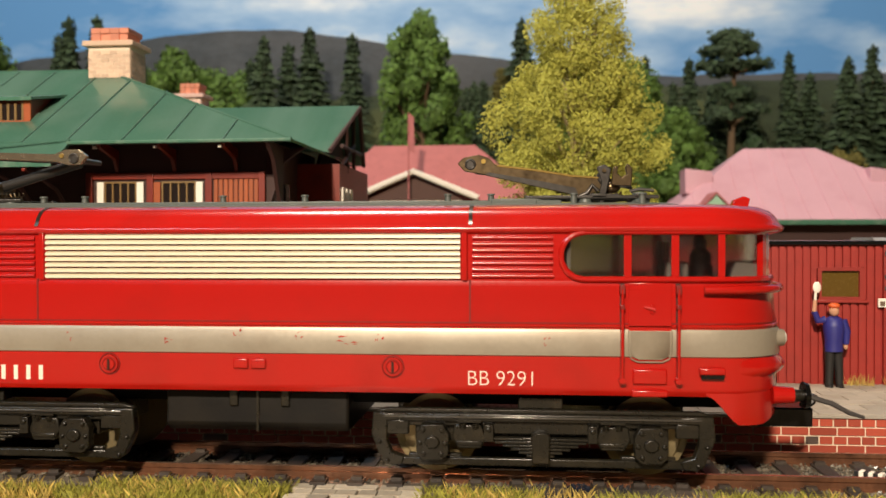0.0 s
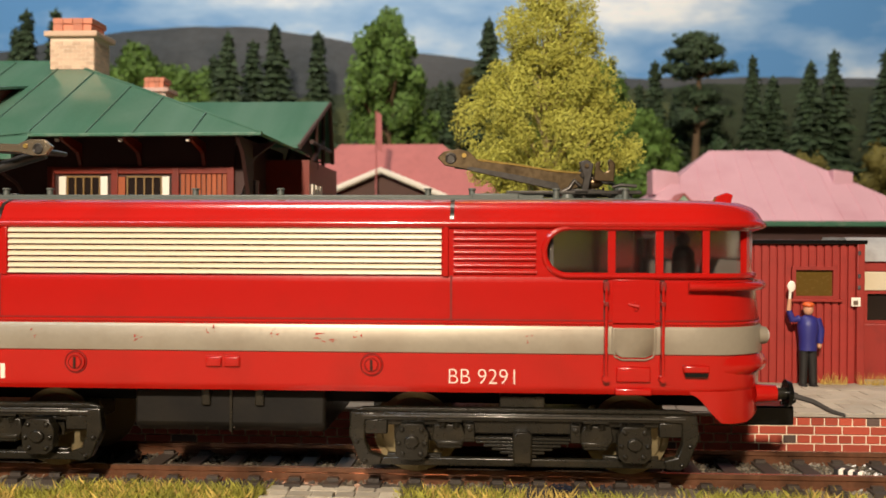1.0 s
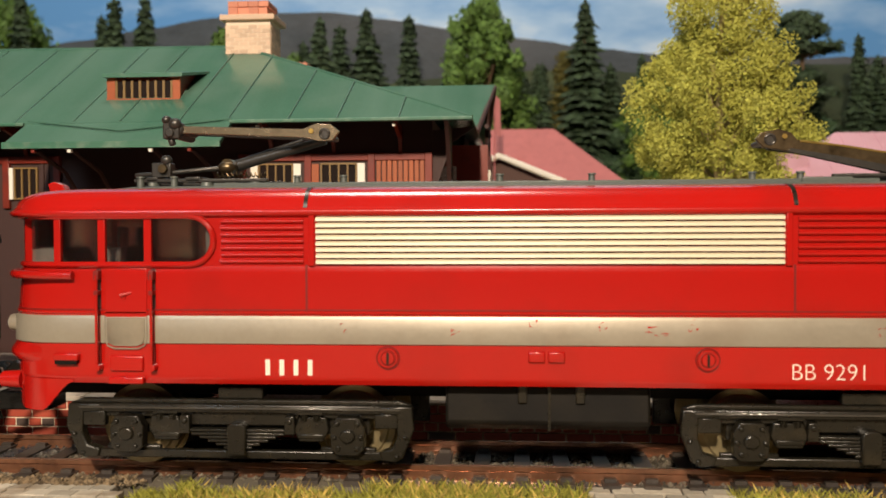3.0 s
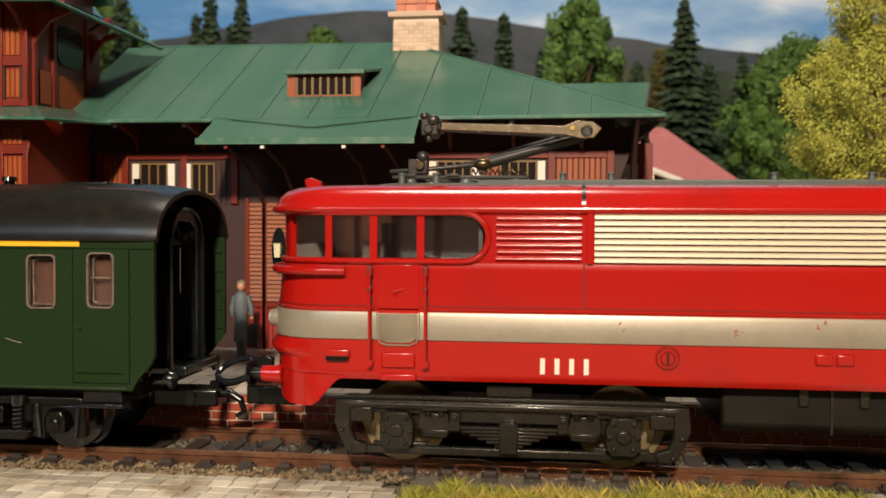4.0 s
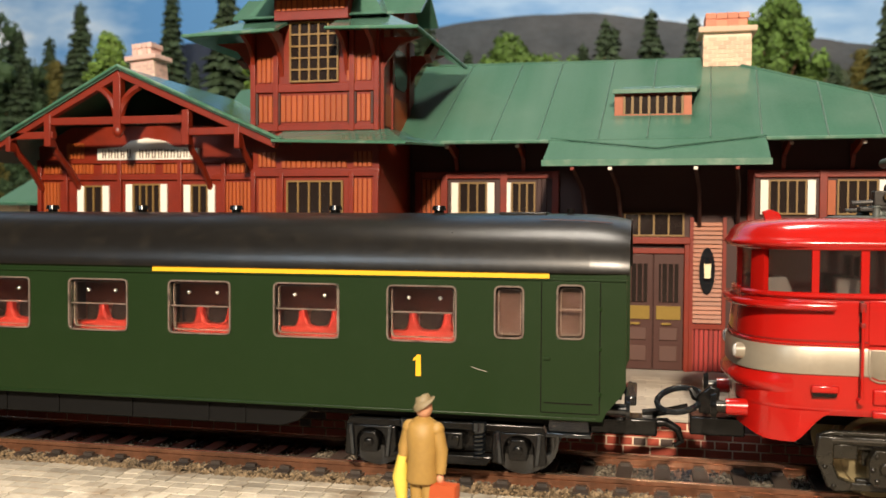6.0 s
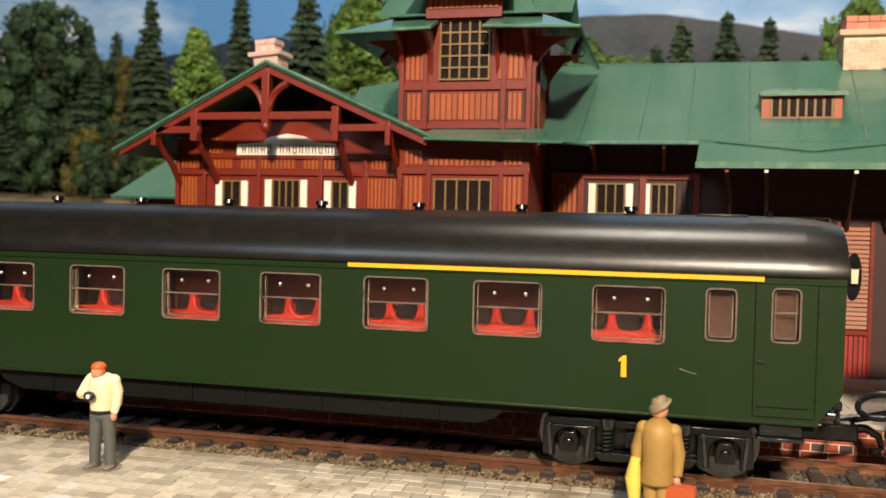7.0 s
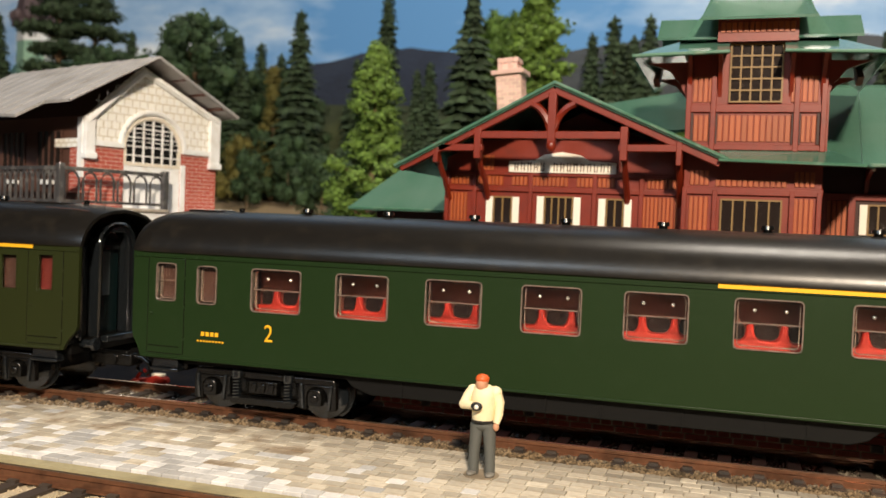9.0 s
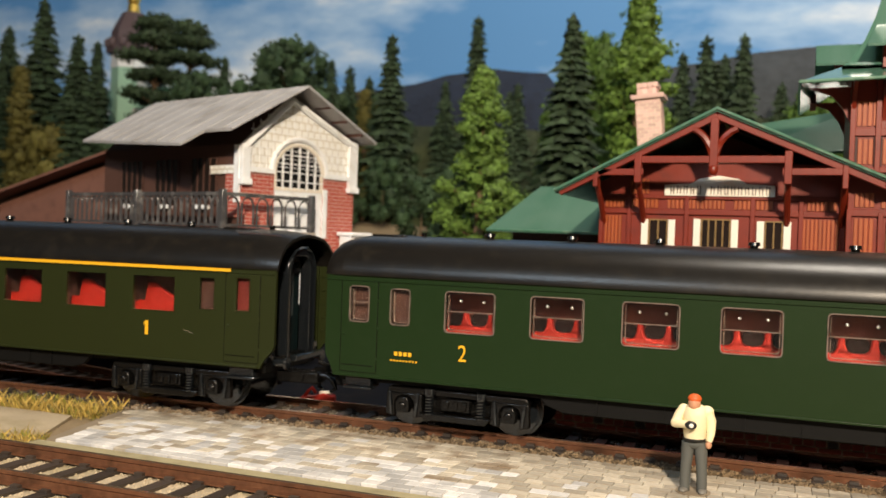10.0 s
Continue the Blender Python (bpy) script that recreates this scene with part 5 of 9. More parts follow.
    # glazing
    for k, (x0, x1, z0, z1) in enumerate(holes):
        big = x1 - x0 > 8
        if glazed:
            fr = P("window_frame", ring_frame(Build(), x0 - 0.22, x1 + 0.22, z0 - 0.22, z1 + 0.22, -W0 - 0.28, -W0 + 0.3, 0.28, 1.0), GLAZE_RIM, None, "clear plastic window rim", angle=60)
            P("rim_inner", ring_frame(Build(), x0 + 0.38, x1 - 0.38, z0 + 0.38, z1 - 0.38, -W0 + 0.7, -W0 + 1.5, 0.15, 0.7), GLAZE_RIM, fr, "", angle=60)
        else:
            fr = P("window_frame", ring_frame(Build(), x0 - 0.05, x1 + 0.05, z0 - 0.05, z1 + 0.05, -W0 - 0.05, -W0 + 0.6, 0.35, 0.6), paint, None, "", angle=60)
        pane = P("pane", Build().prism(rounded(x0 + 0.2, x1 - 0.2, z0 + 0.2, z1 - 0.2, 0.5), "y", -W0 + 0.25, -W0 + 0.4), CLEAR, fr)
        pane.visible_shadow = False
        if glazed and (big or (x0, x1, z0, z1) in doors):
            zm = z0 + (z1 - z0) * (0.52 if big else 0.55)
            P("window_bar", Build().box(x0 + 0.3, x1 - 0.3, -W0 - 0.12, -W0 + 0.3, zm - 0.13, zm + 0.13), GLAZE_RIM, fr)
        if big and glazed:
            for px in (0.29, 0.76):
                P("glazing_pin", Build().ball((x0 + (x1 - x0) * px, -W0 + 0.9, z1 - 2.0), 0.42, 8, 6), PIN, fr)
    for (x0, x1, z0, z1) in doors + narrow:
        P("blind", Build().box(x0 - 0.8, x1 + 0.8, -W0 + 1.6, -W0 + 1.9, z0 - 0.5, z1 + 0.5), SEAT_RED_DULL if not glazed and x0 > -12 else BLIND)
    # doors, steps, grab rails
    for s, (x0, x1, z0, z1) in zip((1, -1), doors):
        cx = (x0 + x1) / 2
        d = P("side_door", holed_wall(Build(), cx - 4.6, cx + 4.6, 13.8, 34.9, -W0 - 0.1, -W0 + 0.1, [(x0 - 0.1, x1 + 0.1, z0 - 0.1, z1 + 0.1)]), paint, None, "flush green side door", 0.06)
        P("door_seam", ring_frame(Build(), cx - 4.75, cx + 4.75, 13.65, 35.0, -W0 - 0.06, -W0 + 0.1, 0.16, 0.4), BLACK, d)
        P("door_handle", Build().box(cx - 4.2, cx - 3.2, -W0 - 0.4, -W0, 22.2, 22.7), paint, d, "", 0.1)
        for z in (30.6, 24.2, 17.0):
            P("hinge", Build().cyl((cx + 4.75, -W0 - 0.2, z - 0.3), (cx + 4.75, -W0 - 0.2, z + 0.3), 0.2, 0.2, 6), paint, d)
        P("door_groove", Build().box(cx - 4.2, cx + 3.6, -W0 - 0.16, -W0, 15.2, 15.4), BLACK, d)
        st = P("door_step", Build().box(cx - 3.4, cx + 3.0, -15.4, -12.5, 10.5, 12.5).box(cx - 3.8, cx + 3.4, -15.9, -13.0, 9.7, 10.4), BLACK_GLOSS, None, "black boarding steps", 0.15)
    # ends with gangways
    for s, ex in ((1, 1.2), (-1, -206.5)):
        e = Build()
        for g in (-1, 1):
            e.prism([(g * y, z) for y, z in ((5.75, 12.8), (15.05, 12.8), (15.05, 36.15), (5.75, 36.15))], "x", min(ex - s * 4.4, ex - s * 3.8), max(ex - s * 4.4, ex - s * 3.8))
        e.box(min(ex - s * 4.4, ex - s * 3.8), max(ex - s * 4.4, ex - s * 3.8), -5.7, 5.7, 35.0, 36.2)
        end = P("end_wall", e, BLACK_GLOSS, None, "shiny black recessed coach end", 0.1)
        outer = [(-6.9, 14.6), (-6.9, 36.6), (-6.0, 39.0), (-4.2, 40.6), (-1.8, 41.4), (1.8, 41.4), (4.2, 40.6), (6.0, 39.0), (6.9, 36.6), (6.9, 14.6)]
        inner = [(5.2, 14.6), (5.2, 36.0), (4.4, 38.0), (2.8, 39.2), (-2.8, 39.2), (-4.4, 38.0), (-5.2, 36.0), (-5.2, 14.6)]
        P("gangway_frame", Build().prism(outer + inner, "x", min(ex - s * 4.0, ex - s * 1.0), max(ex - s * 4.0, ex - s * 1.0)), BLACK_GLOSS, end, "shiny black gangway arch", 0.3)
        P("gangway_rim", Build().tube([(ex - s * 0.8, y, z) for y, z in outer], 0.42, 6), BLACK_GLOSS, end, "glossy rim of the gangway arch")
        for sy in (-1, 1):
            P("end_pipe", Build().tube([(ex - s * 3.2, sy * 10.2, 14.0), (ex - s * 3.0, sy * 10.4, 26.0), (ex - s * 3.2, sy * 10.0, 35.6)], 0.4, 6), BLACK_GLOSS, end)
            P("end_bracket", Build().box(min(ex - s * 3.9, ex - s * 2.2), max(ex - s * 3.9, ex - s * 2.2), sy * 11.6 - 0.9, sy * 11.6 + 0.9, 15.0, 16.6), BLACK_GLOSS, end, "", 0.2)
        P("gangway_sill", Build().box(min(ex, ex + s * 2.0), max(ex, ex + s * 2.0), -7.0, 7.0, 13.6, 15.2), BLACK_GLOSS, end, "", 0.3)
        P("gangway_door", Build().box(min(ex - s * 5.0, ex - s * 4.6), max(ex - s * 5.0, ex - s * 4.6), -5.8, 5.8, 15, 37.6), TEAL, end, "dark teal end door")
        P("door_light", Build().box(min(ex - s * 4.6, ex - s * 4.4), max(ex - s * 4.6, ex - s * 4.4), -2.2, 2.2, 24, 34.5), END_PANE, end, "pale end door pane")
        for sy in (-1, 1):
            P("corner_post", Build().box(min(ex - s * 4.0, ex - s * 3.2), max(ex - s * 4.0, ex - s * 3.2), sy * 14.4, sy * 15.1, 14.4, 36.1), paint, end, "green corner post")
            for k in range(5):
                P("end_step", Build().box(min(ex - s * 2.4, ex - s * 0.2), max(ex - s * 2.4, ex - s * 0.2), min(sy * 14.8, sy * 15.12), max(sy * 14.8, sy * 15.12), 19.0 + 3.6 * k, 19.3 + 3.6 * k), paint, end)
            P("buffer", Build().cyl((ex - s * 3, sy * 9.6, 13.4), (ex + s * 0.4, sy * 9.6, 13.4), 1.0, 1.0, 12).cyl((ex + s * 0.4, sy * 9.6, 13.4), (ex + s * 1.0, sy * 9.6, 13.4), 1.6, 1.4, 16), BLACK_GLOSS, end, "black buffer")
        cp = P("coupler", Build().box(min(ex - s * 6, ex + s * 5.5), max(ex - s * 6, ex + s * 5.5), -2.6, 2.6, 7.6, 10.6), BLACK, None, "black plastic coupler", 0.4)
        P("coupler_pin", Build().cyl((ex + s * 0.5, -3.2, 9.2), (ex + s * 0.5, 3.2, 9.2), 1.3, 1.3, 14), BLACK, cp)
        P("coupler_hook", Build().tube([(ex + s * 4, -0.5, 9.6), (ex + s * 7, -0.5, 9.8), (ex + s * 9.0, -0.5, 8.6), (ex + s * 9.6, -0.5, 6.6), (ex + s * 8.2, -0.5, 5.8)], [0.9, 0.75, 0.65, 0.55, 0.4], 10), BLACK, cp)
        P("coupler_arm", Build().tube([(ex + s * 3, 1.5, 10.6), (ex + s * 7.5, 1.5, 11.4), (ex + s * 10.5, 0.5, 12.6)], [0.9, 0.7, 0.5], 8), BLACK, cp)
    # underframe
    P("underframe", Build().box(-204, -2, -13.0, 13.0, 11.2, 13.6), UNDER, None, "black underframe")
    val = P("valance", Build().prism([(-156, 12.8), (-153, 10.0), (-149, 8.6), (-57, 8.6), (-54, 9.6), (-50.5, 12.8)], "y", -14.2, -12.4), UNDER, None, "dull black equipment valance between the bogies", 0.25)
    for x in (-142, -128, -112, -101, -86, -71, -64):
        P("valance_rib", Build().box(x - 0.25, x + 0.25, -14.45, -14.1, 8.9, 12.6), UNDER, val)
    P("brake_pipe", Build().tube([(-150, -12.4, 9.2), (-100, -12.4, 8.6), (-56, -12.4, 9.2)], 0.35, 6), BLACK)
    # bogies
    for cx in (-28.3, -174.0):
        f = Build().prism([(cx - 17.2, 9.5), (cx - 16.6, 10.9), (cx + 16.6, 10.9), (cx + 17.2, 9.5)], "y", -13.8, -11.6)
        for s in (-1, 1):
            ax = cx + 12.7 * s
            arch = [(ax - 4.4, 9.6), (ax - 4.6, 4.4), (ax - 2.4, 4.0), (ax - 2.4, 7.0)] + [(ax - 2.4 * math.cos(a), 7.0 + 2.0 * math.sin(a)) for a in [math.pi * k / 8 for k in range(1, 8)]] + [(ax + 2.4, 7.0), (ax + 2.4, 4.0), (ax + 4.6, 4.4), (ax + 4.4, 9.6)]
            f.prism(arch, "y", -13.9, -12.2)
        f.prism([(cx - 8.6, 5.6), (cx - 7.4, 4.0), (cx + 7.4, 4.0), (cx + 8.6, 5.6)], "y", -14.9, -12.4)
        f.box(cx - 15, cx + 15, -11.6, 11.6, 5.5, 10.0).box(cx - 17, cx + 17, 11.6, 13.6, 4, 10.8)
        bg = P("bogie_frame", f, BLACK, None, "black coach bogie", 0.25)
        for s in (-1, 1):
            ax = cx + 12.7 * s
            w = Build()
            for y0, y1, y2 in ((-9.3, -7.2, -6.6), (9.3, 7.2, 6.6)):
                w.cyl((ax, y0, 7.0), (ax, y1, 7.0), 5.4, 5.4, 30).cyl((ax, y1, 7.0), (ax, y2, 7.0), 6.0, 6.0, 30)
            w.cyl((ax, -8, 7.0), (ax, 8, 7.0), 0.9, 0.9, 10)
            P("wheel", w, BLACK_GLOSS, bg, "black wheel set", angle=30)
            P("axle_box", Build().prism([(ax - 1.5, 5.2), (ax + 1.5, 5.2), (ax + 1.7, 7.6), (ax + 1.0, 8.8), (ax - 1.0, 8.8), (ax - 1.7, 7.6)], "y", -15.0, -12.6).cyl((ax, -15.0, 6.9), (ax, -15.5, 6.9), 0.95, 0.7, 14), BLACK, bg, "black axle box", 0.25)
            for sx in (-1, 1):
                P("horn_guide", Build().prism([(ax + sx * 3.0 - 0.3, 4.4), (ax + sx * 3.0 + 0.3, 4.4), (ax + sx * 3.5 + 0.35, 9.8), (ax + sx * 3.5 - 0.35, 9.8)], "y", -14.4, -12.4), BLACK_GLOSS, bg, "", 0.12)
            coil = [(cx + 6.2 * s + 0.85 * math.cos(a), -14.4 + 0.85 * math.sin(a), 5.0 + a * 0.11) for a in [0.6 * k for k in range(74)]]
            P("coil_spring", Build().tube(coil, 0.24, 5).cyl((cx + 6.2 * s, -14.4, 9.8), (cx + 6.2 * s, -14.4, 11.2), 1.2, 1.2, 12), BLACK_GLOSS, bg, "upright coil spring")
        ribs = Build().box(cx - 3.4, cx + 3.4, -14.3, -12.0, 6.4, 9.2)
        for dx in (-2.1, 0.0, 2.1):
            ribs.prism([(cx + dx - 0.7, 6.8), (cx + dx + 0.5, 6.8), (cx + dx + 0.8, 8.8), (cx + dx - 0.4, 8.8)], "y", -14.8, -14.3)
        P("bolster", ribs, BLACK, bg, "ribbed black bolster", 0.2)
    # markings
    P("class_stripe", Build().box(-80.6, -10.6, -W0 - 0.2, -W0 - 0.02, 35.3, 36.25), YELLOW, side, "yellow stripe above the windows")
    fx = 0.0 if glazed else -1.7
    P("class_figure", Build().prism([(x + fx, z) for x, z in [(-32.6, 18.7), (-31.7, 18.7), (-31.75, 22.25), (-32.3, 22.25), (-33.0, 21.6), (-33.0, 21.15), (-32.58, 21.4)]], "y", -W0 - 0.1, -W0 + 0.05), YELLOW, side, "yellow figure 1")
    lettering("2", -173.2, 18.2, 3.8, YELLOW, side, -W0 - 0.04, "class_figure", 0.85)
    mk = bars(Build(), -188.6, -184.0, 18.3, 19.2, -W0 - 0.1, 4, 0.7)
    bars(mk, -189.6, -182.6, 17.0, 17.35, -W0 - 0.1, 9, 0.6)
    P("mark_bars", mk, YELLOW, side, "tiny yellow marks drawn as bars")
    P("scratch", Build().tube([(-23.2, -W0 - 0.02, 20.6), (-22.0, -W0 - 0.02, 20.2), (-20.6, -W0 - 0.02, 19.9)], 0.06, 4), PIN, side)
    return c


coach((-103.5, 0, 0), 0.0, GREEN, "dark green passenger coach with black roof and yellow stripe", True)
coach((-323.6, -4.6, 0.4), 2.9, GREEN_DARK, "older olive-green passenger coach with unglazed windows showing red seats", False)

# ---------- station building ----------
st = thing("station_building", (-150, 100, 6.2), "dark red timber station with green sheet roofs and a tower", "station building")
SO = (-150, 100, 6.2)


def sp(name, b, mats, parent=None, label="", bevel=0.0, angle=30):
    b.v = [(x - SO[0], y - SO[1], z - SO[2]) for x, y, z in b.v]
    return part(name, b, mats, parent or st, label, bevel, angle=angle)


def slab(b, pts, thick, m=0):
    """A roof plane: an outline of 3D points given a thickness downwards."""
    n = len(pts)
    vs = list(pts) + [(x, y, z - thick) for x, y, z in pts]
    fs = [tuple(range(n)), tuple(range(2 * n - 1, n - 1, -1))] + [(i, n + i, n + (i + 1) % n, (i + 1) % n) for i in range(n)]
    return b.add(vs, fs, m)


def planks(x0, x1, z0, z1, y, n, parent, mt=None, gap=0.3):
    """Upright planks in a dark-framed panel on a wall that faces the viewer."""
    b = Build()
    w = (x1 - x0) / n
    for k in range(n):
        b.prism([(x0 + k * w, y), (x0 + k * w + 0.12, y - 0.34), (x0 + (k + 1) * w - gap, y - 0.34), (x0 + (k + 1) * w - gap + 0.12, y)], "z", z0, z1)
    return sp("plank_panel", b, mt or ST_ORANGE, parent)


def beam(x0, x1, z0, z1, y, parent, out=0.7):
    return sp("beam", Build().box(x0, x1, y - out, y + 0.1, z0, z1), ST_RED, parent, "", 0.12)


def sash(x0, x1, z0, z1, y, cols, rows, parent, shutters=(True, True), sw=1.9, name="window"):
    """A window with olive frame, dark panes and white shutters."""
    t = 0.21
    dx, dz = (x1 - x0) / cols, (z1 - z0) / rows
    f = holed_wall(Build(), x0 - t, x1 + t, z0 - t, z1 + t, y - 0.75, y - 0.15, [(x0 + i * dx + t, x0 + (i + 1) * dx - t, z0 + j * dz + t, z0 + (j + 1) * dz - t) for i in range(cols) for j in range(rows)])
    w = sp(name, f, WIN_FRAME, parent, "olive window frame")
    for i in range(cols):
        for j in range(rows):
            sp("pane", Build().box(x0 + (x1 - x0) * i / cols, x0 + (x1 - x0) * (i + 1) / cols, y - 0.35, y - 0.25, z0 + (z1 - z0) * j / rows, z0 + (z1 - z0) * (j + 1) / rows), WIN_DARK, w)
    for s, on in zip((0, 1), shutters):
        if on:
            xa = x0 - sw - 0.3 if s == 0 else x1 + 0.3
            sp("shutter", Build().box(xa, xa + sw, y - 0.95, y - 0.2, z0 - 0.2, z1 + 0.1), WHITE, w, "white shutter", 0.1)
    return w


# main block
main = sp("main_wall", Build().box(-162, -25, 79, 135, 6.2, 66), ST_DARK, None, "dark brown-red timber wall")
beam(-160, -122, 55.6, 57.4, 79, main)
beam(-73, -26, 55.6, 57.4, 79, main)
for x in (-159.5, -152.4, -136.2, -122.5, -73.6, -56.6, -40.4, -25.9):
    beam(x - 0.9, x + 0.9, 44, 57.45, 79, main, 1.0)
for x in (-149, -131, -66, -50, -33):
    sp("eave_bracket", Build().prism([(79.0, 57.5), (79.0, 63.5), (67.0, 65.0), (68.5, 63.2), (77.0, 61.0)], "x", x - 0.45, x + 0.45), ST_RED, main)
    sp("rafter_tail", Build().box(x - 0.4, x + 0.4, 65.4, 66.4, 62.7, 63.4), WHITE, main, "", 0.1)
sash(-148.2, -140.9, 46.5, 54.4, 79, 3, 1, main)
sash(-134.0, -128.0, 46.5, 54.4, 79, 3, 1, main, (True, False))
sash(-69.2, -60.6, 46.5, 54.8, 79, 4, 1, main)
sash(-53.2, -44.2, 46.5, 54.8, 79, 4, 1, main, (False, True))
sp("shutter", Build().box(-55.6, -53.8, 78.2, 78.9, 46.3, 54.8), ST_ORANGE, main)
planks(-158.6, -153.4, 44, 55.4, 79, 4, main)
planks(-39.2, -26.8, 44, 55.6, 79, 9, main)
planks(-127.4, -123.2, 44, 55.4, 79, 3, main, ST_DARK)
sp("corner_window", Build().box(-22.9, -19.0, 80.2, 80.6, 44, 54), WIN_DARK, main)
sp("side_room_wall", Build().box(-25, -12, 112, 160, 6.2, 62), ST_RED, None, "red side gable wall")
for y in (116, 122, 128):
    sp("side_window", Build().box(-11.9, -11.4, y - 1.6, y + 1.6, 46, 55), WHITE, None)
# lower wall with entrance
low = sp("entrance_wall", Build().box(-119, -76, 78.4, 79.0, 6.2, 47), ST_DARK, None, "panelled entrance wall")
for x0, x1 in ((-118.4, -115.0), (-113.8, -106.8), (-87.4, -80.4)):
    z = 18.6
    while z < 43.8:
        sp("clapboard", Build().prism([(78.4, z), (77.8, z + 0.1), (78.1, z + 0.95), (78.4, z + 1.0)], "x", x0, x1), CLAP, low)
        z += 1.12
    planks(x0 - 0.6, x1 + 0.6, 6.4, 17.2, 78.4, 7, low, HUT_RED, 0.25)
    sp("beam", Build().box(x0 - 0.8, x1 + 0.8, 77.5, 78.5, 17.2, 18.4), ST_RED, low)
    for x in (x0 - 0.9, x1 + 0.1):
        sp("beam", Build().box(x, x + 0.9, 77.4, 78.5, 6.2, 45.5), ST_RED, low)
for cx in (-110.3, -84.0):
    lan = sp("wall_lantern", Build().prism([(cx + 1.9 * math.cos(a), 32.0 + 5.9 * math.sin(a)) for a in [6.28319 * k / 24 for k in range(24)]], "y", 77.2, 77.6), BLACK_GLOSS, low, "black wall lantern with pale glass")
    sp("lantern_glass", Build().prism([(cx - 0.7, 30.2), (cx + 0.7, 30.2), (cx + 0.9, 34.0), (cx - 0.9, 34.0)], "y", 75.6, 77.2), LANTERN, lan)
    sp("lantern_cap", Build().cyl((cx, 76.4, 34.0), (cx, 76.4, 35.6), 1.3, 0.2, 10), BLACK_GLOSS, lan)
dr = sp("entrance_door_frame", Build().box(-106.2, -104.9, 77.0, 78.6, 6.2, 38.8).box(-89.6, -88.3, 77.0, 78.6, 6.2, 38.8).box(-104.95, -89.55, 77.2, 78.5, 36.2, 37.6).box(-106.3, -88.2, 76.6, 78.65, 38.7, 40.4), ST_RED, low, "", 0.15)
for s, x0, x1 in ((0, -104.8, -97.4), (1, -97.1, -89.7)):
    leaf = sp("entrance_door", Build().box(x0, x1, 77.6, 78.3, 6.4, 36.0), DOOR_RED, dr, "dark red panelled door leaf", 0.1)
    sp("door_light", Build().box(x0 + 1.3, x1 - 1.3, 77.3, 77.65, 23.8, 33.6), WIN_DARK, leaf)
    for k in range(3):
        sp("door_bar", Build().box(x0 + 1.8 + k * 1.5, x0 + 2.1 + k * 1.5, 77.05, 77.4, 23.8, 33.6), DOOR_RED, leaf)
    sp("door_grille", Build().box(x0 + 0.7, x1 - 0.7, 77.2, 77.6, 19.4, 22.8), BRASS, leaf, "brass-coloured slatted grille")
    sp("door_panel", Build().box(x0 + 1.4, x1 - 1.4, 77.2, 77.6, 8.6, 12.6), BROWN, leaf, "", 0.2)
    sp("door_panel", Build().box(x0 + 1.4, x1 - 1.4, 77.2, 77.6, 14.0, 17.2), BROWN, leaf, "", 0.2)
    sp("letter_plate", Build().box(x0 + 2, x1 - 3, 77.0, 77.5, 18.0, 18.5), BRASS, leaf)
sash(-104.6, -89.9, 40.8, 46.4, 78.6, 4, 1, low, (False, False))

# porch
pr = Build()
apex = (-97.0, 72.5, 69.6)
slab(pr, [(-123.4, 55, 58.6), (-71.8, 55, 58.4), (-71.8, 65.5, 65.0), apex, (-122.4, 65.5, 65.0)], 0.9)
porch = sp("porch_roof", pr, ST_GREEN, None, "green sheet porch roof", 0.0, 20)
sp("porch_edge", Build().box(-123.6, -71.6, 54.5, 55.3, 57.4, 58.9), ST_EDGE, porch)
sp("porch_fold", Build().tube([(-122.4, 64.5, 64.9), (-97.0, 59.6, 61.9), (-71.8, 64.5, 64.9)], 0.28, 6), ST_GREEN, porch)
for x in (-116.4, -107.6, -88.2, -79.0):
    sp("rafter_tail", Build().box(x - 0.45, x + 0.45, 55.1, 56.2, 56.4, 57.2), ST_RED if x > -80 or x < -110 else WHITE, porch, "", 0.1)
    sp("porch_strut", Build().tube([(x, 57, 57.0), (x + 1.5, 68, 52.5), (x + 2.2, 77.6, 43.5)], 0.5, 6), ST_DARK, porch)

# main hip roof with standing seams
R = Build()
E0, E1 = (-164, 63.5, 64.3), (-14.3, 64.6, 64.6)
RL, RR = (-164, 105, 90.2), (-82, 105, 90.0)
BK = (-14.3, 147, 64.6)
slab(R, [E0, E1, RR, RL], 0.8)
slab(R, [E1, BK, RR], 0.8)
slab(R, [RL, RR, BK, (-164, 147, 64.6)], 0.8)
mroof = sp("main_roof", R, ST_GREEN, None, "weathered green sheet roof with seams", 0, 15)
def on_front(x, y):
    return 64.4 + (y - 64.0) * (90.1 - 64.4) / 41.0 + 0.05
for k in range(10):
    x = -152 + k * 13.2 + (1.5 if k % 2 else 0)
    ytop = min(104.5, 64.4 + (-14.5 - x) * 40.4 / 67.6) if x > -82 else 104.5
    if ytop > 66:
        sp("roof_seam", Build().tube([(x, 64.2, on_front(x, 64.2)), (x + 0.06 * (ytop - 64), ytop, on_front(x, ytop))], 0.24, 5), ST_SEAM, mroof)
for pts in ([(-150, 63.6, 64.0), (-123, 63.4, 63.9)], [(-72, 63.4, 64.0), (-14.3, 64.4, 64.3)]):
    sp("roof_edge", Build().tube(pts, 0.5, 6), ST_EDGE, mroof)
sp("hip_cap", Build().tube([E1, RR], 0.45, 6).tube([(-160, 105, 90.3), RR], 0.4, 6), ST_GREEN, mroof)
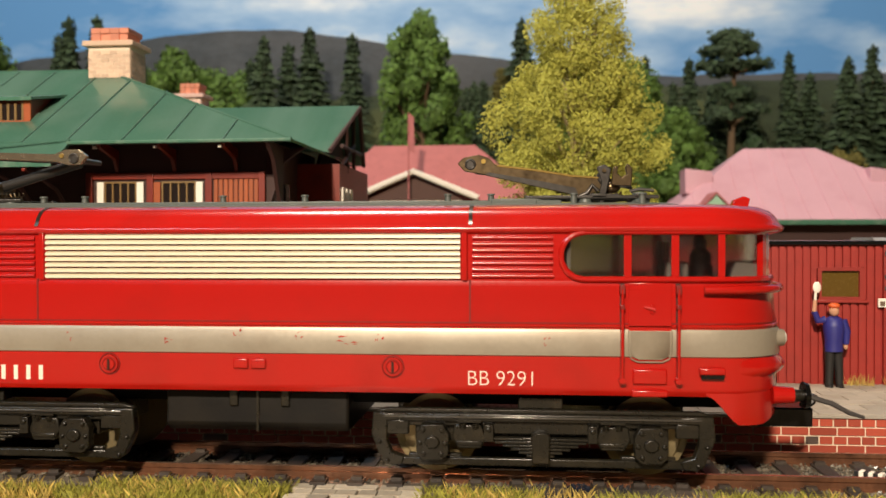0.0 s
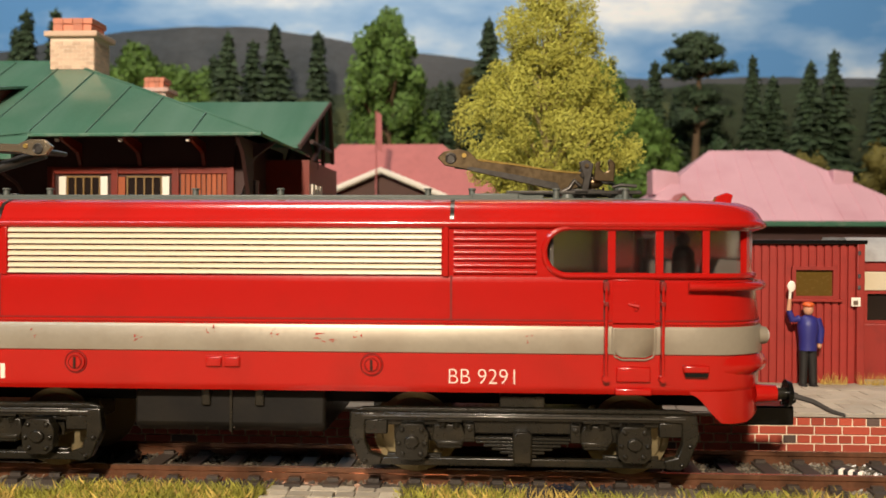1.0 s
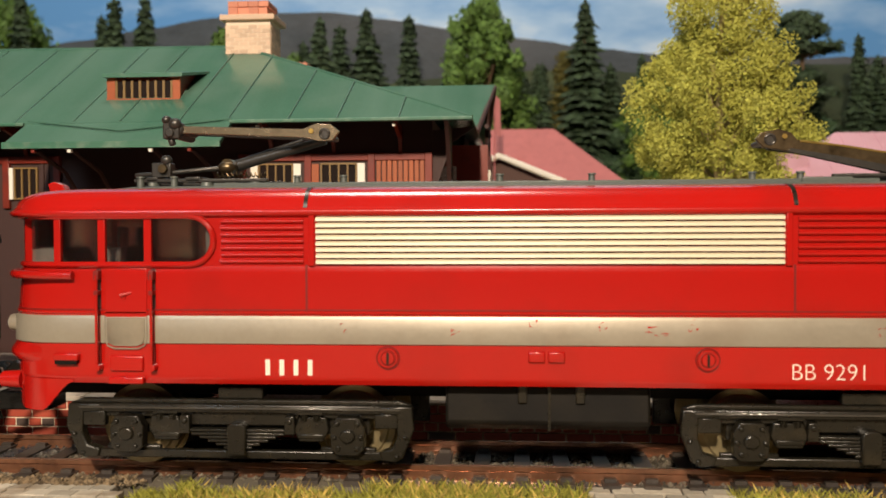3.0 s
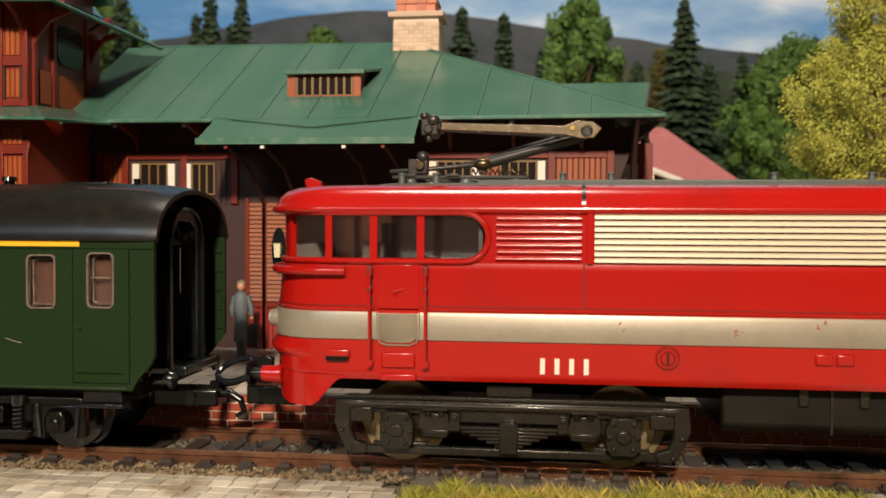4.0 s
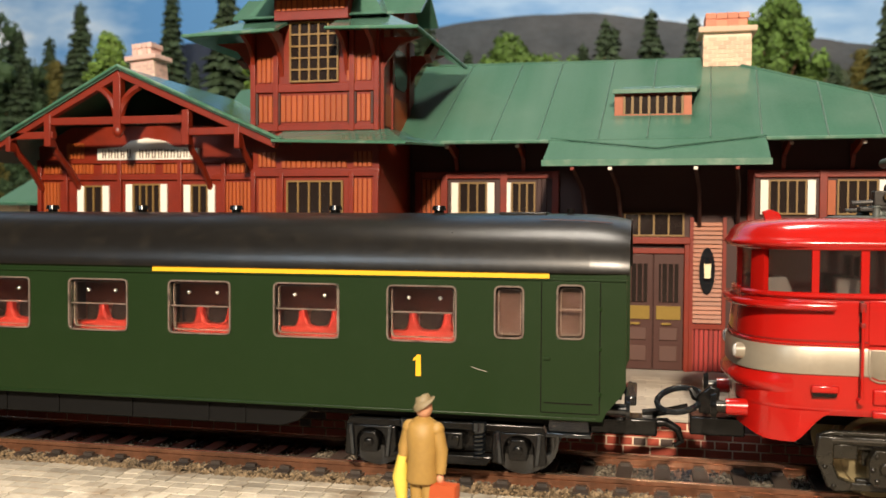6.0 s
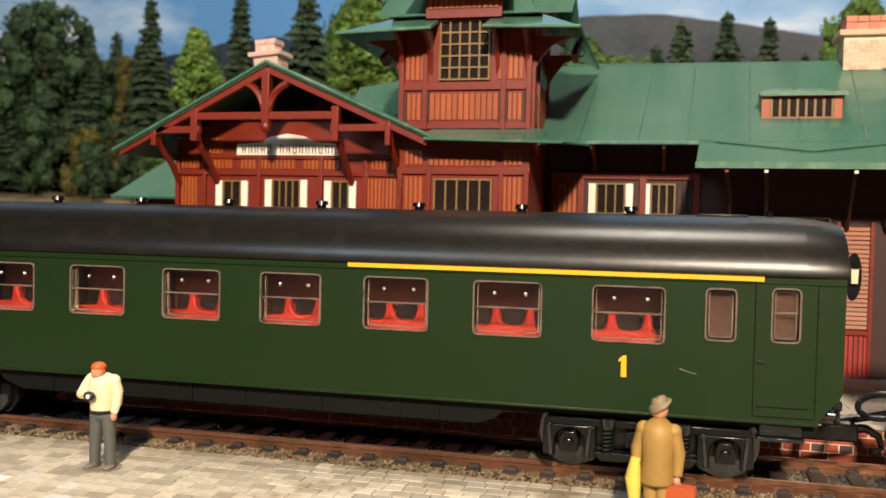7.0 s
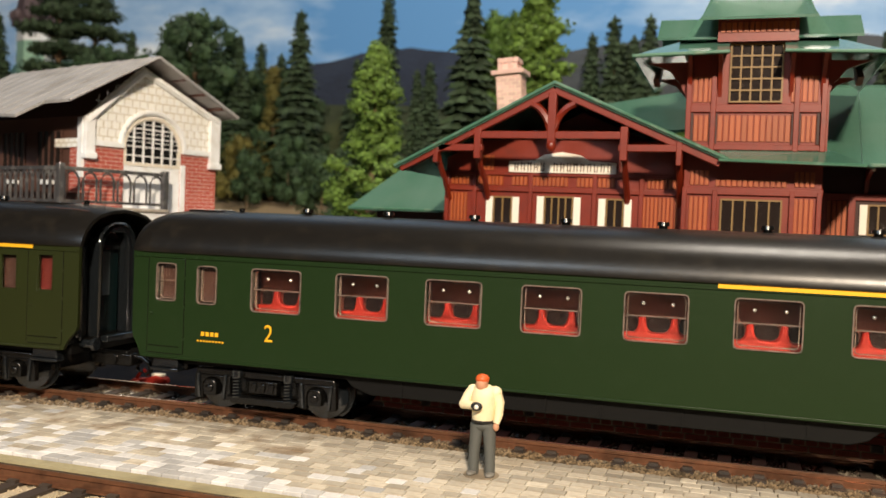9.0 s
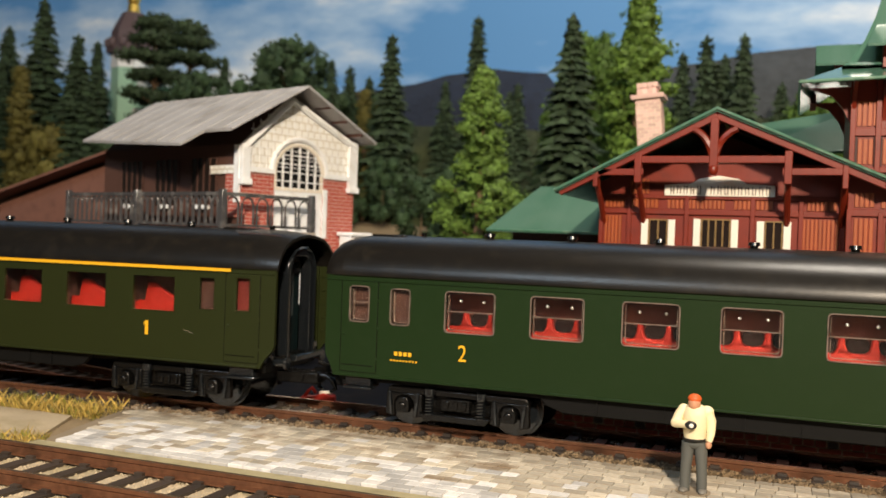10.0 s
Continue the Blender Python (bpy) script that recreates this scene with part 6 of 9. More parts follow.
# dormer
dm = sp("dormer_wall", Build().prism([(76, 70.5), (76, 77.0), (90, 79.5), (90, 70.5)], "x", -107.2, -88.6), ST_RED, mroof)
sp("dormer_window", Build().box(-105.0, -90.6, 75.5, 76.1, 71.8, 75.9), WIN_DARK, dm)
for k in range(8):
    x = -105 + k * 14.4 / 7
    sp("dormer_bar", Build().box(x - 0.3, x + 0.3, 75.2, 75.7, 71.6, 76.1), WIN_FRAME, dm)
sp("dormer_sill", Build().box(-107.4, -88.4, 74.8, 76.0, 70.3, 71.5).box(-107.4, -105.2, 75.2, 76.0, 70.5, 77).box(-90.4, -88.4, 75.2, 76.0, 70.5, 77), ST_ORANGE, dm)
sp("dormer_roof", slab(Build(), [(-107.8, 74.0, 77.2), (-87.4, 74.0, 77.6), (-85.4, 90, 80.6), (-105.4, 90, 80.6)], 0.7), ST_GREEN, dm)
sp("dormer_edge", Build().box(-107.9, -87.3, 73.7, 74.2, 76.7, 77.7), ST_EDGE, dm)

# right rear cross gable
Q = Build()
slab(Q, [(-72, 137.5, 83), (-10.6, 137.5, 83), (-15.0, 112, 66.5), (-40, 112, 66.5)], 0.9)
slab(Q, [(-72, 137.5, 83), (-10.6, 137.5, 83), (-14.0, 163, 66), (-60, 163, 66)], 0.9)
cg = sp("cross_gable_roof", Q, ST_GREEN, None, "green cross gable roof", 0, 15)
sp("barge_board", Build().tube([(-15.0, 112, 65.8), (-10.6, 137.5, 82.2), (-14.0, 163, 65.2)], 0.8, 6), ST_DARK, cg)
for y0, z0, y1, z1 in ((118, 62, 137, 70), (137, 62, 137, 81), (125, 60, 125, 74), (118, 68, 150, 68)):
    sp("gable_strut", Build().tube([(-12.5, y0, z0), (-12.5, y1, z1)], 0.7, 6), ST_DARK, cg)
sp("gable_fill", Build().prism([(115, 62), (137.5, 79), (160, 62)], "x", -20, -19), ST_DARK, cg)
sp("eave_bracket", Build().prism([(78.5, 44), (78.5, 63), (64, 64.2), (70, 60)], "x", -21, -20).prism([(-25, 46), (-25, 63), (-14, 64), (-20, 60)], "y", 79.5, 80.5), ST_DARK, main)

# tower
TY = 50
tw = sp("tower_wall", Build().box(-195, -162.2, TY, 84, 6.2, 93), ST_RED, None, "red timber tower", 0.2)
for x0, x1, n in ((-193.2, -189.4, 3), (-187.4, -170.0, 12), (-167.8, -164.2, 3)):
    planks(x0, x1, 68.4, 74.8, TY, n, tw)
    sp("beam", Build().box(x0 - 0.7, x0 - 0.1, TY - 0.6, TY, 67.8, 75.4).box(x1, x1 + 0.6, TY - 0.6, TY, 67.8, 75.4), ST_DARK, tw)
for x0, x1, n in ((-193.6, -188.6, 4), (-170.4, -164.0, 5)):
    planks(x0, x1, 78.2, 84.5, TY, n, tw)
for z0, z1 in ((66.2, 67.6), (75.6, 77.6)):
    beam(-195.2, -162, z0, z1, TY, tw)
for x in (-195.2, -189.2, -169.6, -163.4):
    beam(x, x + 1.3, 66, 92, TY, tw, 0.95)
sash(-184.8, -172.6, 78.2, 92.4, TY, 5, 5, tw, (False, False), name="tower_window")
# tower right side
for z0, z1, y0, y1 in ((67.5, 75.4, 54, 59), (67.5, 75.4, 61, 75)):
    sp("side_panel", Build().box(-162.3, -161.8, y0, y1, z0, z1), ST_ORANGE, tw)
sp("side_window", Build().prism(rounded(62, 74, 78, 88, 3.0), "x", -162.3, -161.7), WIN_DARK, tw, "dark round-headed side window")
for y in (52, 60.4, 76.4):
    sp("beam", Build().box(-162.4, -161.5, y - 0.7, y + 0.7, 66, 92), ST_RED, tw)
# lower tower
for x0, x1, n in ((-193.4, -188.6, 4), (-168.6, -163.8, 4)):
    planks(x0, x1, 44, 54.4, TY, n, tw)
    planks(x0, x1, 57.4, 61.0, TY, n, tw)
planks(-187.2, -170.2, 57.2, 58.8, TY, 13, tw)
beam(-195.2, -162, 55.0, 56.8, TY, tw)
for x in (-195.2, -187.8, -169.6, -163.4):
    beam(x, x + 1.2, 44, 56, TY, tw, 0.95)
sash(-185.6, -171.4, 45, 53.8, TY, 5, 1, tw, (False, False))
# skirt roof at the tower's foot
sk = Build()
slab(sk, [(-186.5, 42, 63.4), (-153.6, 42, 62.6), (-160, TY, 66.3), (-186.5, TY, 66.3)], 0.7)
slab(sk, [(-153.6, 42, 62.6), (-149.5, 64.5, 63.8), (-161.8, 84, 68.5), (-160, TY, 66.3)], 0.7)
sp("skirt_roof", sk, ST_GREEN, tw, "green skirt roof", 0, 15)
sp("skirt_edge", Build().tube([(-186.5, 41.9, 63.1), (-153.6, 41.9, 62.3), (-149.4, 64.4, 63.5)], 0.42, 6), ST_EDGE, tw)
# tower eave roofs with a gap for the tall window
for s in (-1, 1):
    c = -178.8
    X = lambda d: c + s * d
    e = Build()
    slab(e, [(X(6.4), 40.5, 89.2), (X(28.6), 38.5, 88.2), (X(18.5), TY + 3, 94.2), (X(6.4), TY + 1, 93.6)], 0.7)
    slab(e, [(X(28.6), 38.5, 88.2), (X(28.6), 96, 88.2), (X(17), 84, 94.2), (X(17), TY + 3, 94.2)], 0.7)
    tr = sp("tower_eave", e, ST_GREEN, tw, "green tower eave roof", 0, 15)
    sp("eave_edge", Build().tube([(X(6.2), 40.3, 89.0), (X(28.8), 38.2, 88.0), (X(28.8), 96, 88.0)], 0.42, 6), ST_EDGE, tr)
    for y in (52, 78):
        sp("eave_bracket", Build().prism([(X(16.4), 79), (X(16.4), 88.6), (X(26.5), 88.4), (X(21), 86.4), (X(18.2), 83)], "y", y - 0.5, y + 0.5), ST_RED, tr)
    sp("eave_bracket", Build().prism([(TY, 79.5), (TY, 90), (41, 89.2), (46, 87), (48.6, 84)], "x", X(8.4) - 0.5, X(8.4) + 0.5), ST_RED, tr)
    sp("eave_bracket", Build().prism([(TY, 79.5), (TY, 90), (41, 89.2), (46, 87), (48.6, 84)], "x", X(15.6) - 0.5, X(15.6) + 0.5), ST_RED, tr)
    sp("side_gable_board", Build().prism([(62, 86), (72, 91.5), (74, 90.2), (66, 84.5)], "x", X(24.5), X(26.0)), ST_RED, tr)
# spire with small roofed lucarnes
spi = Build()
def sq(h, z, c=(-178.8, 67)):
    return [(c[0] - h, c[1] - h, z), (c[0] + h, c[1] - h, z), (c[0] + h, c[1] + h, z), (c[0] - h, c[1] + h, z)]
spi.loft([sq(18.8, 93.6), sq(17.2, 94.6), sq(13.5, 101), sq(10.8, 108), sq(4.5, 132), sq(0.4, 150)])
spire = sp("spire", spi, ST_GREEN, tw, "steep green tower spire", 0, 15)
sp("lucarne", Build().box(-188.2, -169.4, 47.6, 60, 92.8, 98.6), ST_RED, spire)
planks(-187.6, -170.0, 95.0, 97.4, 47.6, 13, spire)
sp("lucarne_roof", slab(Build(), [(-192.2, 43.0, 98.0), (-165.4, 43.0, 98.0), (-169.0, 59.0, 107.5), (-188.6, 59.0, 107.5)], 0.7), ST_GREEN, spire, "sloping green roof over the lucarne", 0, 15)
for s in (-1, 1):
    c = -178.8
    sp("lucarne", Build().prism([(60, 92.8), (60, 97), (67, 101.5), (74, 97), (74, 92.8)], "x", c + s * 8, c + s * 20), ST_RED, spire)
    sp("lucarne_roof", slab(slab(Build(), [(c + s * 25, 57.5, 96.2), (c + s * 25, 67, 102.8), (c + s * 8, 67, 102.8), (c + s * 8, 57.5, 96.2)], 0.7), [(c + s * 25, 76.5, 96.2), (c + s * 25, 67, 102.8), (c + s * 8, 67, 102.8), (c + s * 8, 76.5, 96.2)], 0.7), ST_GREEN, spire, "", 0, 15)

# gabled wing
GY = 57
gp = [(-260.5, 6.2), (-195, 6.2), (-195, 66.6), (-201.0, 68.8), (-250.4, 68.8), (-260.5, 63.6)]
gw = sp("gable_wall", Build().prism(gp, "y", GY, 88), ST_RED, None, "red gabled front wall")
sp("attic_wall", Build().prism([(-260.5, 6.2), (-195, 6.2), (-195, 66.6), (-227.7, 80.4), (-260.5, 63.6)], "y", 88.2, 140), ST_RED, None, "deep recessed attic wall")
for x0, x1, n in ((-259.0, -254.0, 5), (-205.6, -196.4, 9)):
    planks(x0, x1, 42, 54.0, GY, n, gw)
for x0, x1, n in ((-259.0, -253.4, 5), (-251.6, -243.8, 7), (-241.4, -225.6, 14), (-223.4, -213.0, 9), (-204.6, -197.0, 7)):
    planks(x0, x1, 56.4, 58.8, GY, n, gw)
planks(-252.0, -246.5, 60.4, 64.5, GY, 5, gw)
beam(-260.6, -195, 54.6, 56.0, GY, gw)
beam(-260.6, -195, 59.0, 60.0, GY, gw)
for x in (-260.6, -252.6, -236.6, -219.0, -206.6, -196.2):
    beam(x, x + 1.2, 42, 60.05, GY, gw, 0.95)
sash(-246.2, -241.2, 44, 53.0, GY, 2, 1, gw)
sash(-231.8, -224.2, 44, 53.4, GY, 4, 1, gw)
sash(-215.0, -210.6, 44, 53.2, GY, 2, 1, gw)
sign = sp("name_board", Build().prism([(-242.2, 59.9), (-212.8, 59.9), (-212.8, 62.9), (-220, 63.3), (-222.5, 64.8), (-227.6, 65.6), (-232.5, 64.8), (-235, 63.3), (-242.2, 62.9)], "y", GY - 1.1, GY - 0.1), WHITE, gw, "white arched name board with unreadable dark bars", 0.1)
r = random.Random(3)
for k in range(15):
    x = -240.6 + 1.82 * k
    if k == 5:
        continue
    h = r.choice((2.0, 2.1, 2.3))
    sp("sign_bar", Build().box(x, x + 0.26, GY - 1.25, GY - 1.05, 60.4, 60.4 + h), SIGN_DARK, sign)
    sp("sign_bar", Build().box(x + 0.8, x + 1.06, GY - 1.25, GY - 1.05, 60.4, 60.4 + h - r.choice((0.0, 0.3))), SIGN_DARK, sign)
    zc = 60.4 + r.choice((0.0, 0.9, 1.75))
    sp("sign_bar", Build().box(x + 0.26, x + 0.8, GY - 1.24, GY - 1.05, zc, zc + 0.24), SIGN_DARK, sign)
gr = Build()
slab(gr, [(-270.6, 42.6, 60.3), (-227.7, 42.6, 82.4), (-227.7, 142, 82.4), (-270.6, 142, 60.3)], 0.9)
slab(gr, [(-184.6, 42.6, 63.6), (-227.7, 42.6, 82.4), (-227.7, 142, 82.4), (-184.6, 142, 63.6)], 0.9)
groof = sp("gable_roof", gr, ST_GREEN, None, "dark green gable roof", 0, 15)
sp("barge_edge", Build().tube([(-270.8, 42.4, 60.1), (-227.7, 42.4, 82.3), (-184.4, 42.4, 63.4)], 0.5, 6), ST_EDGE, groof)
def stick(name, x0, z0, x1, z1, w, y0=43.2, y1=45.0):
    d = Vector((x1 - x0, z1 - z0)).normalized()
    nrm = Vector((-d.y, d.x)) * w / 2
    return sp(name, Build().prism([(x0 + nrm.x, z0 + nrm.y), (x1 + nrm.x, z1 + nrm.y), (x1 - nrm.x, z1 - nrm.y), (x0 - nrm.x, z0 - nrm.y)], "y", y0, y1), ST_RED, groof, "", 0.15)
stick("barge_board", -269.6, 59.7, -227.7, 80.6, 2.0)
stick("barge_board", -186, 62.4, -227.7, 80.6, 2.0, 43.25, 45.05)
stick("collar_beam", -248.5, 68.9, -209.0, 69.0, 1.9)
stick("tie_beam", -259.6, 65.4, -246.5, 65.5, 1.8)
stick("tie_beam", -211.0, 65.8, -195.4, 65.9, 1.8)
stick("king_post", -228.2, 66.5, -228.2, 80.0, 2.1, 42.9, 45.2)
stick("post", -247.9, 62.6, -247.9, 70.8, 1.9, 42.9, 45.2)
stick("post", -209.6, 62.6, -209.6, 71.2, 1.9, 42.9, 45.2)
stick("post", -259.4, 61.4, -259.4, 66.6, 1.4, 42.9, 45.2)
stick("post", -196.0, 61.6, -196.0, 67.6, 1.4, 42.9, 45.2)
for s in (-1, 1):
    arc = [(-228.2 + s * (0.5 + 7.2 * (1 - math.cos(a))), 43.9, 68.9 + 8.6 * math.sin(a)) for a in [1.3 * k / 8 for k in range(9)]]
    sp("curved_brace", Build().tube(arc, 0.95, 6), ST_RED, groof)
for x in (-247.9, -209.6, -259.4, -196.0):
    sp("gable_bracket", Build().tube([(x, 44, 66.0), (x, 46.5, 61.5), (x, 52, 57.5), (x, GY, 52.0)], 0.85, 6), ST_RED, groof)
sp("post_boss", Build().ball((-228.2, 43.6, 66.2), (1.3, 1.2, 1.6)), ST_RED, groof)
# low wing on the left
sp("wing_wall", Build().box(-302, -262, 108, 150, 6.2, 50), ST_DARK, None)
wr = sp("wing_roof", slab(Build(), [(-309, 99, 49.4), (-262, 99, 49.4), (-262, 122, 66.0), (-296, 122, 66.0)], 0.8), ST_GREEN, None, "low green wing roof", 0, 15)
sp("wing_roof", slab(Build(), [(-309, 99, 49.4), (-296, 122, 66), (-309, 146, 49.4)], 0.8), ST_GREEN, None, "", 0, 15)
sp("wing_edge", Build().tube([(-309.2, 99, 49.2), (-262, 99, 49.2)], 0.4, 6), ST_EDGE, wr)
sp("rear_roof", slab(Build(), [(-228, 96, 74.0), (-190, 96, 77.0), (-190, 114, 92.0), (-228, 114, 86.0)], 0.8), ST_GREEN, None, "rear green roof beside the tower", 0, 15)


def chimney(cx, cy, hw, hd, z0, z1, mt, capmt, label):
    ch = thing("chimney", (cx, cy, z0), label, "chimney", "station chimneys")
    rows = int((z1 - z0) / 1.15)
    b = Build().box(-hw + 0.12, hw - 0.12, -hd + 0.12, hd - 0.12, 0, z1 - z0)
    part("chimney_core", b, MORTAR, ch)
    b = Build()
    for k in range(rows):
        z = k * 1.15
        o = 1.3 if k % 2 else 0
        x = -hw - o
        while x < hw:
            xa, xb = max(x, -hw), min(x + 2.5, hw)
            if xb - xa > 0.3:
                b.box(xa, xb - 0.14, -hd, -hd + 0.6, z, z + 1.0)
            x += 2.6
        y = -hd - o + 0.6
        while y < hd:
            ya, yb = max(y, -hd + 0.62), min(y + 2.5, hd)
            if yb - ya > 0.3:
                b.box(hw - 0.6, hw, ya, yb - 0.14, z, z + 1.0)
                b.box(-hw, -hw + 0.6, ya, yb - 0.14, z, z + 1.0)
            y += 2.6
    tagged(part("chimney_bricks", b, mt, ch, "pale cream bricks"), kind="stuff")
    t = z1 - z0
    part("chimney_cap", Build().box(-hw - 1.3, hw + 1.3, -hd - 1.3, hd + 1.3, t, t + 1.5), mt, ch, "", 0.2)
    c = Build()
    for k, zz in enumerate((t + 1.5, t + 3.9)):
        for i in range(4):
            x = -hw + 0.6 + i * (2 * hw - 1.2) / 4
            if k == 1 or i % 2 == 0:
                c.box(x, x + (2 * hw - 1.2) / 4 - 0.1, -hd + 0.5, hd - 0.5, zz, zz + (2.3 if k == 0 else 1.6))
    c.box(-hw + 1.2, hw - 1.2, -hd + 1.0, hd - 1.0, t + 1.5, t + 3.9)
    part("chimney_crown", c, capmt, ch, "reddish brick crown", 0.1)
    return ch


chimney(-78.1, 105.5, 6.4, 5.4, 83.6, 96.2, CHIM, CHIM_CAP, "cream brick chimney on the green station roof")
chimney(-252.4, 103, 4.1, 4.1, 70.0, 94.2, CHIM_PINK, CHIM_PINK, "pinkish brick chimney leaning behind the gable").rotation_euler = (0, radians(-5), 0)
chimney(-82.6, 180, 4.4, 4.4, 62.0, 92.5, CHIM_PINK, CHIM_CAP, "pinkish brick chimney behind the station roof")

# ---------- red plank hut and parked railcar on the back platform ----------
hut = thing("plank_hut", (98, 70, 6.2), "dark red plank hut with a small brown window", "hut")
def hp(name, b, mats, parent=None, label="", bevel=0.0):
    b.v = [(x - 98, y - 70, z - 6.2) for x, y, z in b.v]
    return part(name, b, mats, parent or hut, label, bevel)
hw = hp("wall", holed_wall(Build(), 66, 125.2, 6.2, 38.0, 56, 57.2, [(110.6, 119.0, 26.2, 32.2)]).box(66, 67, 57, 84, 6.2, 38).box(124.2, 125.2, 57.2, 84, 6.2, 38).box(66, 125.2, 83, 84, 6.2, 38), HUT_RED)
x = 66.4
while x < 124.5:
    for z0, z1 in (((6.3, 25.4), (33.0, 37.8)) if 109.0 < x < 119.6 else ((6.3, 37.8),)):
        hp("plank", Build().prism([(x, 56.0), (x + 0.1, 55.45), (x + 1.2, 55.45), (x + 1.35, 56.0)], "z", z0, z1), HUT_RED, hw)
    x += 1.75
hp("window_frame", ring_frame(Build(), 109.8, 119.8, 25.4, 33.0, 54.9, 56.4, 0.85, 0.6), HUT_RED, hw, "red window frame")
hp("pane", Build().box(110.6, 119.0, 55.8, 56.1, 26.2, 32.2), mat("brown_pane", (0.105, 0.060, 0.010), 0.25, var=0.2, bump=0), hw, "brown-tinted pane")
hp("sill", Build().box(109.2, 121.0, 54.6, 56.0, 24.9, 25.6), HUT_RED, hw, "", 0.15)
hp("roof", Build().box(64.5, 126.4, 54.6, 86, 38.0, 38.9), BLACK, None, "flat dark hut roof", 0.2)
hp("corner_post", Build().box(124.2, 125.9, 54.8, 56.4, 6.2, 38.2), HUT_RED, None, "", 0.15)
for z in (35.6, 30.4, 27.8):
    hp("hinge", Build().cyl((124.6, 54.7, z), (124.6, 54.7, z + 0.9), 0.35, 0.35, 8), IRON)
hp("notice", Build().box(122.8, 124.8, 54.4, 54.75, 24.0, 26.0), WHITE, None, "small white notice with a dark square")
hp("notice_mark", Build().box(123.2, 124.2, 54.25, 54.4, 24.3, 25.3), SIGN_DARK)

car = thing("parked_railcar", (180, 78, 6.2), "red and cream railcar with a grey roof", "railcar")
def cp_(name, b, mats, label="", bevel=0.0, parent=None):
    b.v = [(x - 180, y - 78, z - 6.2) for x, y, z in b.v]
    return part(name, b, mats, parent or car, label, bevel)
cp_("lower_side", Build().box(127.5, 240, 62, 92, 6.2, 19.5), HUT_RED, "red lower side", 0.3)
cp_("window_band", holed_wall(Build(), 127.5, 240, 19.5, 27.2, 62.4, 63.4, [(129.5 + 9 * k, 135.5 + 9 * k, 20.2, 26.4) for k in range(12)]), HUT_RED)
cp_("dark_inside", Build().box(128, 239, 63.5, 64, 19.5, 27.2), WIN_DARK)
cp_("cream_band", Build().box(127.5, 240, 62, 92, 27.2, 31.6), CREAM, "cream band", 0.2)
cp_("cornice", Build().box(127.5, 240, 61.8, 92, 31.6, 34.0), HUT_RED, "", 0.2)
cp_("roof", Build().prism([(61, 34), (63, 36.6), (70, 39.6), (84, 39.6), (91, 36.6), (93, 34)], "x", 127.0, 240.5), SLATE, "grey railcar roof")

# ---------- pink-roofed building ----------
pk = thing("pink_roof_house", (170, 300, 10), "house with a broad pink sheet roof and green fascia", "house")
def pp(name, b, mats, label="", parent=None, angle=20, bevel=0):
    b.v = [(x - 170, y - 300, z - 10) for x, y, z in b.v]
    return part(name, b, mats, parent or pk, label, bevel, angle=angle)
b = Build()
A_, B_, C_, D_ = (104, 262, 47), (244, 262, 47), (244, 350, 47), (104, 350, 47)
r0, r1 = (150, 306, 83), (185, 306, 83)
for poly in ([A_, B_, r1, r0], [B_, C_, r1], [C_, D_, r0, r1], [D_, A_, r0]):
    slab(b, poly, 1.0)
pr_ = pp("roof", b, PINK, "faded pink sheet roof")
for k in range(14):
    x = 110 + 10 * k
    top = min(1.0, (x - 104) / 46.0 if x < 150 else ((244 - x) / 59.0 if x > 185 else 1.0))
    pp("roof_seam", Build().tube([(x, 262, 47.2), (x + (2 if x < 165 else -2) * top, 262 + 44 * top, 47.2 + 36 * top)], 0.3, 5), PINK, "", pr_)
pp("fascia", Build().box(103, 245, 260.6, 262, 45.0, 47.2).box(244, 245.4, 262, 350, 45, 47.2), ST_EDGE, "green fascia board", pr_)
pp("wall", Build().box(112, 236, 270, 342, 8, 46), ST_DARK, "dark wall under the eaves")
for xa, xb in ((118.5, 131), (203, 212)):
    pp("dormer", Build().prism([(xa, 60), (xb, 60), (xb, 70.5), (xa, 72.0)], "y", 284, 300), PINK, "small pink dormer", None, 20, 0.4)
pp("green_gable", Build().prism([(117, 47), (138, 47), (127.6, 58.4)], "y", 257.5, 259), CHURCH_G, "green gable front")
b = Build()
slab(b, [(127.6, 256, 59.6), (114.5, 256, 46.4), (114.5, 282, 46.4), (127.6, 282, 59.6)], 0.9)
slab(b, [(127.6, 256, 59.6), (140.5, 256, 46.4), (140.5, 282, 46.4), (127.6, 282, 59.6)], 0.9)
pp("gable_roof", b, ROSE, "brown-pink gable roof")

# ---------- rose-tiled house ----------
rh = thing("rose_roof_house", (-5, 320, 10), "house with a rose tiled roof and a white gable", "house")
def rp(name, b, mats, label="", parent=None, angle=20):
    b.v = [(x + 5, y - 320, z - 10) for x, y, z in b.v]
    return part(name, b, mats, parent or rh, label, angle=angle)
b = Build()
A_, B_, C_, D_ = (-66, 300, 58), (52, 300, 58), (52, 352, 58), (-66, 352, 58)
r0, r1 = (-38, 326, 88.5), (16, 326, 88.5)
for poly in ([A_, B_, r1, r0], [B_, C_, r1], [C_, D_, r0, r1], [D_, A_, r0]):
    slab(b, poly, 1.0)
rp("roof", b, ROSE, "rose-coloured tiled roof")
rp("wall", Build().box(-58, 44, 306, 346, 8, 58), ST_DARK, "dark wall")
slab_b = Build()
slab(slab_b, [(-11.7, 286, 73.0), (-42.5, 286, 60.0), (-42.5, 312, 60.0), (-11.7, 312, 73.0)], 0.9)
slab(slab_b, [(-11.7, 286, 73.0), (19.5, 286, 60.0), (19.5, 312, 60.0), (-11.7, 312, 73.0)], 0.9)
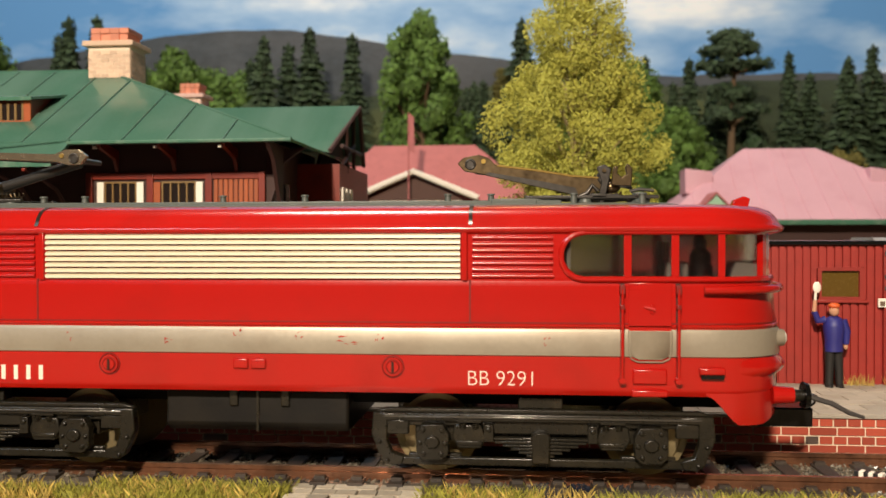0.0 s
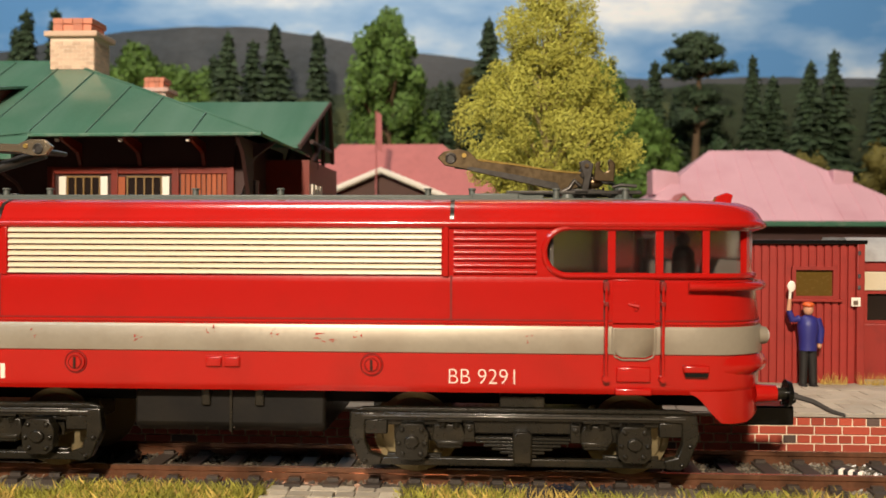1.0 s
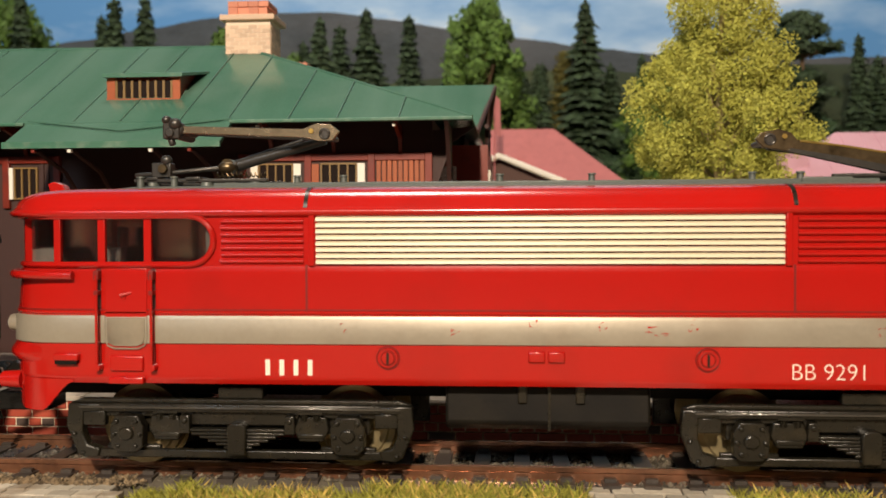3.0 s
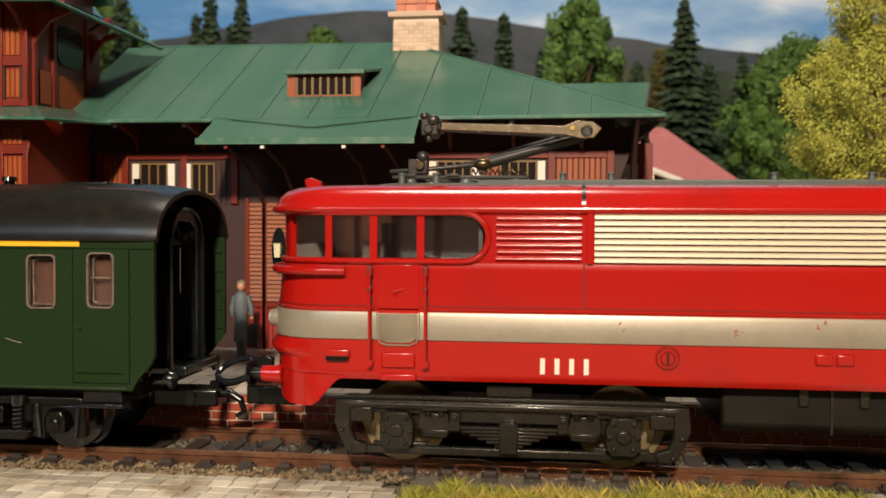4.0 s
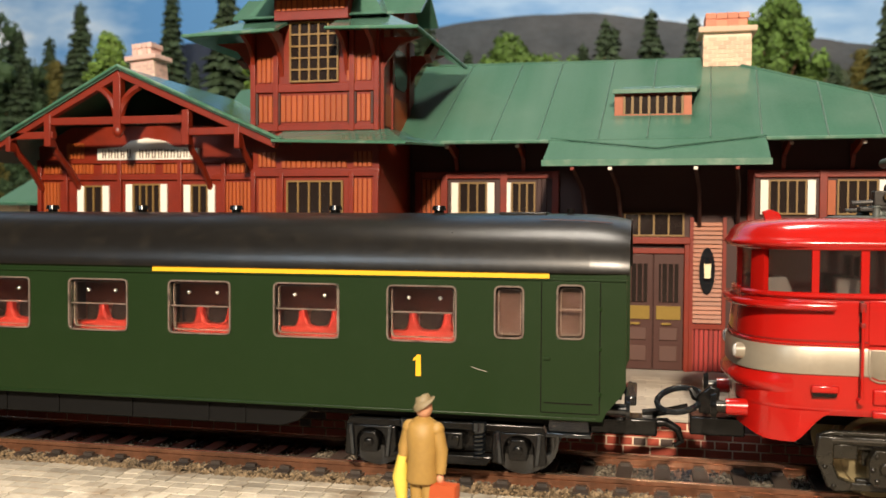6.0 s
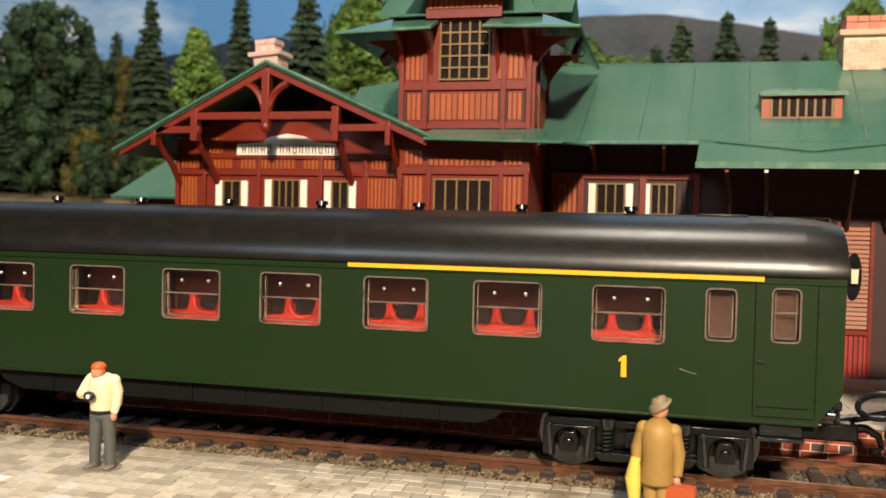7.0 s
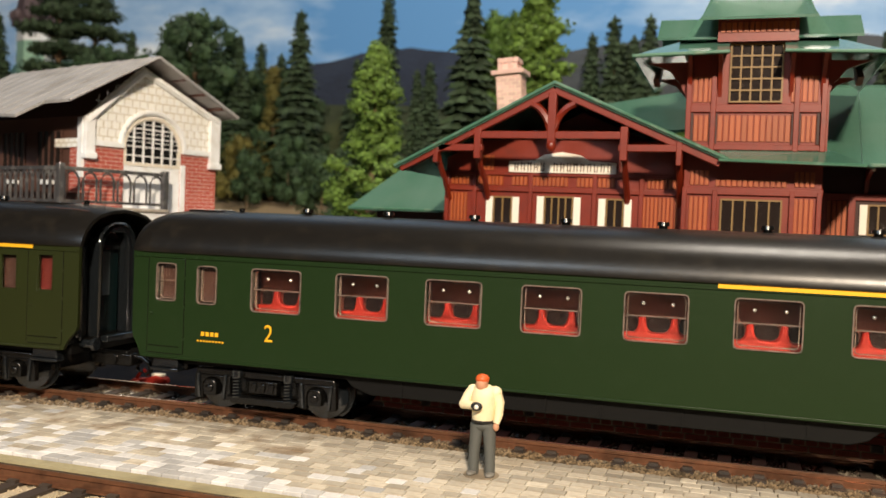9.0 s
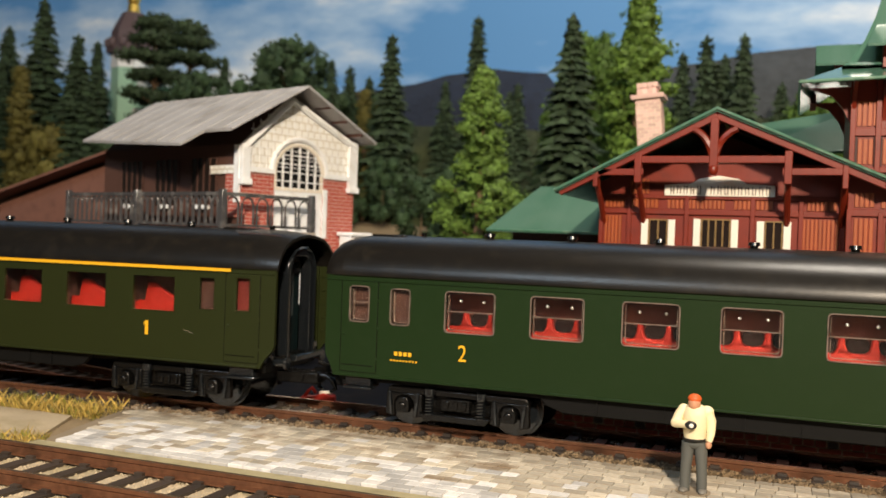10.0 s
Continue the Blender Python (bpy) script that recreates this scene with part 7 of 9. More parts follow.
rp("gable_roof", slab_b, ROSE, "")
rp("barge_board", Build().tube([(-43.0, 285, 58.8), (-11.7, 285, 71.8), (20.0, 285, 58.8)], 1.5, 6), WHITE, "white barge board")
rp("gable_fill", Build().prism([(-36, 58), (-11.7, 69.5), (13, 58)], "y", 290, 291), BROWN, "brown gable front")
rp("gable_wall", Build().box(-34, 11, 291, 300, 8, 58), WHITE)
fl = thing("flag_pole", (-13.6, 282, 20), "slim reddish pole before the rose roof", "pole")
part("pole", Build().cyl((0, 0, 0), (0, 0, 80), 0.45, 0.3, 8), ROSE, fl)
part("flag", Build().prism([(0.4, 62), (3.2, 60), (2.6, 78), (0.4, 80)], "y", -0.2, 0.2), ROSE, fl, "furled reddish flag")

# ---------- goods house on the left ----------
gh = thing("goods_house", (-362.0, 74.3, 6.2), "brick and cream plaster goods house with a grey roof", "house", turn=-18.2)
# local axes: x along the side wall towards the gable, y along the gable away from the viewer
def gp_(name, b, mats, label="", parent=None, bevel=0.0, angle=30):
    b.v = [(x, y, z - 6.2) for x, y, z in b.v]
    return part(name, b, mats, parent or gh, label, bevel, angle=angle)
NX = -8.0   # gable wall plane
YL, YR, YP = -28.0, 24.0, -7.5
gp_("wall", Build().box(-92, NX - 1.2, YL, YR, 6.2, 66).prism([(YL, 66), (YR, 66), (YR, 79.5), (YP, 93.4), (YL, 74.5)], "x", -92, NX - 1.2), BROWN, "dark board side wall")
gp_("brick_front", Build().box(NX - 1.2, NX, YL, -14.2, 6.2, 66).box(NX - 1.2, NX, 8.2, YR, 6.2, 66), BRICK_RED, "red brick gable wall")
gp_("apron", Build().box(NX - 1.2, NX - 0.1, -14.2, 8.2, 6.2, 60.0).box(NX - 1.0, NX + 0.5, 8.3, 10.2, 44, 61.5), STONE_W, "pale plastered panel below the arched window")
arc = [(-3.0 - 11.2 * math.cos(a), 66.0 + 10.2 * math.sin(a)) for a in [math.pi * k / 18 for k in range(19)]]
gp_("plaster_gable", Build().prism([(YL, 66)] + arc + [(YR, 66), (YR, 79.4), (YP, 93.2), (YL, 74.4)], "x", NX - 1.2, NX), PLASTER, "cream plaster gable with scored blocks")
# scored block joints
jb = Build()
for k in range(7):
    z = 68.0 + 2.9 * k
    half = 24 - max(0, (z - 75) * 1.35)
    jb.box(NX, NX + 0.12, max(YL + 3, YP - half), min(YR - 3, YP + half), z, z + 0.22)
for k in range(17):
    y = -24 + 3.0 * k
    top = 92 - abs(y - YP) * 0.62
    z0 = 66 if abs(y + 3) > 11.5 else 66 + 10.4 * math.sqrt(max(0, 1 - ((y + 3) / 11.6) ** 2))
    if top - z0 > 2:
        jb.box(NX, NX + 0.12, y, y + 0.2, z0, top)
gp_("block_joint", jb, STONE_W, "")
gp_("window_glass", Build().box(NX - 1.0, NX - 0.8, -14.2, 8.2, 60.1, 77), UNDER, "black window panes")
wf = gp_("arched_window", Build().tube([(NX - 0.2, y, z) for y, z in arc] , 0.75, 8).box(NX - 0.8, NX + 0.1, -14.4, 8.4, 60.0, 61.2).box(NX - 0.8, NX + 0.1, -14.4, -13.3, 60.5, 66).box(NX - 0.8, NX + 0.1, 7.3, 8.4, 60.5, 66), WHITE, "white arched window frame")
for k in range(1, 6):
    y = -14.2 + 22.4 * k / 6
    zt = 66 + 10.2 * math.sqrt(max(0, 1 - ((y + 3) / 11.2) ** 2))
    gp_("glazing_bar", Build().box(NX - 0.5, NX + 0.3, y - 0.2, y + 0.2, 60.5, zt), STONE_W, "", wf)
for z in (63.4, 66.4, 69.4, 72.4):
    h = 11.2 * math.sqrt(max(0, 1 - ((z - 66) / 10.2) ** 2)) if z > 66 else 11.2
    gp_("glazing_bar", Build().box(NX - 0.5, NX + 0.25, -3 - h, -3 + h, z - 0.18, z + 0.18), STONE_W, "", wf)
for ya, yb in ((YL - 0.6, -14.6), (8.6, YR + 0.6)):
    gp_("string_course", Build().box(NX - 0.3, NX + 0.9, ya, yb, 65.4, 67.2), STONE_W, "white string course")
arc2 = [(NX + 0.3, -3.0 - 12.6 * math.cos(a), 66.6 + 11.6 * math.sin(a)) for a in [math.pi * k / 18 for k in range(19)]]
gp_("arch_moulding", Build().tube(arc2, 0.9, 8), STONE_W, "white arch moulding")
for y0, y1 in ((YL - 0.8, YL + 2.6), (YR - 3.6, YR + 0.8)):
    gp_("pilaster", Build().box(NX - 0.5, NX + 1.2, y0, y1, 62.0, 74.5 if y0 < 0 else 80).box(NX - 0.5, NX + 1.8, y0 - 0.4, y1 + 0.4, 61.0, 63.0), STONE_W, "white stone pilaster", None, 0.2)
gp_("raking_band", Build().tube([(NX + 0.4, YL, 73.0), (NX + 0.4, YP, 91.2), (NX + 0.4, YR, 77.8)], 1.3, 6), STONE_W, "white raking cornice")
gp_("pilaster", Build().box(NX - 3, NX - 0.5, YL - 1.2, YL - 0.2, 55, 74), STONE_W)
gp_("side_band", Build().box(-24, NX - 1, YL - 1.0, YL, 64.6, 67.4), PLASTER)
gp_("side_brick", Build().box(-16, NX - 1.2, YL - 0.6, YL, 50, 64.6), BRICK_RED)
for xs_ in (-28, -50, -72):
    sw = gp_("side_window", Build().box(xs_ - 7, xs_ + 7, YL - 0.5, YL - 0.1, 54, 70), WIN_DARK, "dark side window")
    for k in range(5):
        gp_("glazing_bar", Build().box(xs_ - 7 + 3.5 * k - 0.25, xs_ - 7 + 3.5 * k + 0.25, YL - 0.8, YL - 0.4, 54, 70), BROWN, "", sw)
    gp_("sill", Build().box(xs_ - 3, xs_ + 3, YL - 2.0, YL, 52.6, 54), STONE_W, "", sw)
b = Build()
slab(b, [(0, YP, 96.0), (-91, YP, 96.0), (-91, -38, 77.8), (-14, -48, 72.8), (-14, -39, 78.0), (0, -39, 78.0)], 0.9)
slab(b, [(0, YP, 96.0), (-91, YP, 96.0), (-91, 26.5, 80.0), (0, 26.5, 80.0)], 0.9)
hr_ = gp_("roof", b, SLATE, "weathered grey sheet roof", None, 0, 15)
for k in range(10):
    x = -5 - 8.8 * k
    f = (x + 91) / 77.0
    yl, zl = (-38.6, 78.2) if x > -14 else (-37.7 - 10 * f, 78.1 - 5.0 * f)
    gp_("roof_batten", Build().tube([(x, YP, 96.1), (x, yl, zl + 0.1)], 0.22, 5), SLATE, "", hr_)
gp_("verge", Build().tube([(0.2, -39.1, 77.6), (0.2, YP, 95.6), (0.2, 26.7, 79.6)], 0.5, 6), SLATE, "", hr_)
for y, z in ((4, 91.4), (12, 87.4), (20, 83.4)):
    gp_("purlin_end", Build().box(-8, -0.5, y - 0.8, y + 0.8, z - 1.8, z), BROWN, "", hr_)
# loading terrace with iron railing
gp_("terrace", Build().box(-96, -2.1, -41, YL, 6.2, 44.6), BROWN, "dark brown terrace", None, 0.3)
gp_("terrace_end", Build().box(NX, -1.5, YL, -2, 6.2, 44.6).box(-2.0, -1.5, -41.2, YL, 6.2, 44.6), STONE_W, "pale stone end of the terrace", None, 0.3)
gp_("terrace_coping", Build().box(-97, -0.8, -42, -37.5, 44.6, 45.8).box(-5, -0.8, -37.5, -1, 44.6, 45.8), CONCRETE, "", None, 0.3)
rl_ = gp_("railing", Build().box(-96, -1.4, -40.6, -39.4, 56.6, 57.8).box(-96, -1.4, -40.4, -39.6, 46.8, 47.7).box(-2.6, -1.4, -39.3, -3, 56.6, 57.8).box(-2.4, -1.6, -39.5, -3, 46.8, 47.7), IRON, "ornate grey iron railing")
def baluster(x, y, along):
    b = Build()
    dx, dy = (1.35, 0) if along else (0, 2.3)
    b.tube([(x - dx, y - dy, 47.5), (x - dx, y - dy, 54.2), (x - dx * 0.6, y - dy * 0.6, 55.9), (x, y, 56.5), (x + dx * 0.6, y + dy * 0.6, 55.9), (x + dx, y + dy, 54.2), (x + dx, y + dy, 47.5)], 0.4, 5)
    return gp_("baluster", b, IRON, "", rl_)
for k in range(29):
    baluster(-94.5 + 3.28 * k, -40, True)
for k in range(6):
    baluster(-2.0, -36.2 + 6.1 * k, False)
for x, y in ((-96, -40), (-50, -40), (-2, -40), (-2, -2.4)):
    gp_("railing_post", Build().box(x - 1, x + 1, y - 1, y + 1, 45.7, 58.6), IRON, "", rl_, 0.15)
gp_("niche_block", Build().box(-6, -0.2, 15.5, 25, 36, 45).box(-7, 0.6, 15, 26, 45, 46.4), STONE_W, "white corner plinth", None, 0.3)
# flat black arch painted as the shade inside a niche
gp_("niche", Build().prism(rounded(17.5, 22, 36, 43, 2.1), "x", -0.4, -0.1), BLACK, "")

sh = thing("lean_to_shed", (-470, 135, 6.2), "low brown shed with a sloping brown roof", "shed")
def sh_(name, b, mats, label=""):
    b.v = [(x + 470, y - 135, z - 6.2) for x, y, z in b.v]
    return part(name, b, mats, sh, label)
sh_("wall", Build().prism([(-560, 6.2), (-440, 6.2), (-440, 84), (-462, 84), (-560, 55)], "y", 122, 160), SHED, "brown plaster wall")
b = Build()
slab(b, [(-575, 112, 53.0), (-458, 112, 88.0), (-458, 168, 88.0), (-575, 168, 53.0)], 1.2)
sh_("roof", b, SHED, "sloping brown roof")

# ---------- church far left ----------
chh = thing("church", (-790, 500, 20), "far green and white church with a dark spire and gold top", "church")
def ch_(name, b, mats, label="", parent=None):
    b.v = [(x + 790, y - 500, z - 20) for x, y, z in b.v]
    return part(name, b, mats, parent or chh, label)
CX = -807
ch_("nave", Build().box(CX - 34, CX + 70, 485, 520, 20, 150), CHURCH_G, "pale green nave")
ch_("cornice", Build().box(CX - 36, CX + 72, 483, 521, 150, 156), CHURCH_W, "white cornice")
ch_("nave_roof", Build().prism([(482, 156), (520, 156), (501, 178)], "x", CX - 36, CX + 72), CHURCH_G, "pale green nave roof")
ch_("upper_cornice", Build().box(CX - 22, CX + 62, 487, 513, 178, 184), CHURCH_W, "white upper cornice")
ch_("tower", Build().cyl((CX, 500, 20), (CX, 500, 198), 25, 24, 8), CHURCH_G)
ch_("tower_band", Build().cyl((CX, 500, 198), (CX, 500, 213), 25, 24, 8), CHURCH_W, "white tower band")
ch_("spire", Build().cyl((CX, 500, 213), (CX, 500, 219), 31, 30, 8).cyl((CX, 500, 219), (CX, 500, 238), 28, 24, 8).cyl((CX, 500, 238), (CX, 500, 257), 24, 13, 8), SPIRE, "dark tent spire")
for k in range(4):
    a = -2.4 + 0.55 * k
    ch_("spire_gable", Build().ball((CX + 28 * math.cos(a), 500 + 28 * math.sin(a), 223), (5, 5, 6)), SPIRE)
ch_("gold_top", Build().cyl((CX, 500, 257), (CX, 500, 266), 8, 7, 10).ball((CX, 500, 273), (8, 8, 9)), GOLD, "gold cupola")
ch_("small_tower", Build().cyl((CX - 83, 500, 20), (CX - 83, 500, 186), 14, 14, 8), CHURCH_G)
ch_("small_spire", Build().cyl((CX - 83, 500, 186), (CX - 83, 500, 208), 16, 4, 8), SPIRE)
ch_("small_gold", Build().cyl((CX - 83, 500, 208), (CX - 83, 500, 216), 3.5, 3, 8).ball((CX - 83, 500, 220), (4.5, 4.5, 5)), GOLD)
chh.scale = (0.78, 0.78, 0.91)
chh.location.z += 13 * MM

# ---------- figures: one plain mesh each ----------
def figure(name, at, parts, mats, label, turn=0.0):
    b = Build()
    for kind, m, *a in parts:
        if kind == "ball":
            b.ball(a[0], a[1], 14, 10, m)
        elif kind == "limb":
            b.tube(a[0], a[1], 12, m)
        else:
            b.box(*a, m)
    ob = part(name, b, mats, None, angle=60)
    ob.location = [c * MM for c in at]
    ob.rotation_euler = (0, 0, radians(turn))
    return tagged(ob, label, "figure", "platform figures")


figure("photographer_figure", (-223.6, -30.0, -0.5), [
    ("limb", 3, [(-1.5, 0, 0.2), (-1.45, 0, 4.6), (-1.1, 0, 9.4)], [0.95, 1.0, 1.3]),
    ("limb", 3, [(1.6, 0, 0.2), (1.45, 0, 4.6), (1.1, 0, 9.4)], [0.95, 1.0, 1.3]),
    ("ball", 3, (0, 0, 9.3), (2.3, 1.5, 1.3)),
    ("ball", 4, (-1.7, -0.7, 0.45), (0.9, 1.6, 0.5)), ("ball", 4, (1.8, -0.7, 0.45), (0.9, 1.6, 0.5)),
    ("limb", 6, [(0, 0, 9.9), (0, 0, 10.3)], [2.2, 2.25]),
    ("limb", 2, [(0, 0, 10.2), (0, -0.1, 12.4), (0, -0.1, 14.6), (0, 0, 16.1), (0, 0, 16.6)], [2.05, 2.2, 2.4, 2.1, 0.9]),
    ("ball", 2, (-2.1, 0, 15.4), (1.2, 1.1, 1.1)), ("ball", 2, (2.1, 0, 15.4), (1.2, 1.1, 1.1)), ("ball", 2, (-3.5, -0.9, 12.9), (0.95, 0.95, 0.95)),
    ("limb", 2, [(-2.1, 0, 15.6), (-2.9, -0.3, 14.4), (-3.5, -0.9, 12.9)], [1.05, 1.0, 0.92]),
    ("limb", 2, [(-3.5, -0.9, 12.9), (-2.2, -2.0, 13.0), (-1.0, -2.8, 13.1)], [0.92, 0.8, 0.62]),
    ("limb", 2, [(2.1, 0, 15.6), (2.9, 0.1, 13.6), (2.9, -0.3, 11.4), (2.6, -0.7, 9.9)], [1.0, 0.92, 0.8, 0.6]),
    ("ball", 0, (2.6, -0.7, 9.3), (0.6, 0.6, 0.8)), ("ball", 0, (-0.9, -3.0, 13.0), (0.7, 0.6, 0.6)),
    ("ball", 5, (-0.5, -3.2, 13.1), (1.1, 0.7, 0.8)),
    ("ball", 0, (-0.2, -1.2, 16.9), (1.15, 1.2, 1.45)), ("ball", 1, (-0.2, -0.95, 17.75), (1.3, 1.4, 0.95)), ("ball", 8, (-0.35, -3.85, 13.1), (0.42, 0.2, 0.42)),
    ("limb", 7, [(0, 0, 0.02), (0, 0, 0.16)], [3.3, 3.3]),
], [SKIN, CAP_RED, PULL, SLACKS, SHOE, FIG_BLACK, FIG_BLACK, PAVE_JOINT, WHITE], "plastic figure in cream pullover and red cap holding a camera")

figure("traveller_figure", (-129.6, -37.0, -0.5), [
    ("limb", 1, [(-0.9, 0, 0.2), (-0.9, 0, 4.6), (-0.8, 0, 8.6)], [0.8, 0.95, 1.2]),
    ("limb", 1, [(1.0, 0, 0.2), (0.95, 0, 4.6), (0.8, 0, 8.6)], [0.8, 0.95, 1.2]),
    ("limb", 1, [(0, 0, 8.0), (0, 0, 8.3), (0, 0, 11.5), (0, 0, 14.2), (0, 0, 16.2), (0, 0, 17.2)], [2.3, 2.45, 2.15, 2.5, 2.2, 0.9]),
    ("ball", 1, (-2.1, 0, 15.5), (1.1, 1.1, 1.1)), ("ball", 1, (2.1, 0, 15.5), (1.1, 1.1, 1.1)),
    ("limb", 1, [(-2.1, 0, 15.8), (-3.0, 0, 12.6), (-2.9, -0.5, 10.4)], [0.95, 0.9, 0.75]),
    ("limb", 1, [(2.1, 0, 15.8), (2.9, 0, 12.6), (2.7, 0, 9.4)], [0.95, 0.9, 0.75]),
    ("ball", 0, (2.7, 0, 8.6), (0.55, 0.55, 0.7)),
    ("limb", 5, [(-3.0, -0.6, 11.4), (-3.3, -0.7, 8.4), (-3.0, -0.7, 5.2)], [0.7, 1.15, 0.8]),
    ("ball", 0, (0, 0.2, 18.3), (1.2, 1.25, 1.4)), ("limb", 3, [(0.15, 0.1, 18.95), (0, 0, 19.2), (-0.05, 0, 19.35)], [1.8, 1.7, 1.2]), ("limb", 3, [(0, 0, 19.0), (-0.05, 0.1, 19.9), (-0.1, 0.1, 20.2), (-0.15, 0.1, 20.1)], [1.2, 1.1, 0.8, 0.3]),
    ("box", 4, 0.9, 5.3, -0.9, 0.9, 3.0, 8.0), ("box", 4, 0.8, 5.4, -0.5, 0.5, 2.9, 8.1), ("limb", 4, [(2.3, 0, 8.0), (2.7, 0, 8.6), (3.3, 0, 8.0)], 0.22),
    ("ball", 2, (-0.9, -0.6, 0.35), (0.8, 1.4, 0.4)), ("ball", 2, (1.0, -0.6, 0.35), (0.8, 1.4, 0.4)),
], [SKIN, OCHRE, SHOE, HATGREY, CASE, SCARF], "plastic figure in ochre coat and hat with an orange case", -12)

figure("station_master_figure", (112.2, 51.5, 6.2), [
    ("limb", 3, [(-1.0, 0, 0.2), (-0.9, 0, 4.6), (-0.8, 0, 9.0)], [0.85, 0.95, 1.2]),
    ("limb", 3, [(1.3, 0, 0.2), (1.1, 0, 4.6), (0.8, 0, 9.0)], [0.85, 0.95, 1.2]),
    ("limb", 2, [(0, 0, 8.2), (0, 0, 10.5), (0, 0, 13.6), (0, 0, 15.4), (0, 0, 16.0)], [2.0, 1.9, 2.3, 1.9, 0.8]),
    ("limb", 2, [(2.0, 0, 15.2), (2.8, 0, 12.6), (2.6, 0, 9.8)], [0.85, 0.85, 0.7]), ("ball", 0, (2.6, 0, 9.2), (0.5, 0.5, 0.7)),
    ("limb", 2, [(-1.9, 0, 15.2), (-3.4, 0, 15.0), (-4.2, 0, 17.0)], [0.85, 0.8, 0.65]), ("limb", 0, [(-4.2, 0, 17.0), (-4.0, 0, 19.6)], [0.5, 0.4]),
    ("limb", 4, [(-4.0, 0, 19.4), (-3.9, 0, 21.4)], [0.3, 0.3]), ("ball", 4, (-3.7, -0.2, 22.4), (0.9, 0.3, 1.3)),
    ("ball", 0, (0, -0.2, 17.2), (1.1, 1.1, 1.3)), ("ball", 1, (0, -0.2, 18.3), (1.3, 1.4, 0.7)),
    ("ball", 3, (-1.0, -0.6, 0.35), (0.8, 1.3, 0.4)), ("ball", 3, (1.3, -0.6, 0.35), (0.8, 1.3, 0.4)),
], [SKIN, CAP_RED, NAVY, FIG_BLACK, WHITE], "plastic station master in navy jacket raising a signal disc")

figure("woman_figure", (-114.3, 60, 6.2), [
    ("limb", 1, [(-0.6, 0, 0.2), (-0.6, 0, 5.0)], [0.5, 0.7]), ("limb", 1, [(0.6, 0, 0.2), (0.6, 0, 5.0)], [0.5, 0.7]),
    ("limb", 2, [(0, 0, 4.4), (0, 0, 8.0), (0, 0, 10.4), (0, 0, 13.6), (0, 0, 15.6), (0, 0, 16.4)], [1.9, 1.7, 1.4, 1.9, 1.6, 0.7]),
    ("limb", 2, [(1.6, 0, 15.2), (2.5, 0, 12.4), (2.4, 0, 10.6)], [0.7, 0.7, 0.55]), ("ball", 0, (2.5, 0, 10.0), (0.5, 0.5, 0.6)),
    ("limb", 2, [(-1.6, 0, 15.2), (-2.3, 0, 12.4), (-2.2, 0, 10.4)], [0.7, 0.7, 0.55]),
    ("box", 3, 2.0, 4.2, -0.6, 0.6, 3.0, 8.6),
    ("ball", 0, (0, -0.2, 17.6), (1.0, 1.0, 1.2)), ("ball", 4, (0, 0.2, 18.3), (1.15, 1.15, 0.9)),
], [SKIN, SHOE, GREYBLUE, FIG_BLACK, HATGREY], "plastic woman in a grey-blue suit with a black bag")

# ---------- small trackside things ----------
pt = thing("striped_marker", (101, -1.5, -0.6), "black and white striped marker lying between the rails", "marker")
for k in range(6):
    part("stripe", Build().box(-2.2 + k * 0.75, -1.5 + k * 0.75, -0.9, 0.9, 0, 1.5), WHITE if k % 2 else FIG_BLACK, pt, "", 0.08)
pt.rotation_euler = (0, 0, radians(-35))
tk = thing("red_track_clamp", (-333, 23.5, -1.95), "small scuffed red clamp lying behind the rail", "clamp", turn=18)
part("clamp_body", Build().prism([(-5.2, 0), (5.2, 0), (5.0, 1.3), (1.8, 2.2), (-1.0, 1.2), (-4.6, 1.0)], "y", -1.6, 1.6), SEAT_RED, tk, "", 0.25)
part("clamp_arm", Build().tube([(-3.8, 0, 0.8), (-2.6, -0.6, 2.6), (-1.6, -0.4, 3.6), (-0.6, 0.2, 2.0)], 0.5, 8), SEAT_RED, tk)
# white block paints the pale highlights on the clamp
part("clamp_top", Build().box(0.6, 4.2, -0.9, 0.7, 1.9, 2.6), WHITE, tk, "pale worn top", 0.2)

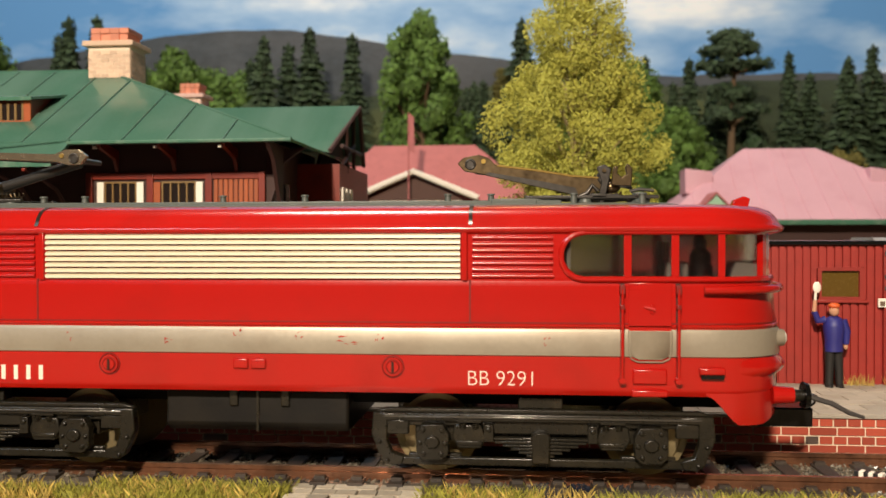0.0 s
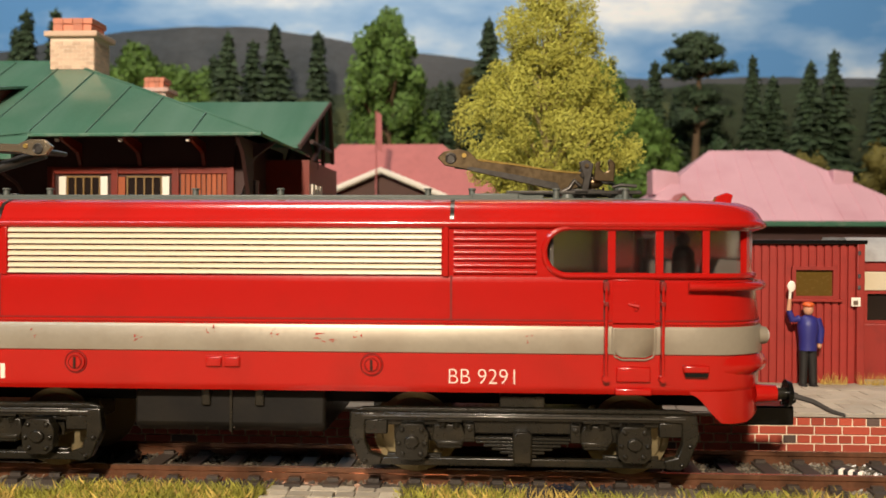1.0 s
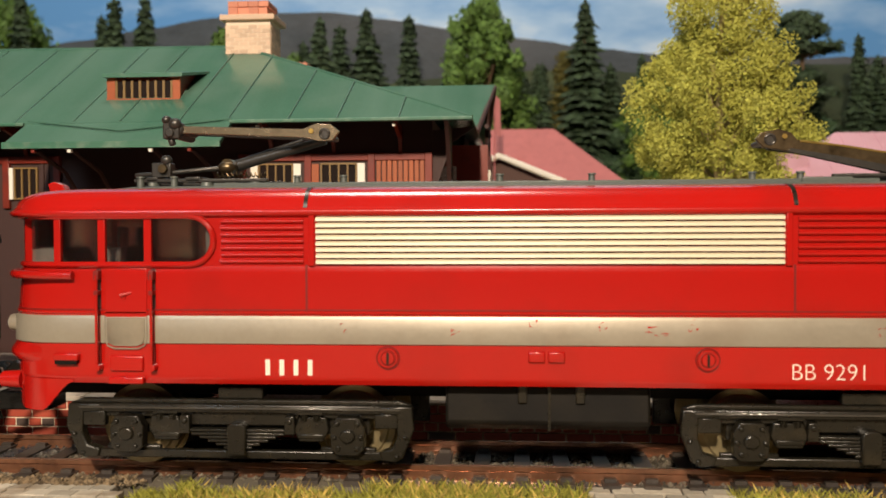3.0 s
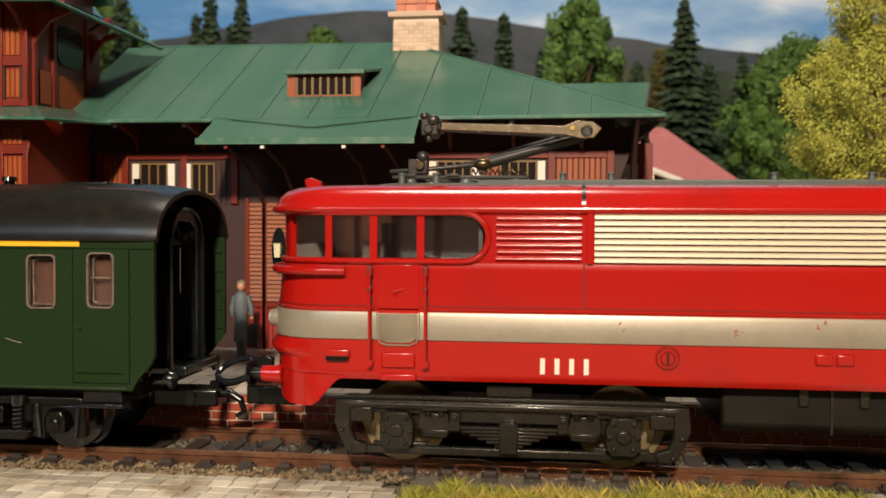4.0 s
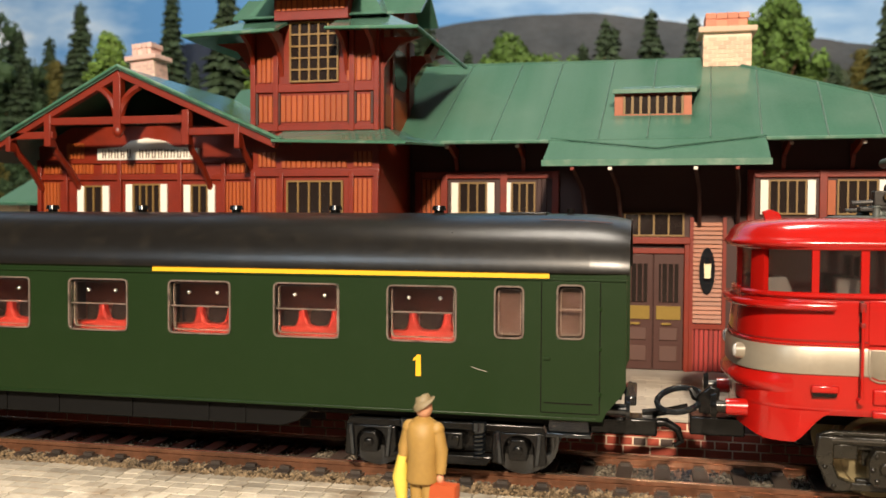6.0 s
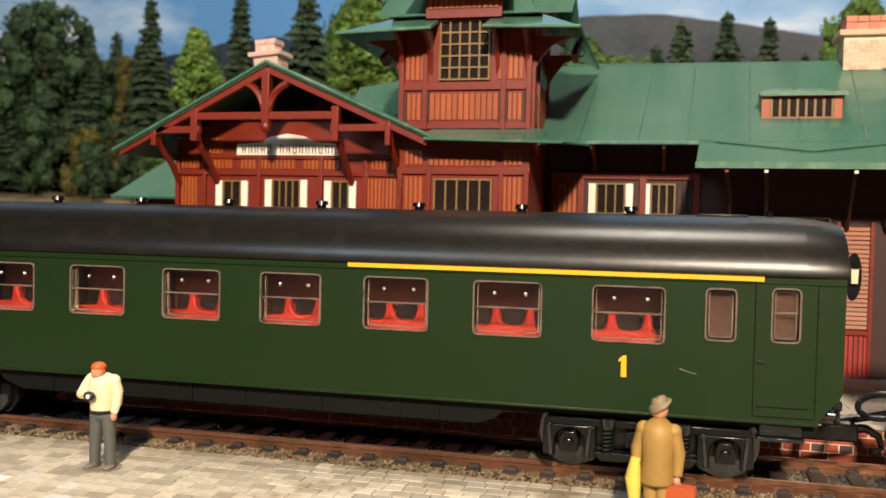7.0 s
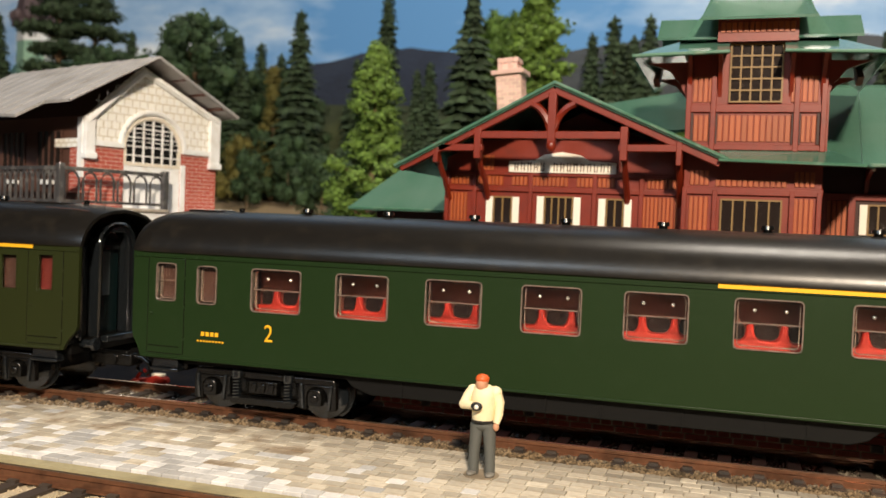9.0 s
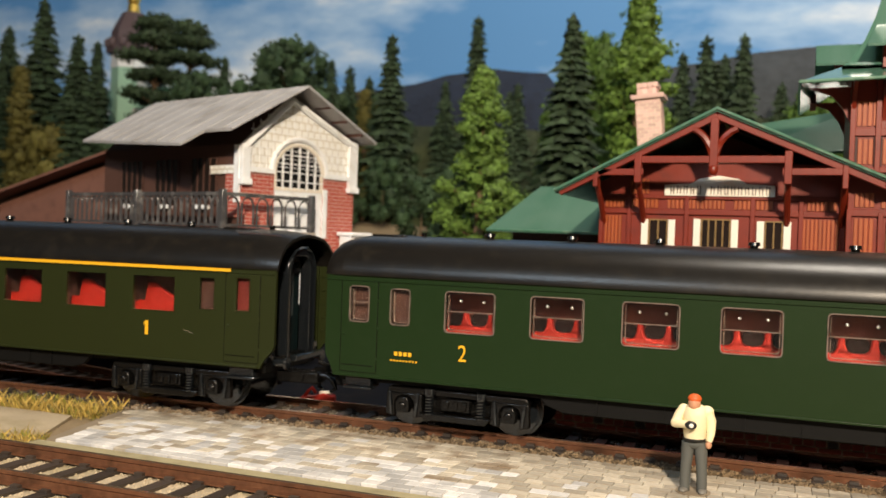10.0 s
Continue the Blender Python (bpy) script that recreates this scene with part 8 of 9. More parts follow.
# ---------- trees ----------
def pine_meshes(seed, slim):
    """A spruce of unit height 100: trunk and a crown of drooping jagged twigs."""
    r = random.Random(seed)
    t = Build().cyl((0, 0, 0), (0, 0, 96), 1.7, 0.2, 7)
    b = Build()
    z = 8.0
    while z < 99:
        k = (z - 8) / 91.0
        rad = slim * (1 - k) ** 0.82 * r.uniform(0.82, 1.15) + 0.6
        n = max(5, int(9 + 13 * (1 - k)))
        for i in range(n):
            a = 6.28319 * (i + r.random()) / n
            rr = rad * r.uniform(0.6, 1.12)
            dz = -rr * r.uniform(0.18, 0.42)
            ca, sa = math.cos(a), math.sin(a)
            wd = max(0.7, rr * r.uniform(0.16, 0.26))
            h = r.uniform(1.6, 3.4)
            m = 0.55
            b.add([(ca * rr * 0.08, sa * rr * 0.08, z + h), (ca * rr * m - sa * wd, sa * rr * m + ca * wd, z + dz * m - 0.8), (ca * rr, sa * rr, z + dz), (ca * rr * m + sa * wd, sa * rr * m - ca * wd, z + dz * m - 0.8), (ca * rr * m, sa * rr * m, z + dz * m + h * 0.7)], [(0, 1, 4), (1, 2, 4), (2, 3, 4), (3, 0, 4)])
            for q in range(2):
                f = r.uniform(0.35, 0.95)
                sx = r.uniform(-1, 1) * wd * 1.5
                p = (ca * rr * f - sa * sx, sa * rr * f + ca * sx, z + dz * f + r.uniform(-0.6, 0.8))
                s = r.uniform(0.8, 1.9)
                b.add([(p[0] - s * sa, p[1] + s * ca, p[2]), (p[0] + s * ca, p[1] + s * sa, p[2] - s * 0.9), (p[0] + s * sa, p[1] - s * ca, p[2] + s * 0.3)], [(0, 1, 2)])
        z += 2.3 + 1.8 * (1 - k)
    return t, b


def leafy(b, c, rad, n, r, size, flat=0.85, body=0.58):
    """A lumpy foliage clump: a rough body with many small leaves standing off it."""
    seed = Vector((r.uniform(0, 50), r.uniform(0, 50), r.uniform(0, 50)))
    nu, nv = 11, 7
    rings = []
    for k in range(1, nv):
        a = math.pi * k / nv
        ring = []
        for i in range(nu):
            d = Vector((math.sin(a) * math.cos(6.28319 * i / nu), math.sin(a) * math.sin(6.28319 * i / nu), -math.cos(a)))
            q = rad * body * (1 + 0.42 * noise.noise(d * 1.9 + seed) + 0.2 * noise.noise(d * 5.1 + seed))
            ring.append((c[0] + d.x * q, c[1] + d.y * q, c[2] + d.z * q * flat))
        rings.append(ring)
    b.loft(rings)
    for _ in range(n):
        d = Vector((r.gauss(0, 1), r.gauss(0, 1), r.gauss(0, 1))).normalized()
        q = rad * (0.80 * (1 + 0.42 * noise.noise(d * 1.9 + seed) + 0.2 * noise.noise(d * 5.1 + seed)) + r.uniform(-0.26, 0.24))
        p = Vector((c[0] + d.x * q, c[1] + d.y * q, c[2] + d.z * q * flat))
        s = size * r.uniform(0.5, 1.2)
        up = (d + Vector((r.uniform(-0.6, 0.6), r.uniform(-0.6, 0.6), r.uniform(-0.6, 0.6)))).normalized()
        u = up.orthogonal().normalized()
        w = up.cross(u)
        b.add([p + u * s, p + w * s * 0.8 + up * s * 0.3, p - u * s * 0.7 + up * s * 0.5, p - w * s * 0.8], [(0, 1, 2), (0, 2, 3)])


def broad_meshes(seed, wide, clumps, leaf, per):
    """A broadleaf of unit height 100: trunk, limbs and separate leaf clumps with gaps."""
    r = random.Random(seed)
    t = Build().tube([(0, 0, 0), (0.6, 0, 20), (-0.5, 0.4, 45), (0, 0, 80)], [3.2, 2.5, 1.7, 0.5], 8)
    b = Build()
    for i in range(clumps):
        z = 24 + 70 * (i + r.random()) / clumps
        k = (z - 24) / 72.0
        reach = wide * (math.sin(math.pi * (0.22 + 0.74 * k)) ** 0.75) * r.uniform(0.35, 0.95)
        a = i * 2.399 + r.uniform(-0.4, 0.4)
        c = (math.cos(a) * reach, math.sin(a) * reach, z)
        if i % 2 == 0:
            t.tube([(0, 0, max(14, z - reach * 0.8)), (c[0] * 0.6, c[1] * 0.6, z - reach * 0.25), c], [1.1, 0.7, 0.25], 5)
        leafy(b, c, wide * r.uniform(0.15, 0.29) * (1.15 - 0.45 * k), per, r, leaf, 1.05)
    return t, b


def tuft_meshes(seed, wide, clumps, leaf, per):
    """A tall uneven leafy tree of unit height 100: flat tufts on short limbs, narrowing to a ragged top."""
    r = random.Random(seed)
    t = Build().tube([(0, 0, 0), (0.5, 0, 30), (-0.6, 0.3, 60), (0, 0, 94)], [2.4, 1.9, 1.2, 0.3], 8)
    b = Build()
    for i in range(clumps):
        z = 9 + 89 * (i + r.random()) / clumps
        k = (z - 9) / 90.0
        reach = wide * (1 - k ** 1.7) ** 0.8 * r.uniform(0.25, 1.0)
        a = i * 2.399 + r.uniform(-0.5, 0.5)
        c = (math.cos(a) * reach, math.sin(a) * reach, z)
        if i % 3 == 0:
            t.tube([(0, 0, max(5, z - 6)), (c[0] * 0.6, c[1] * 0.6, z - 2), c], [0.8, 0.5, 0.2], 5)
        leafy(b, c, r.uniform(4.2, 7.4) * (1.1 - 0.35 * k), per, r, leaf, 0.62)
    return t, b


def tree_kind(builders, bark, foliage):
    out = []
    for t, b in builders:
        out.append((mesh_of("trunk", t, bark), mesh_of("crown", b, foliage, smooth=False)))
    return out


PINES = tree_kind([pine_meshes(s, w) for s, w in ((1, 15), (2, 18), (3, 22), (4, 13))], BARK, PINE_G)
BROAD = tree_kind([broad_meshes(11, 30, 110, 1.5, 120), broad_meshes(12, 34, 120, 1.5, 120)], BARK, LEAF_G)
TUFT = tree_kind([tuft_meshes(31, 17, 84, 1.0, 130), tuft_meshes(32, 19, 90, 1.0, 130)], BARK, LEAF_B)
DARKB = tree_kind([broad_meshes(14, 36, 90, 1.6, 70)], BARK, LEAF_D)
OLIVE = tree_kind([tuft_meshes(33, 11, 66, 1.0, 110)], BARK, LEAF_O)


def scots(seed):
    r = random.Random(seed)
    t = Build().tube([(0, 0, 0), (1, 0, 40), (-1, 0, 92)], [2.2, 1.8, 0.6], 8)
    b = Build()
    for z, reach in ((92, 9), (84, 15), (75, 19), (64, 22), (54, 16)):
        for s in (-1, 1):
            c = (s * reach * r.uniform(0.4, 1.0), r.uniform(-5, 5), z + r.uniform(-2, 2))
            t.tube([(0, 0, z - 5), c], [0.8, 0.3], 5)
            leafy(b, c, 10, 150, r, 1.5, 0.32)
    return t, b


def scots_dense(seed, tiers):
    """A scots pine with flat shelves of needles round the whole stem and a full round top."""
    r = random.Random(seed)
    t = Build().tube([(0, 0, 0), (1, 0, 40), (-1, 0, 92)], [2.2, 1.8, 0.6], 8)
    b = Build()
    for z, reach in tiers:
        for k in range(6):
            a = 1.047 * k + r.uniform(-0.4, 0.4)
            q = reach * r.uniform(0.45, 0.85)
            c = (math.cos(a) * q, math.sin(a) * q, z + r.uniform(-2.0, 2.0))
            t.tube([(0, 0, z - 4), c], [0.8, 0.3], 5)
            leafy(b, c, 7.0, 130, r, 1.4, 0.45)
    return t, b


SHELVES = ((95, 4), (91, 9), (86, 11), (77, 16), (68, 15), (58, 20), (48, 16))
SCOTS = tree_kind([scots(21), scots(22), scots_dense(23, SHELVES), scots_dense(24, ((95, 4), (89, 9), (80, 12), (70, 13), (58, 11), (48, 13))), scots_dense(25, ((94, 5), (89, 11), (82, 14), (70, 7), (60, 12)))], BARK, PINE_G)


def tree(kind, k, x, y, top, label, category="tree", group="", base=None, name="tree", spread=1.0):
    z0 = ground_z(x, y) - 1.0 if base is None else base
    h = (top - z0) / 100.0
    t, c = kind[k % len(kind)]
    e = thing(name, (x, y, z0), label, category, group, turn=rnd.uniform(0, 360))
    for nm, me in (("trunk", t), ("crown", c)):
        o = new(nm, me)
        o.parent = e
        o.scale = (h * spread, h * spread, h)
    return e


SP = "dark green spruce at the edge of the wood"
rows = ((-312, 402, 187), (-268, 440, 192), (-258, 470, 184), (-126, 420, 171), (-98, 430, 178), (-72, 440, 176), (-48, 460, 157),
        (14, 455, 146), (2, 470, 143), (40, 430, 181), (118, 430, 155), (147, 440, 155), (132, 410, 135), (206, 430, 156), (223, 445, 145), (240, 425, 151), (258, 435, 160), (286, 425, 158), (310, 440, 150),
        (-286, 460, 185), (10, 420, 139), (57, 440, 142), (75, 430, 146), (-551, 430, 184), (-497, 425, 200), (-434, 440, 214), (-333, 320, 181), (-141, 440, 160), (-123, 470, 177),
        (-266, 475, 181), (-243, 430, 190), (-290, 480, 159), (-884, 430, 226), (-838, 425, 248), (-785, 410, 210), (-773, 420, 206), (-657, 440, 192), (-555, 470, 186), (-542, 480, 178), (-219, 450, 160),
        (-470, 470, 172), (-410, 470, 168), (-350, 470, 172), (-395, 400, 150), (-590, 400, 158), (-620, 460, 176), (-700, 450, 178), (-860, 400, 190), (330, 430, 156), (-20, 470, 140), (95, 460, 140), (165, 460, 138), (190, 470, 142), (-160, 470, 150), (-185, 455, 148))
for i, (x, y, top) in enumerate(rows):
    tree(PINES, i * 7 + i // 3, x, y, top, SP, "spruce tree", "spruces behind the station", spread=1.08 + 0.22 * ((i * 37) % 10) / 10)
for x, y, top, k in ((-22, 415, 184, 0), (-364, 252, 138, 1), (-290, 300, 183, 0), (-350, 450, 200, 1), (100, 405, 150, 1), (88, 420, 138, 0), (-188, 430, 166, 0), (-196, 445, 156, 1), (-154, 440, 152, 1), (112, 425, 140, 0), (130, 400, 118, 1)):
    tree(TUFT if y < 350 else BROAD, k, x, y, top, "bright green leafy tree behind the station", "leafy tree", "leafy trees behind the station", spread=1.0 if y < 350 else (0.72 if top > 180 else 0.9))
for x, y, top in ((-590, 430, 203), (-612, 445, 180), (-668, 420, 176), (-520, 455, 160), (-575, 455, 165)):
    tree(DARKB, 0, x, y, top, "dark round-crowned tree on the slope", "leafy tree", "dark round trees")
for x, y, top in ((-521, 430, 159), (28, 440, 150), (-822, 385, 179), (-512, 440, 148)):
    tree(OLIVE, 0, x, y, top, "slim yellow-green tree in the wood", "leafy tree", "slim yellow trees")
for x, y, top, k in ((172, 430, 171, 4), (-716, 425, 228, 2), (-684, 430, 220, 3)):
    tree(SCOTS, k, x, y, top, "dark umbrella-shaped scots pine", "pine tree", "scots pines")

# bushes on the slope
def bush(x, y, w, h, mt, label, seed, n=260):
    r = random.Random(seed)
    b = Build()
    for _ in range(24):
        zz = r.uniform(0.15, 0.9)
        k = (1.05 - zz) ** 0.6
        leafy(b, (r.uniform(-0.7, 0.7) * w * k, r.uniform(-0.6, 0.6) * w * k, h * zz), w * r.uniform(0.16, 0.3), n // 4, r, 1.6, 1.15)
    e = thing("bush", (x, y, ground_z(x, y) - 0.5), label, "bush", "bushes on the slope")
    part("foliage", b, mt, e, smooth=False)
    part("stem", Build().cyl((0, 0, 0), (0, 0, h * 0.5), 0.8, 0.4, 6), BARK, e)
for i, (x, y, w, h, mt, lab) in enumerate((
        (-338, 250, 20, 60, LEAF_G, "pale green bush beside the goods house"), (-322, 275, 16, 44, LEAF_O, "brownish shrub on the slope"),
        (-520, 390, 26, 50, LEAF_O, "golden-brown shrub on the slope"), (-480, 380, 26, 50, LEAF_D, "low green shrub on the slope"), (-560, 380, 30, 60, LEAF_D, "low green shrub on the slope"),
        (-500, 360, 20, 40, LEAF_D, "low green shrub on the slope"), (-360, 380, 30, 60, LEAF_D, "low green shrub on the slope"), (-410, 370, 34, 66, LEAF_D, "low green shrub on the slope"),
        (70, 370, 28, 78, LEAF_G, "leafy green bush at the wood's edge"), (130, 390, 30, 70, LEAF_G, "leafy green bush at the wood's edge"), (265, 385, 40, 62, LEAF_O, "brown-green bush behind the pink roof"), (225, 390, 30, 56, LEAF_O, "brown-green bush behind the pink roof"),
        (-395, 300, 24, 52, LEAF_D, "low green shrub on the slope"), (-425, 320, 26, 56, LEAF_D, "low green shrub on the slope"), (-345, 310, 24, 50, LEAF_D, "low green shrub on the slope"), (-318, 270, 20, 44, LEAF_D, "low green shrub on the slope"), (-378, 225, 14, 34, LEAF_D, "low green shrub on the slope"), (-640, 390, 36, 66, LEAF_D, "low green shrub on the slope"), (-720, 385, 40, 72, LEAF_D, "low green shrub on the slope"), (-800, 390, 40, 80, LEAF_O, "golden-brown shrub on the slope"), (-870, 390, 36, 74, LEAF_D, "low green shrub on the slope"),
        (60, 395, 24, 70, LEAF_D, "low green shrub on the slope"), (20, 395, 30, 62, LEAF_D, "low green shrub on the slope"), (-40, 390, 30, 66, LEAF_D, "low green shrub on the slope"), (180, 395, 34, 70, LEAF_D, "low green shrub on the slope"))):
    bush(x, y, w, h, mt, lab, 40 + i)

def spray(b, c, rad, n, r, size, tall):
    """A soft airy clump: small leaves through the whole of a billow that reaches upwards and outwards."""
    out = Vector((c[0], c[1], 0))
    out = out.normalized() * 0.35 if out.length > 0.1 else Vector((0, 0, 0))
    for _ in range(n):
        d = Vector((r.gauss(0, 1), r.gauss(0, 1), r.gauss(0, 1))).normalized() * rad * r.random() ** 0.45
        d.z *= tall
        p = Vector(c) + d + out * (d.z + rad) * 0.5
        s = size * r.uniform(0.6, 1.25)
        up = Vector((r.gauss(0, 1), r.gauss(0, 1) - 0.6, r.gauss(0, 1) + 0.6)).normalized()
        u = up.orthogonal().normalized()
        w = up.cross(u)
        b.add([p + u * s, p + w * s * 0.7, p - u * s * 0.8 + up * s * 0.3, p - w * s * 0.7], [(0, 1, 2), (0, 2, 3)])


# the tall yellow foam tree beside the rose roof
yt = thing("yellow_tree", (60, 142, 6.0), "tall yellow-green foam-leaved model tree with pale limbs", "tree")
r = random.Random(5)
t = Build().tube([(0, 0, 0), (0.5, 0, 30), (-0.5, 0.5, 62), (0, 0, 100)], [3.0, 2.2, 1.4, 0.4], 9)
b = Build()
lv = ((40, 23, 9), (48, 27, 11), (57, 28, 12), (66, 29, 13), (75, 29, 13), (84, 22, 11), (92, 19, 9), (100, 16, 8), (108, 13, 6), (115, 8, 4))
for z, reach, n in lv:
    n = int(n * 2.6)
    for i in range(n):
        a = 6.28319 * (i + r.random() * 0.7) / n
        rr = reach * r.uniform(0.35, 0.98)
        c = (math.cos(a) * rr, math.sin(a) * rr * 0.85, z - 4 + r.uniform(-4, 4))
        if i % 7 == 0:
            t.tube([(0, 0, max(10, z - 22)), (c[0] * 0.5, c[1] * 0.5, z - 10), c], [0.9, 0.6, 0.2], 6)
        spray(b, c, r.uniform(3.0, 5.4), 430, r, 0.46, 1.25)
part("trunk", t, BARK_Y, yt, "pale branching trunk")
part("crown", b, LEAF_Y, yt, "yellow-green foam foliage", smooth=False)

# ---------- grass ----------
def grass(name, patches, mt, label, seed):
    r = random.Random(seed)
    b = Build()
    for x0, x1, y0, y1, n, h in patches:
        for _ in range(n):
            x, y = r.uniform(x0, x1), r.uniform(y0, y1)
            if noise.noise(Vector((x * 0.09, y * 0.12, seed))) < -0.08:
                continue
            hh = h * r.uniform(0.35, 1.15)
            a = r.uniform(0, 6.283)
            lean = hh * r.uniform(0.1, 0.8)
            w = 0.065
            dx, dy = math.cos(a), math.sin(a)
            z0 = -2.3
            b.add([(x - w * dy, y + w * dx, z0), (x + w * dy, y - w * dx, z0), (x + dx * lean * 0.4 + w * dy * 0.6, y + dy * lean * 0.4, z0 + hh * 0.6), (x + dx * lean, y + dy * lean, z0 + hh)], [(0, 1, 2), (0, 2, 3)])
    return tagged(part(name, b, mt, smooth=False), label, "grass", kind="stuff")

grass("grass", ((-56, 6, -34, -11.2, 22000, 2.5), (27.5, 150, -34, -11.2, 28000, 2.5), (-62, -54, -22, -15, 900, 2.0), (112, 175, -7, 7, 2600, 2.2), (-56, 150, -60, -34, 9000, 2.8)), GRASS, "tufts of yellow-green static grass before the track", 3)
grass("grass_tall", ((-54, 5, -26, -11.4, 3200, 2.8), (28, 140, -26, -11.4, 4600, 2.8)), HAY, "single tall dry grass stalks before the track", 9)
grass("grass_dry", ((-520, -366, -30, -17, 4200, 4.2), (-520, -358, -58, -50, 2200, 3.0)), HAY, "golden dry grass beside the platform end", 5)
grass("grass_mixed", ((-520, -366, -30, -17, 2600, 3.2), (-520, -358, -58, -51, 1800, 2.6)), GRASS, "green grass among the dry stalks", 6)
def hut_weeds():
    b = Build()
    r = random.Random(2)
    for x0 in (116, 120, 126, 129):
        for _ in range(40):
            x, y, h = x0 + r.uniform(-2, 2), 53.6 + r.uniform(-0.8, 0.8), r.uniform(1.0, 3.4)
            b.add([(x - 0.09, y, 6.2), (x + 0.09, y, 6.2), (x + r.uniform(-1.6, 1.6), y + r.uniform(-0.6, 0.6), 6.2 + h)], [(0, 1, 2)])
    return tagged(part("weeds", b, HAY, smooth=False), "dry weeds at the foot of the red hut", "weeds", kind="stuff")
hut_weeds()

# ---------- pieces: bricks of the platform face, paving slabs ----------
face = bpy.data.objects["platform_core"]
def brick_mesh(name, length, mt):
    b = Build().prism([(0.05, 0.05), (length - 0.05, 0.05), (length, 0.12), (length, 1.33), (length - 0.05, 1.4), (0.05, 1.4), (0, 1.33), (0, 0.12)], "y", -0.28, 0.1)
    return mesh_of(name, b, mt)
long_m = [brick_mesh("brick", 4.85, BRICK), brick_mesh("brick", 4.85, BRICK_DARK)]
short_m = [brick_mesh("brick", 2.25, BRICK), brick_mesh("brick", 2.25, BRICK_DARK)]
r = random.Random(12)
joined = Build()
for row in range(4):
    z = 4.05 - 1.68 * row
    step, kinds = (2.57, short_m) if row % 2 == 0 else (5.14, long_m)
    x = -304 + (0.7 if row % 2 else 0)
    while x < 200:
        dark = r.random() < (0.22 if row % 2 == 0 else 0.1)
        near = -112 < x < -78 or 76 < x < 138
        if near and row < 3:
            o = new("brick", kinds[1 if dark else 0])
            o.parent = face
            o.location = (x * MM, 19.6 * MM, z * MM)
        else:
            n0 = len(joined.v)
            joined.box(x, x + step - 0.3, 19.35, 19.7, z, z + 1.4, 1 if dark else 0)
        x += step
jb_ = part("brick_rest", joined, [BRICK, BRICK_DARK], face, smooth=False)
tagged(jb_, "red platform bricks with pale joints", kind="stuff")

bed = bpy.data.objects["pavement_bed"]
def slab_mesh(w, d):
    b = Build()
    b.loft([[(-w / 2, -d / 2, -0.5), (w / 2, -d / 2, -0.5), (w / 2, d / 2, -0.5), (-w / 2, d / 2, -0.5)], [(-w / 2, -d / 2, 0.25), (w / 2, -d / 2, 0.25), (w / 2, d / 2, 0.25), (-w / 2, d / 2, 0.25)], [(-w / 2 + 0.14, -d / 2 + 0.14, 0.36), (w / 2 - 0.14, -d / 2 + 0.14, 0.36), (w / 2 - 0.14, d / 2 - 0.14, 0.36), (-w / 2 + 0.14, d / 2 - 0.14, 0.36)]])
    return mesh_of("slab", b, PAVING)
slabs = [slab_mesh(3.3, 2.9), slab_mesh(2.9, 2.9), slab_mesh(3.8, 2.9)]
pale_slabs = [slab_mesh(3.3, 2.9), slab_mesh(2.9, 2.9), slab_mesh(3.8, 2.9)]
for me in pale_slabs:
    me.materials[0] = PAVING_PALE
widths = [3.3, 2.9, 3.8]
rest = Build()
count = 0
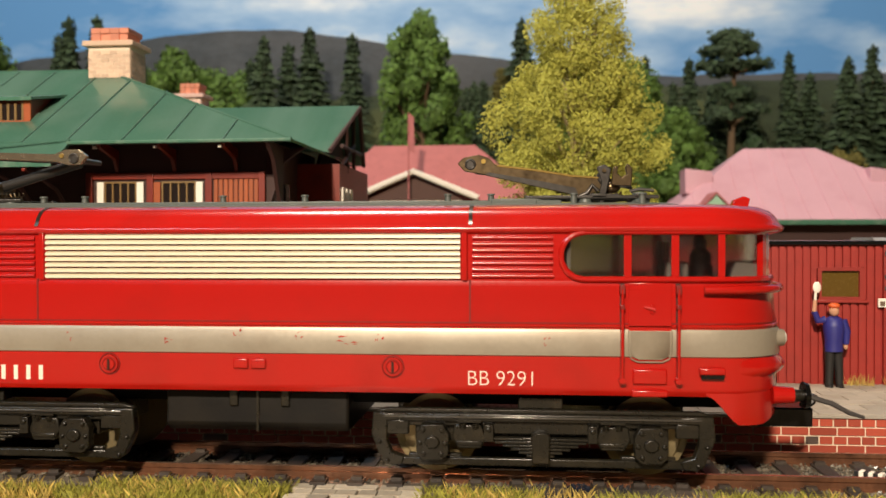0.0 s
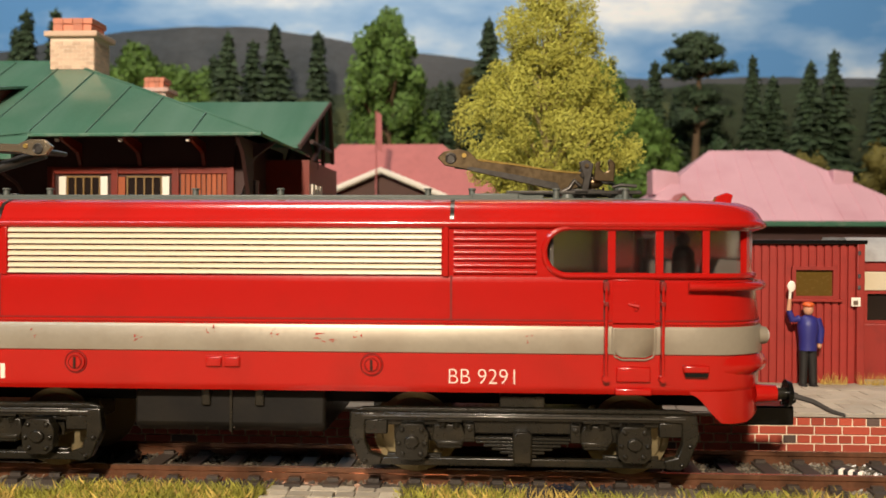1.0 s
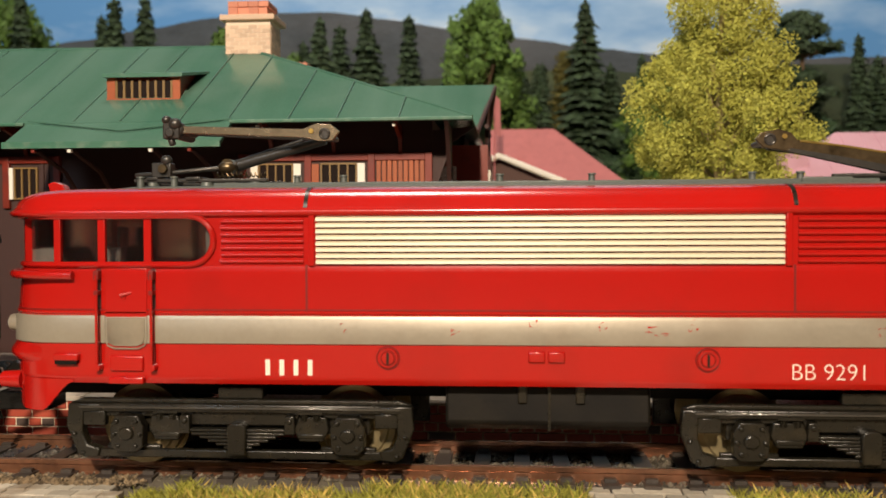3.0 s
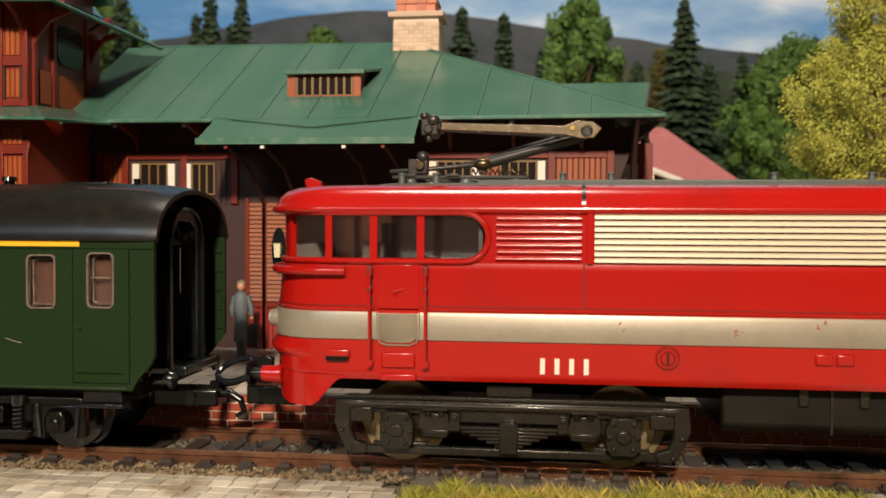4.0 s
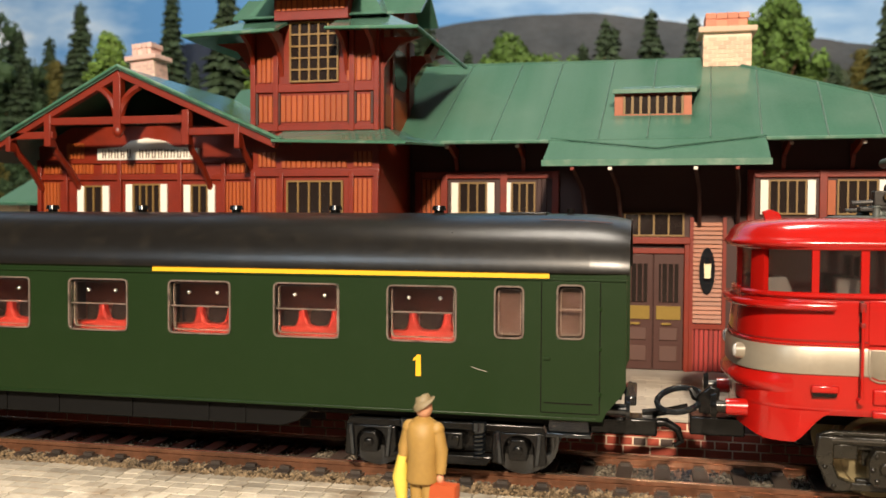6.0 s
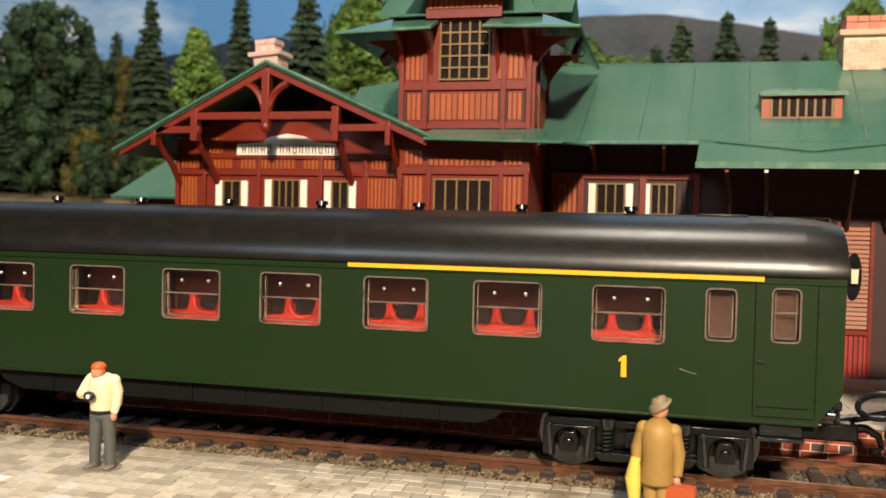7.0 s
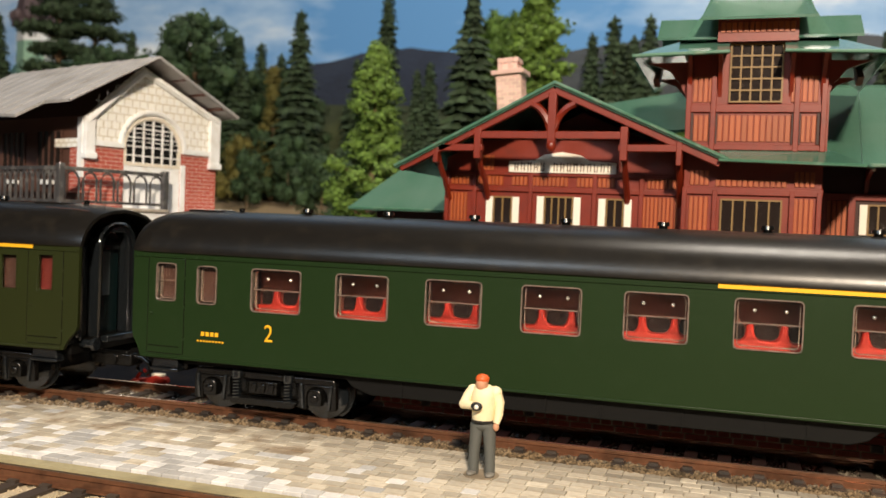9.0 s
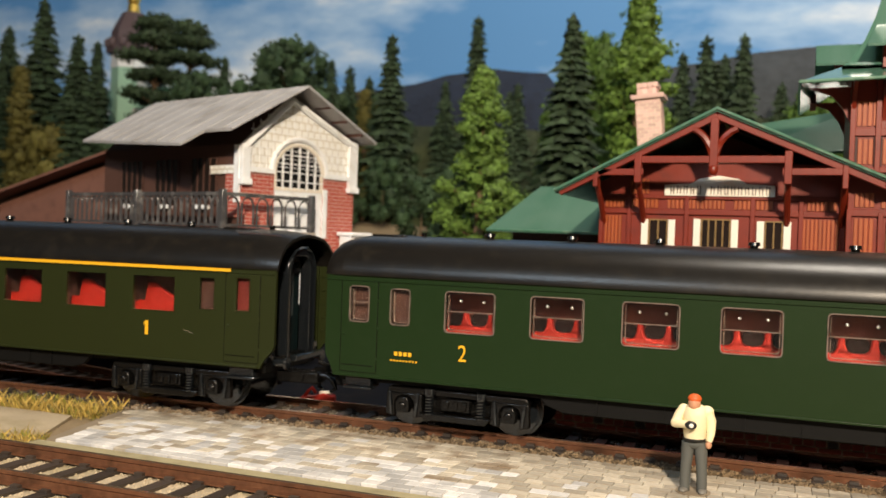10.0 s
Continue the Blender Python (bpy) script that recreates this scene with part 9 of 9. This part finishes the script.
for row in range(13):
    y = -52.6 + row * 3.02
    x = -356 - (9.0 * (y + 54) / 40.0) + 1 + r.uniform(0, 3)
    xend = -60 - 6.5 * (y + 54) / 40.0
    while x < xend:
        k = r.randrange(3)
        w = widths[k]
        cz = -0.86 + r.uniform(-0.04, 0.04)
        # pale slabs grow more frequent towards the front left
        pale = r.random() < 0.98 - (y + 53) / 32.0 - max(0.0, (x + 275) / 95.0)
        if -262 < x < -196 and count < 300:
            o = new("slab", (pale_slabs if pale else slabs)[k])
            o.parent = bed
            o.location = ((x + w / 2) * MM, y * MM, cz * MM)
            o.rotation_euler = (radians(r.uniform(-0.4, 0.4)), radians(r.uniform(-0.4, 0.4)), radians(r.uniform(-0.4, 0.4)))
            count += 1
        else:
            t1, t2 = r.uniform(-0.04, 0.04), r.uniform(-0.04, 0.04)
            rest.loft([[(x, y - 1.45, cz - 0.5), (x + w, y - 1.45, cz - 0.5), (x + w, y + 1.45, cz - 0.5), (x, y + 1.45, cz - 0.5)], [(x, y - 1.45, cz + 0.25 + t1), (x + w, y - 1.45, cz + 0.25 + t2), (x + w, y + 1.45, cz + 0.25 + t2), (x, y + 1.45, cz + 0.25 + t1)], [(x + 0.14, y - 1.31, cz + 0.36 + t1), (x + w - 0.14, y - 1.31, cz + 0.36 + t2), (x + w - 0.14, y + 1.31, cz + 0.36 + t2), (x + 0.14, y + 1.31, cz + 0.36 + t1)]], m=1 if pale else 0)
        x += w + 0.12
PAVING_REST = mat("paving_slab_rest", (0.46, 0.41, 0.33), 0.7, var=0.5, bump=0.3, island=0.6, coarse=200, dirt=(0.19, 0.13, 0.075), dirt_amount=0.95, dirt_scale=120)
rs = part("slab_rest", rest, [PAVING_REST, PAVING_PALE_REST], bed, smooth=False)
tagged(rs, "worn grey-brown paving slabs", kind="stuff")

# slabbed crossing before the locomotive and flags of the back platform
cr = Build().box(6, 27, -60, -10.6, -2.2, -1.3)
cross = structure("pavement_crossing", cr, PAVE_JOINT, "sandy bed of the slab crossing before the track", "pavement")
for i in range(6):
    for j in range(14):
        o = new("slab", slabs[(i + j) % 3])
        o.parent = cross
        o.location = ((8.0 + i * 3.5 + (j % 2) * 0.6) * MM, (-12.4 - j * 3.05) * MM, -1.0 * MM)
        o.rotation_euler = (0, 0, radians(r.uniform(-1.5, 1.5)))
top = bpy.data.objects["platform_top"]
flags = Build()
for row in range(9):
    y = 19.4 + row * 5.2
    x = -304 + (row % 2) * 3.6
    while x < 200:
        w = 7.2
        flags.box(x + 0.12, x + w - 0.12, y + 0.12, y + 5.08, 6.1, 6.42 + r.uniform(-0.05, 0.05))
        x += w
FLAG = mat("platform_flag", (0.40, 0.35, 0.29), 0.8, var=0.25, bump=0.3, island=0.3, dirt=(0.25, 0.20, 0.15), dirt_amount=0.5, dirt_scale=120)
fg = part("flag_rest", flags, FLAG, top, smooth=False)
tagged(fg, "grey-brown platform flags", kind="stuff")
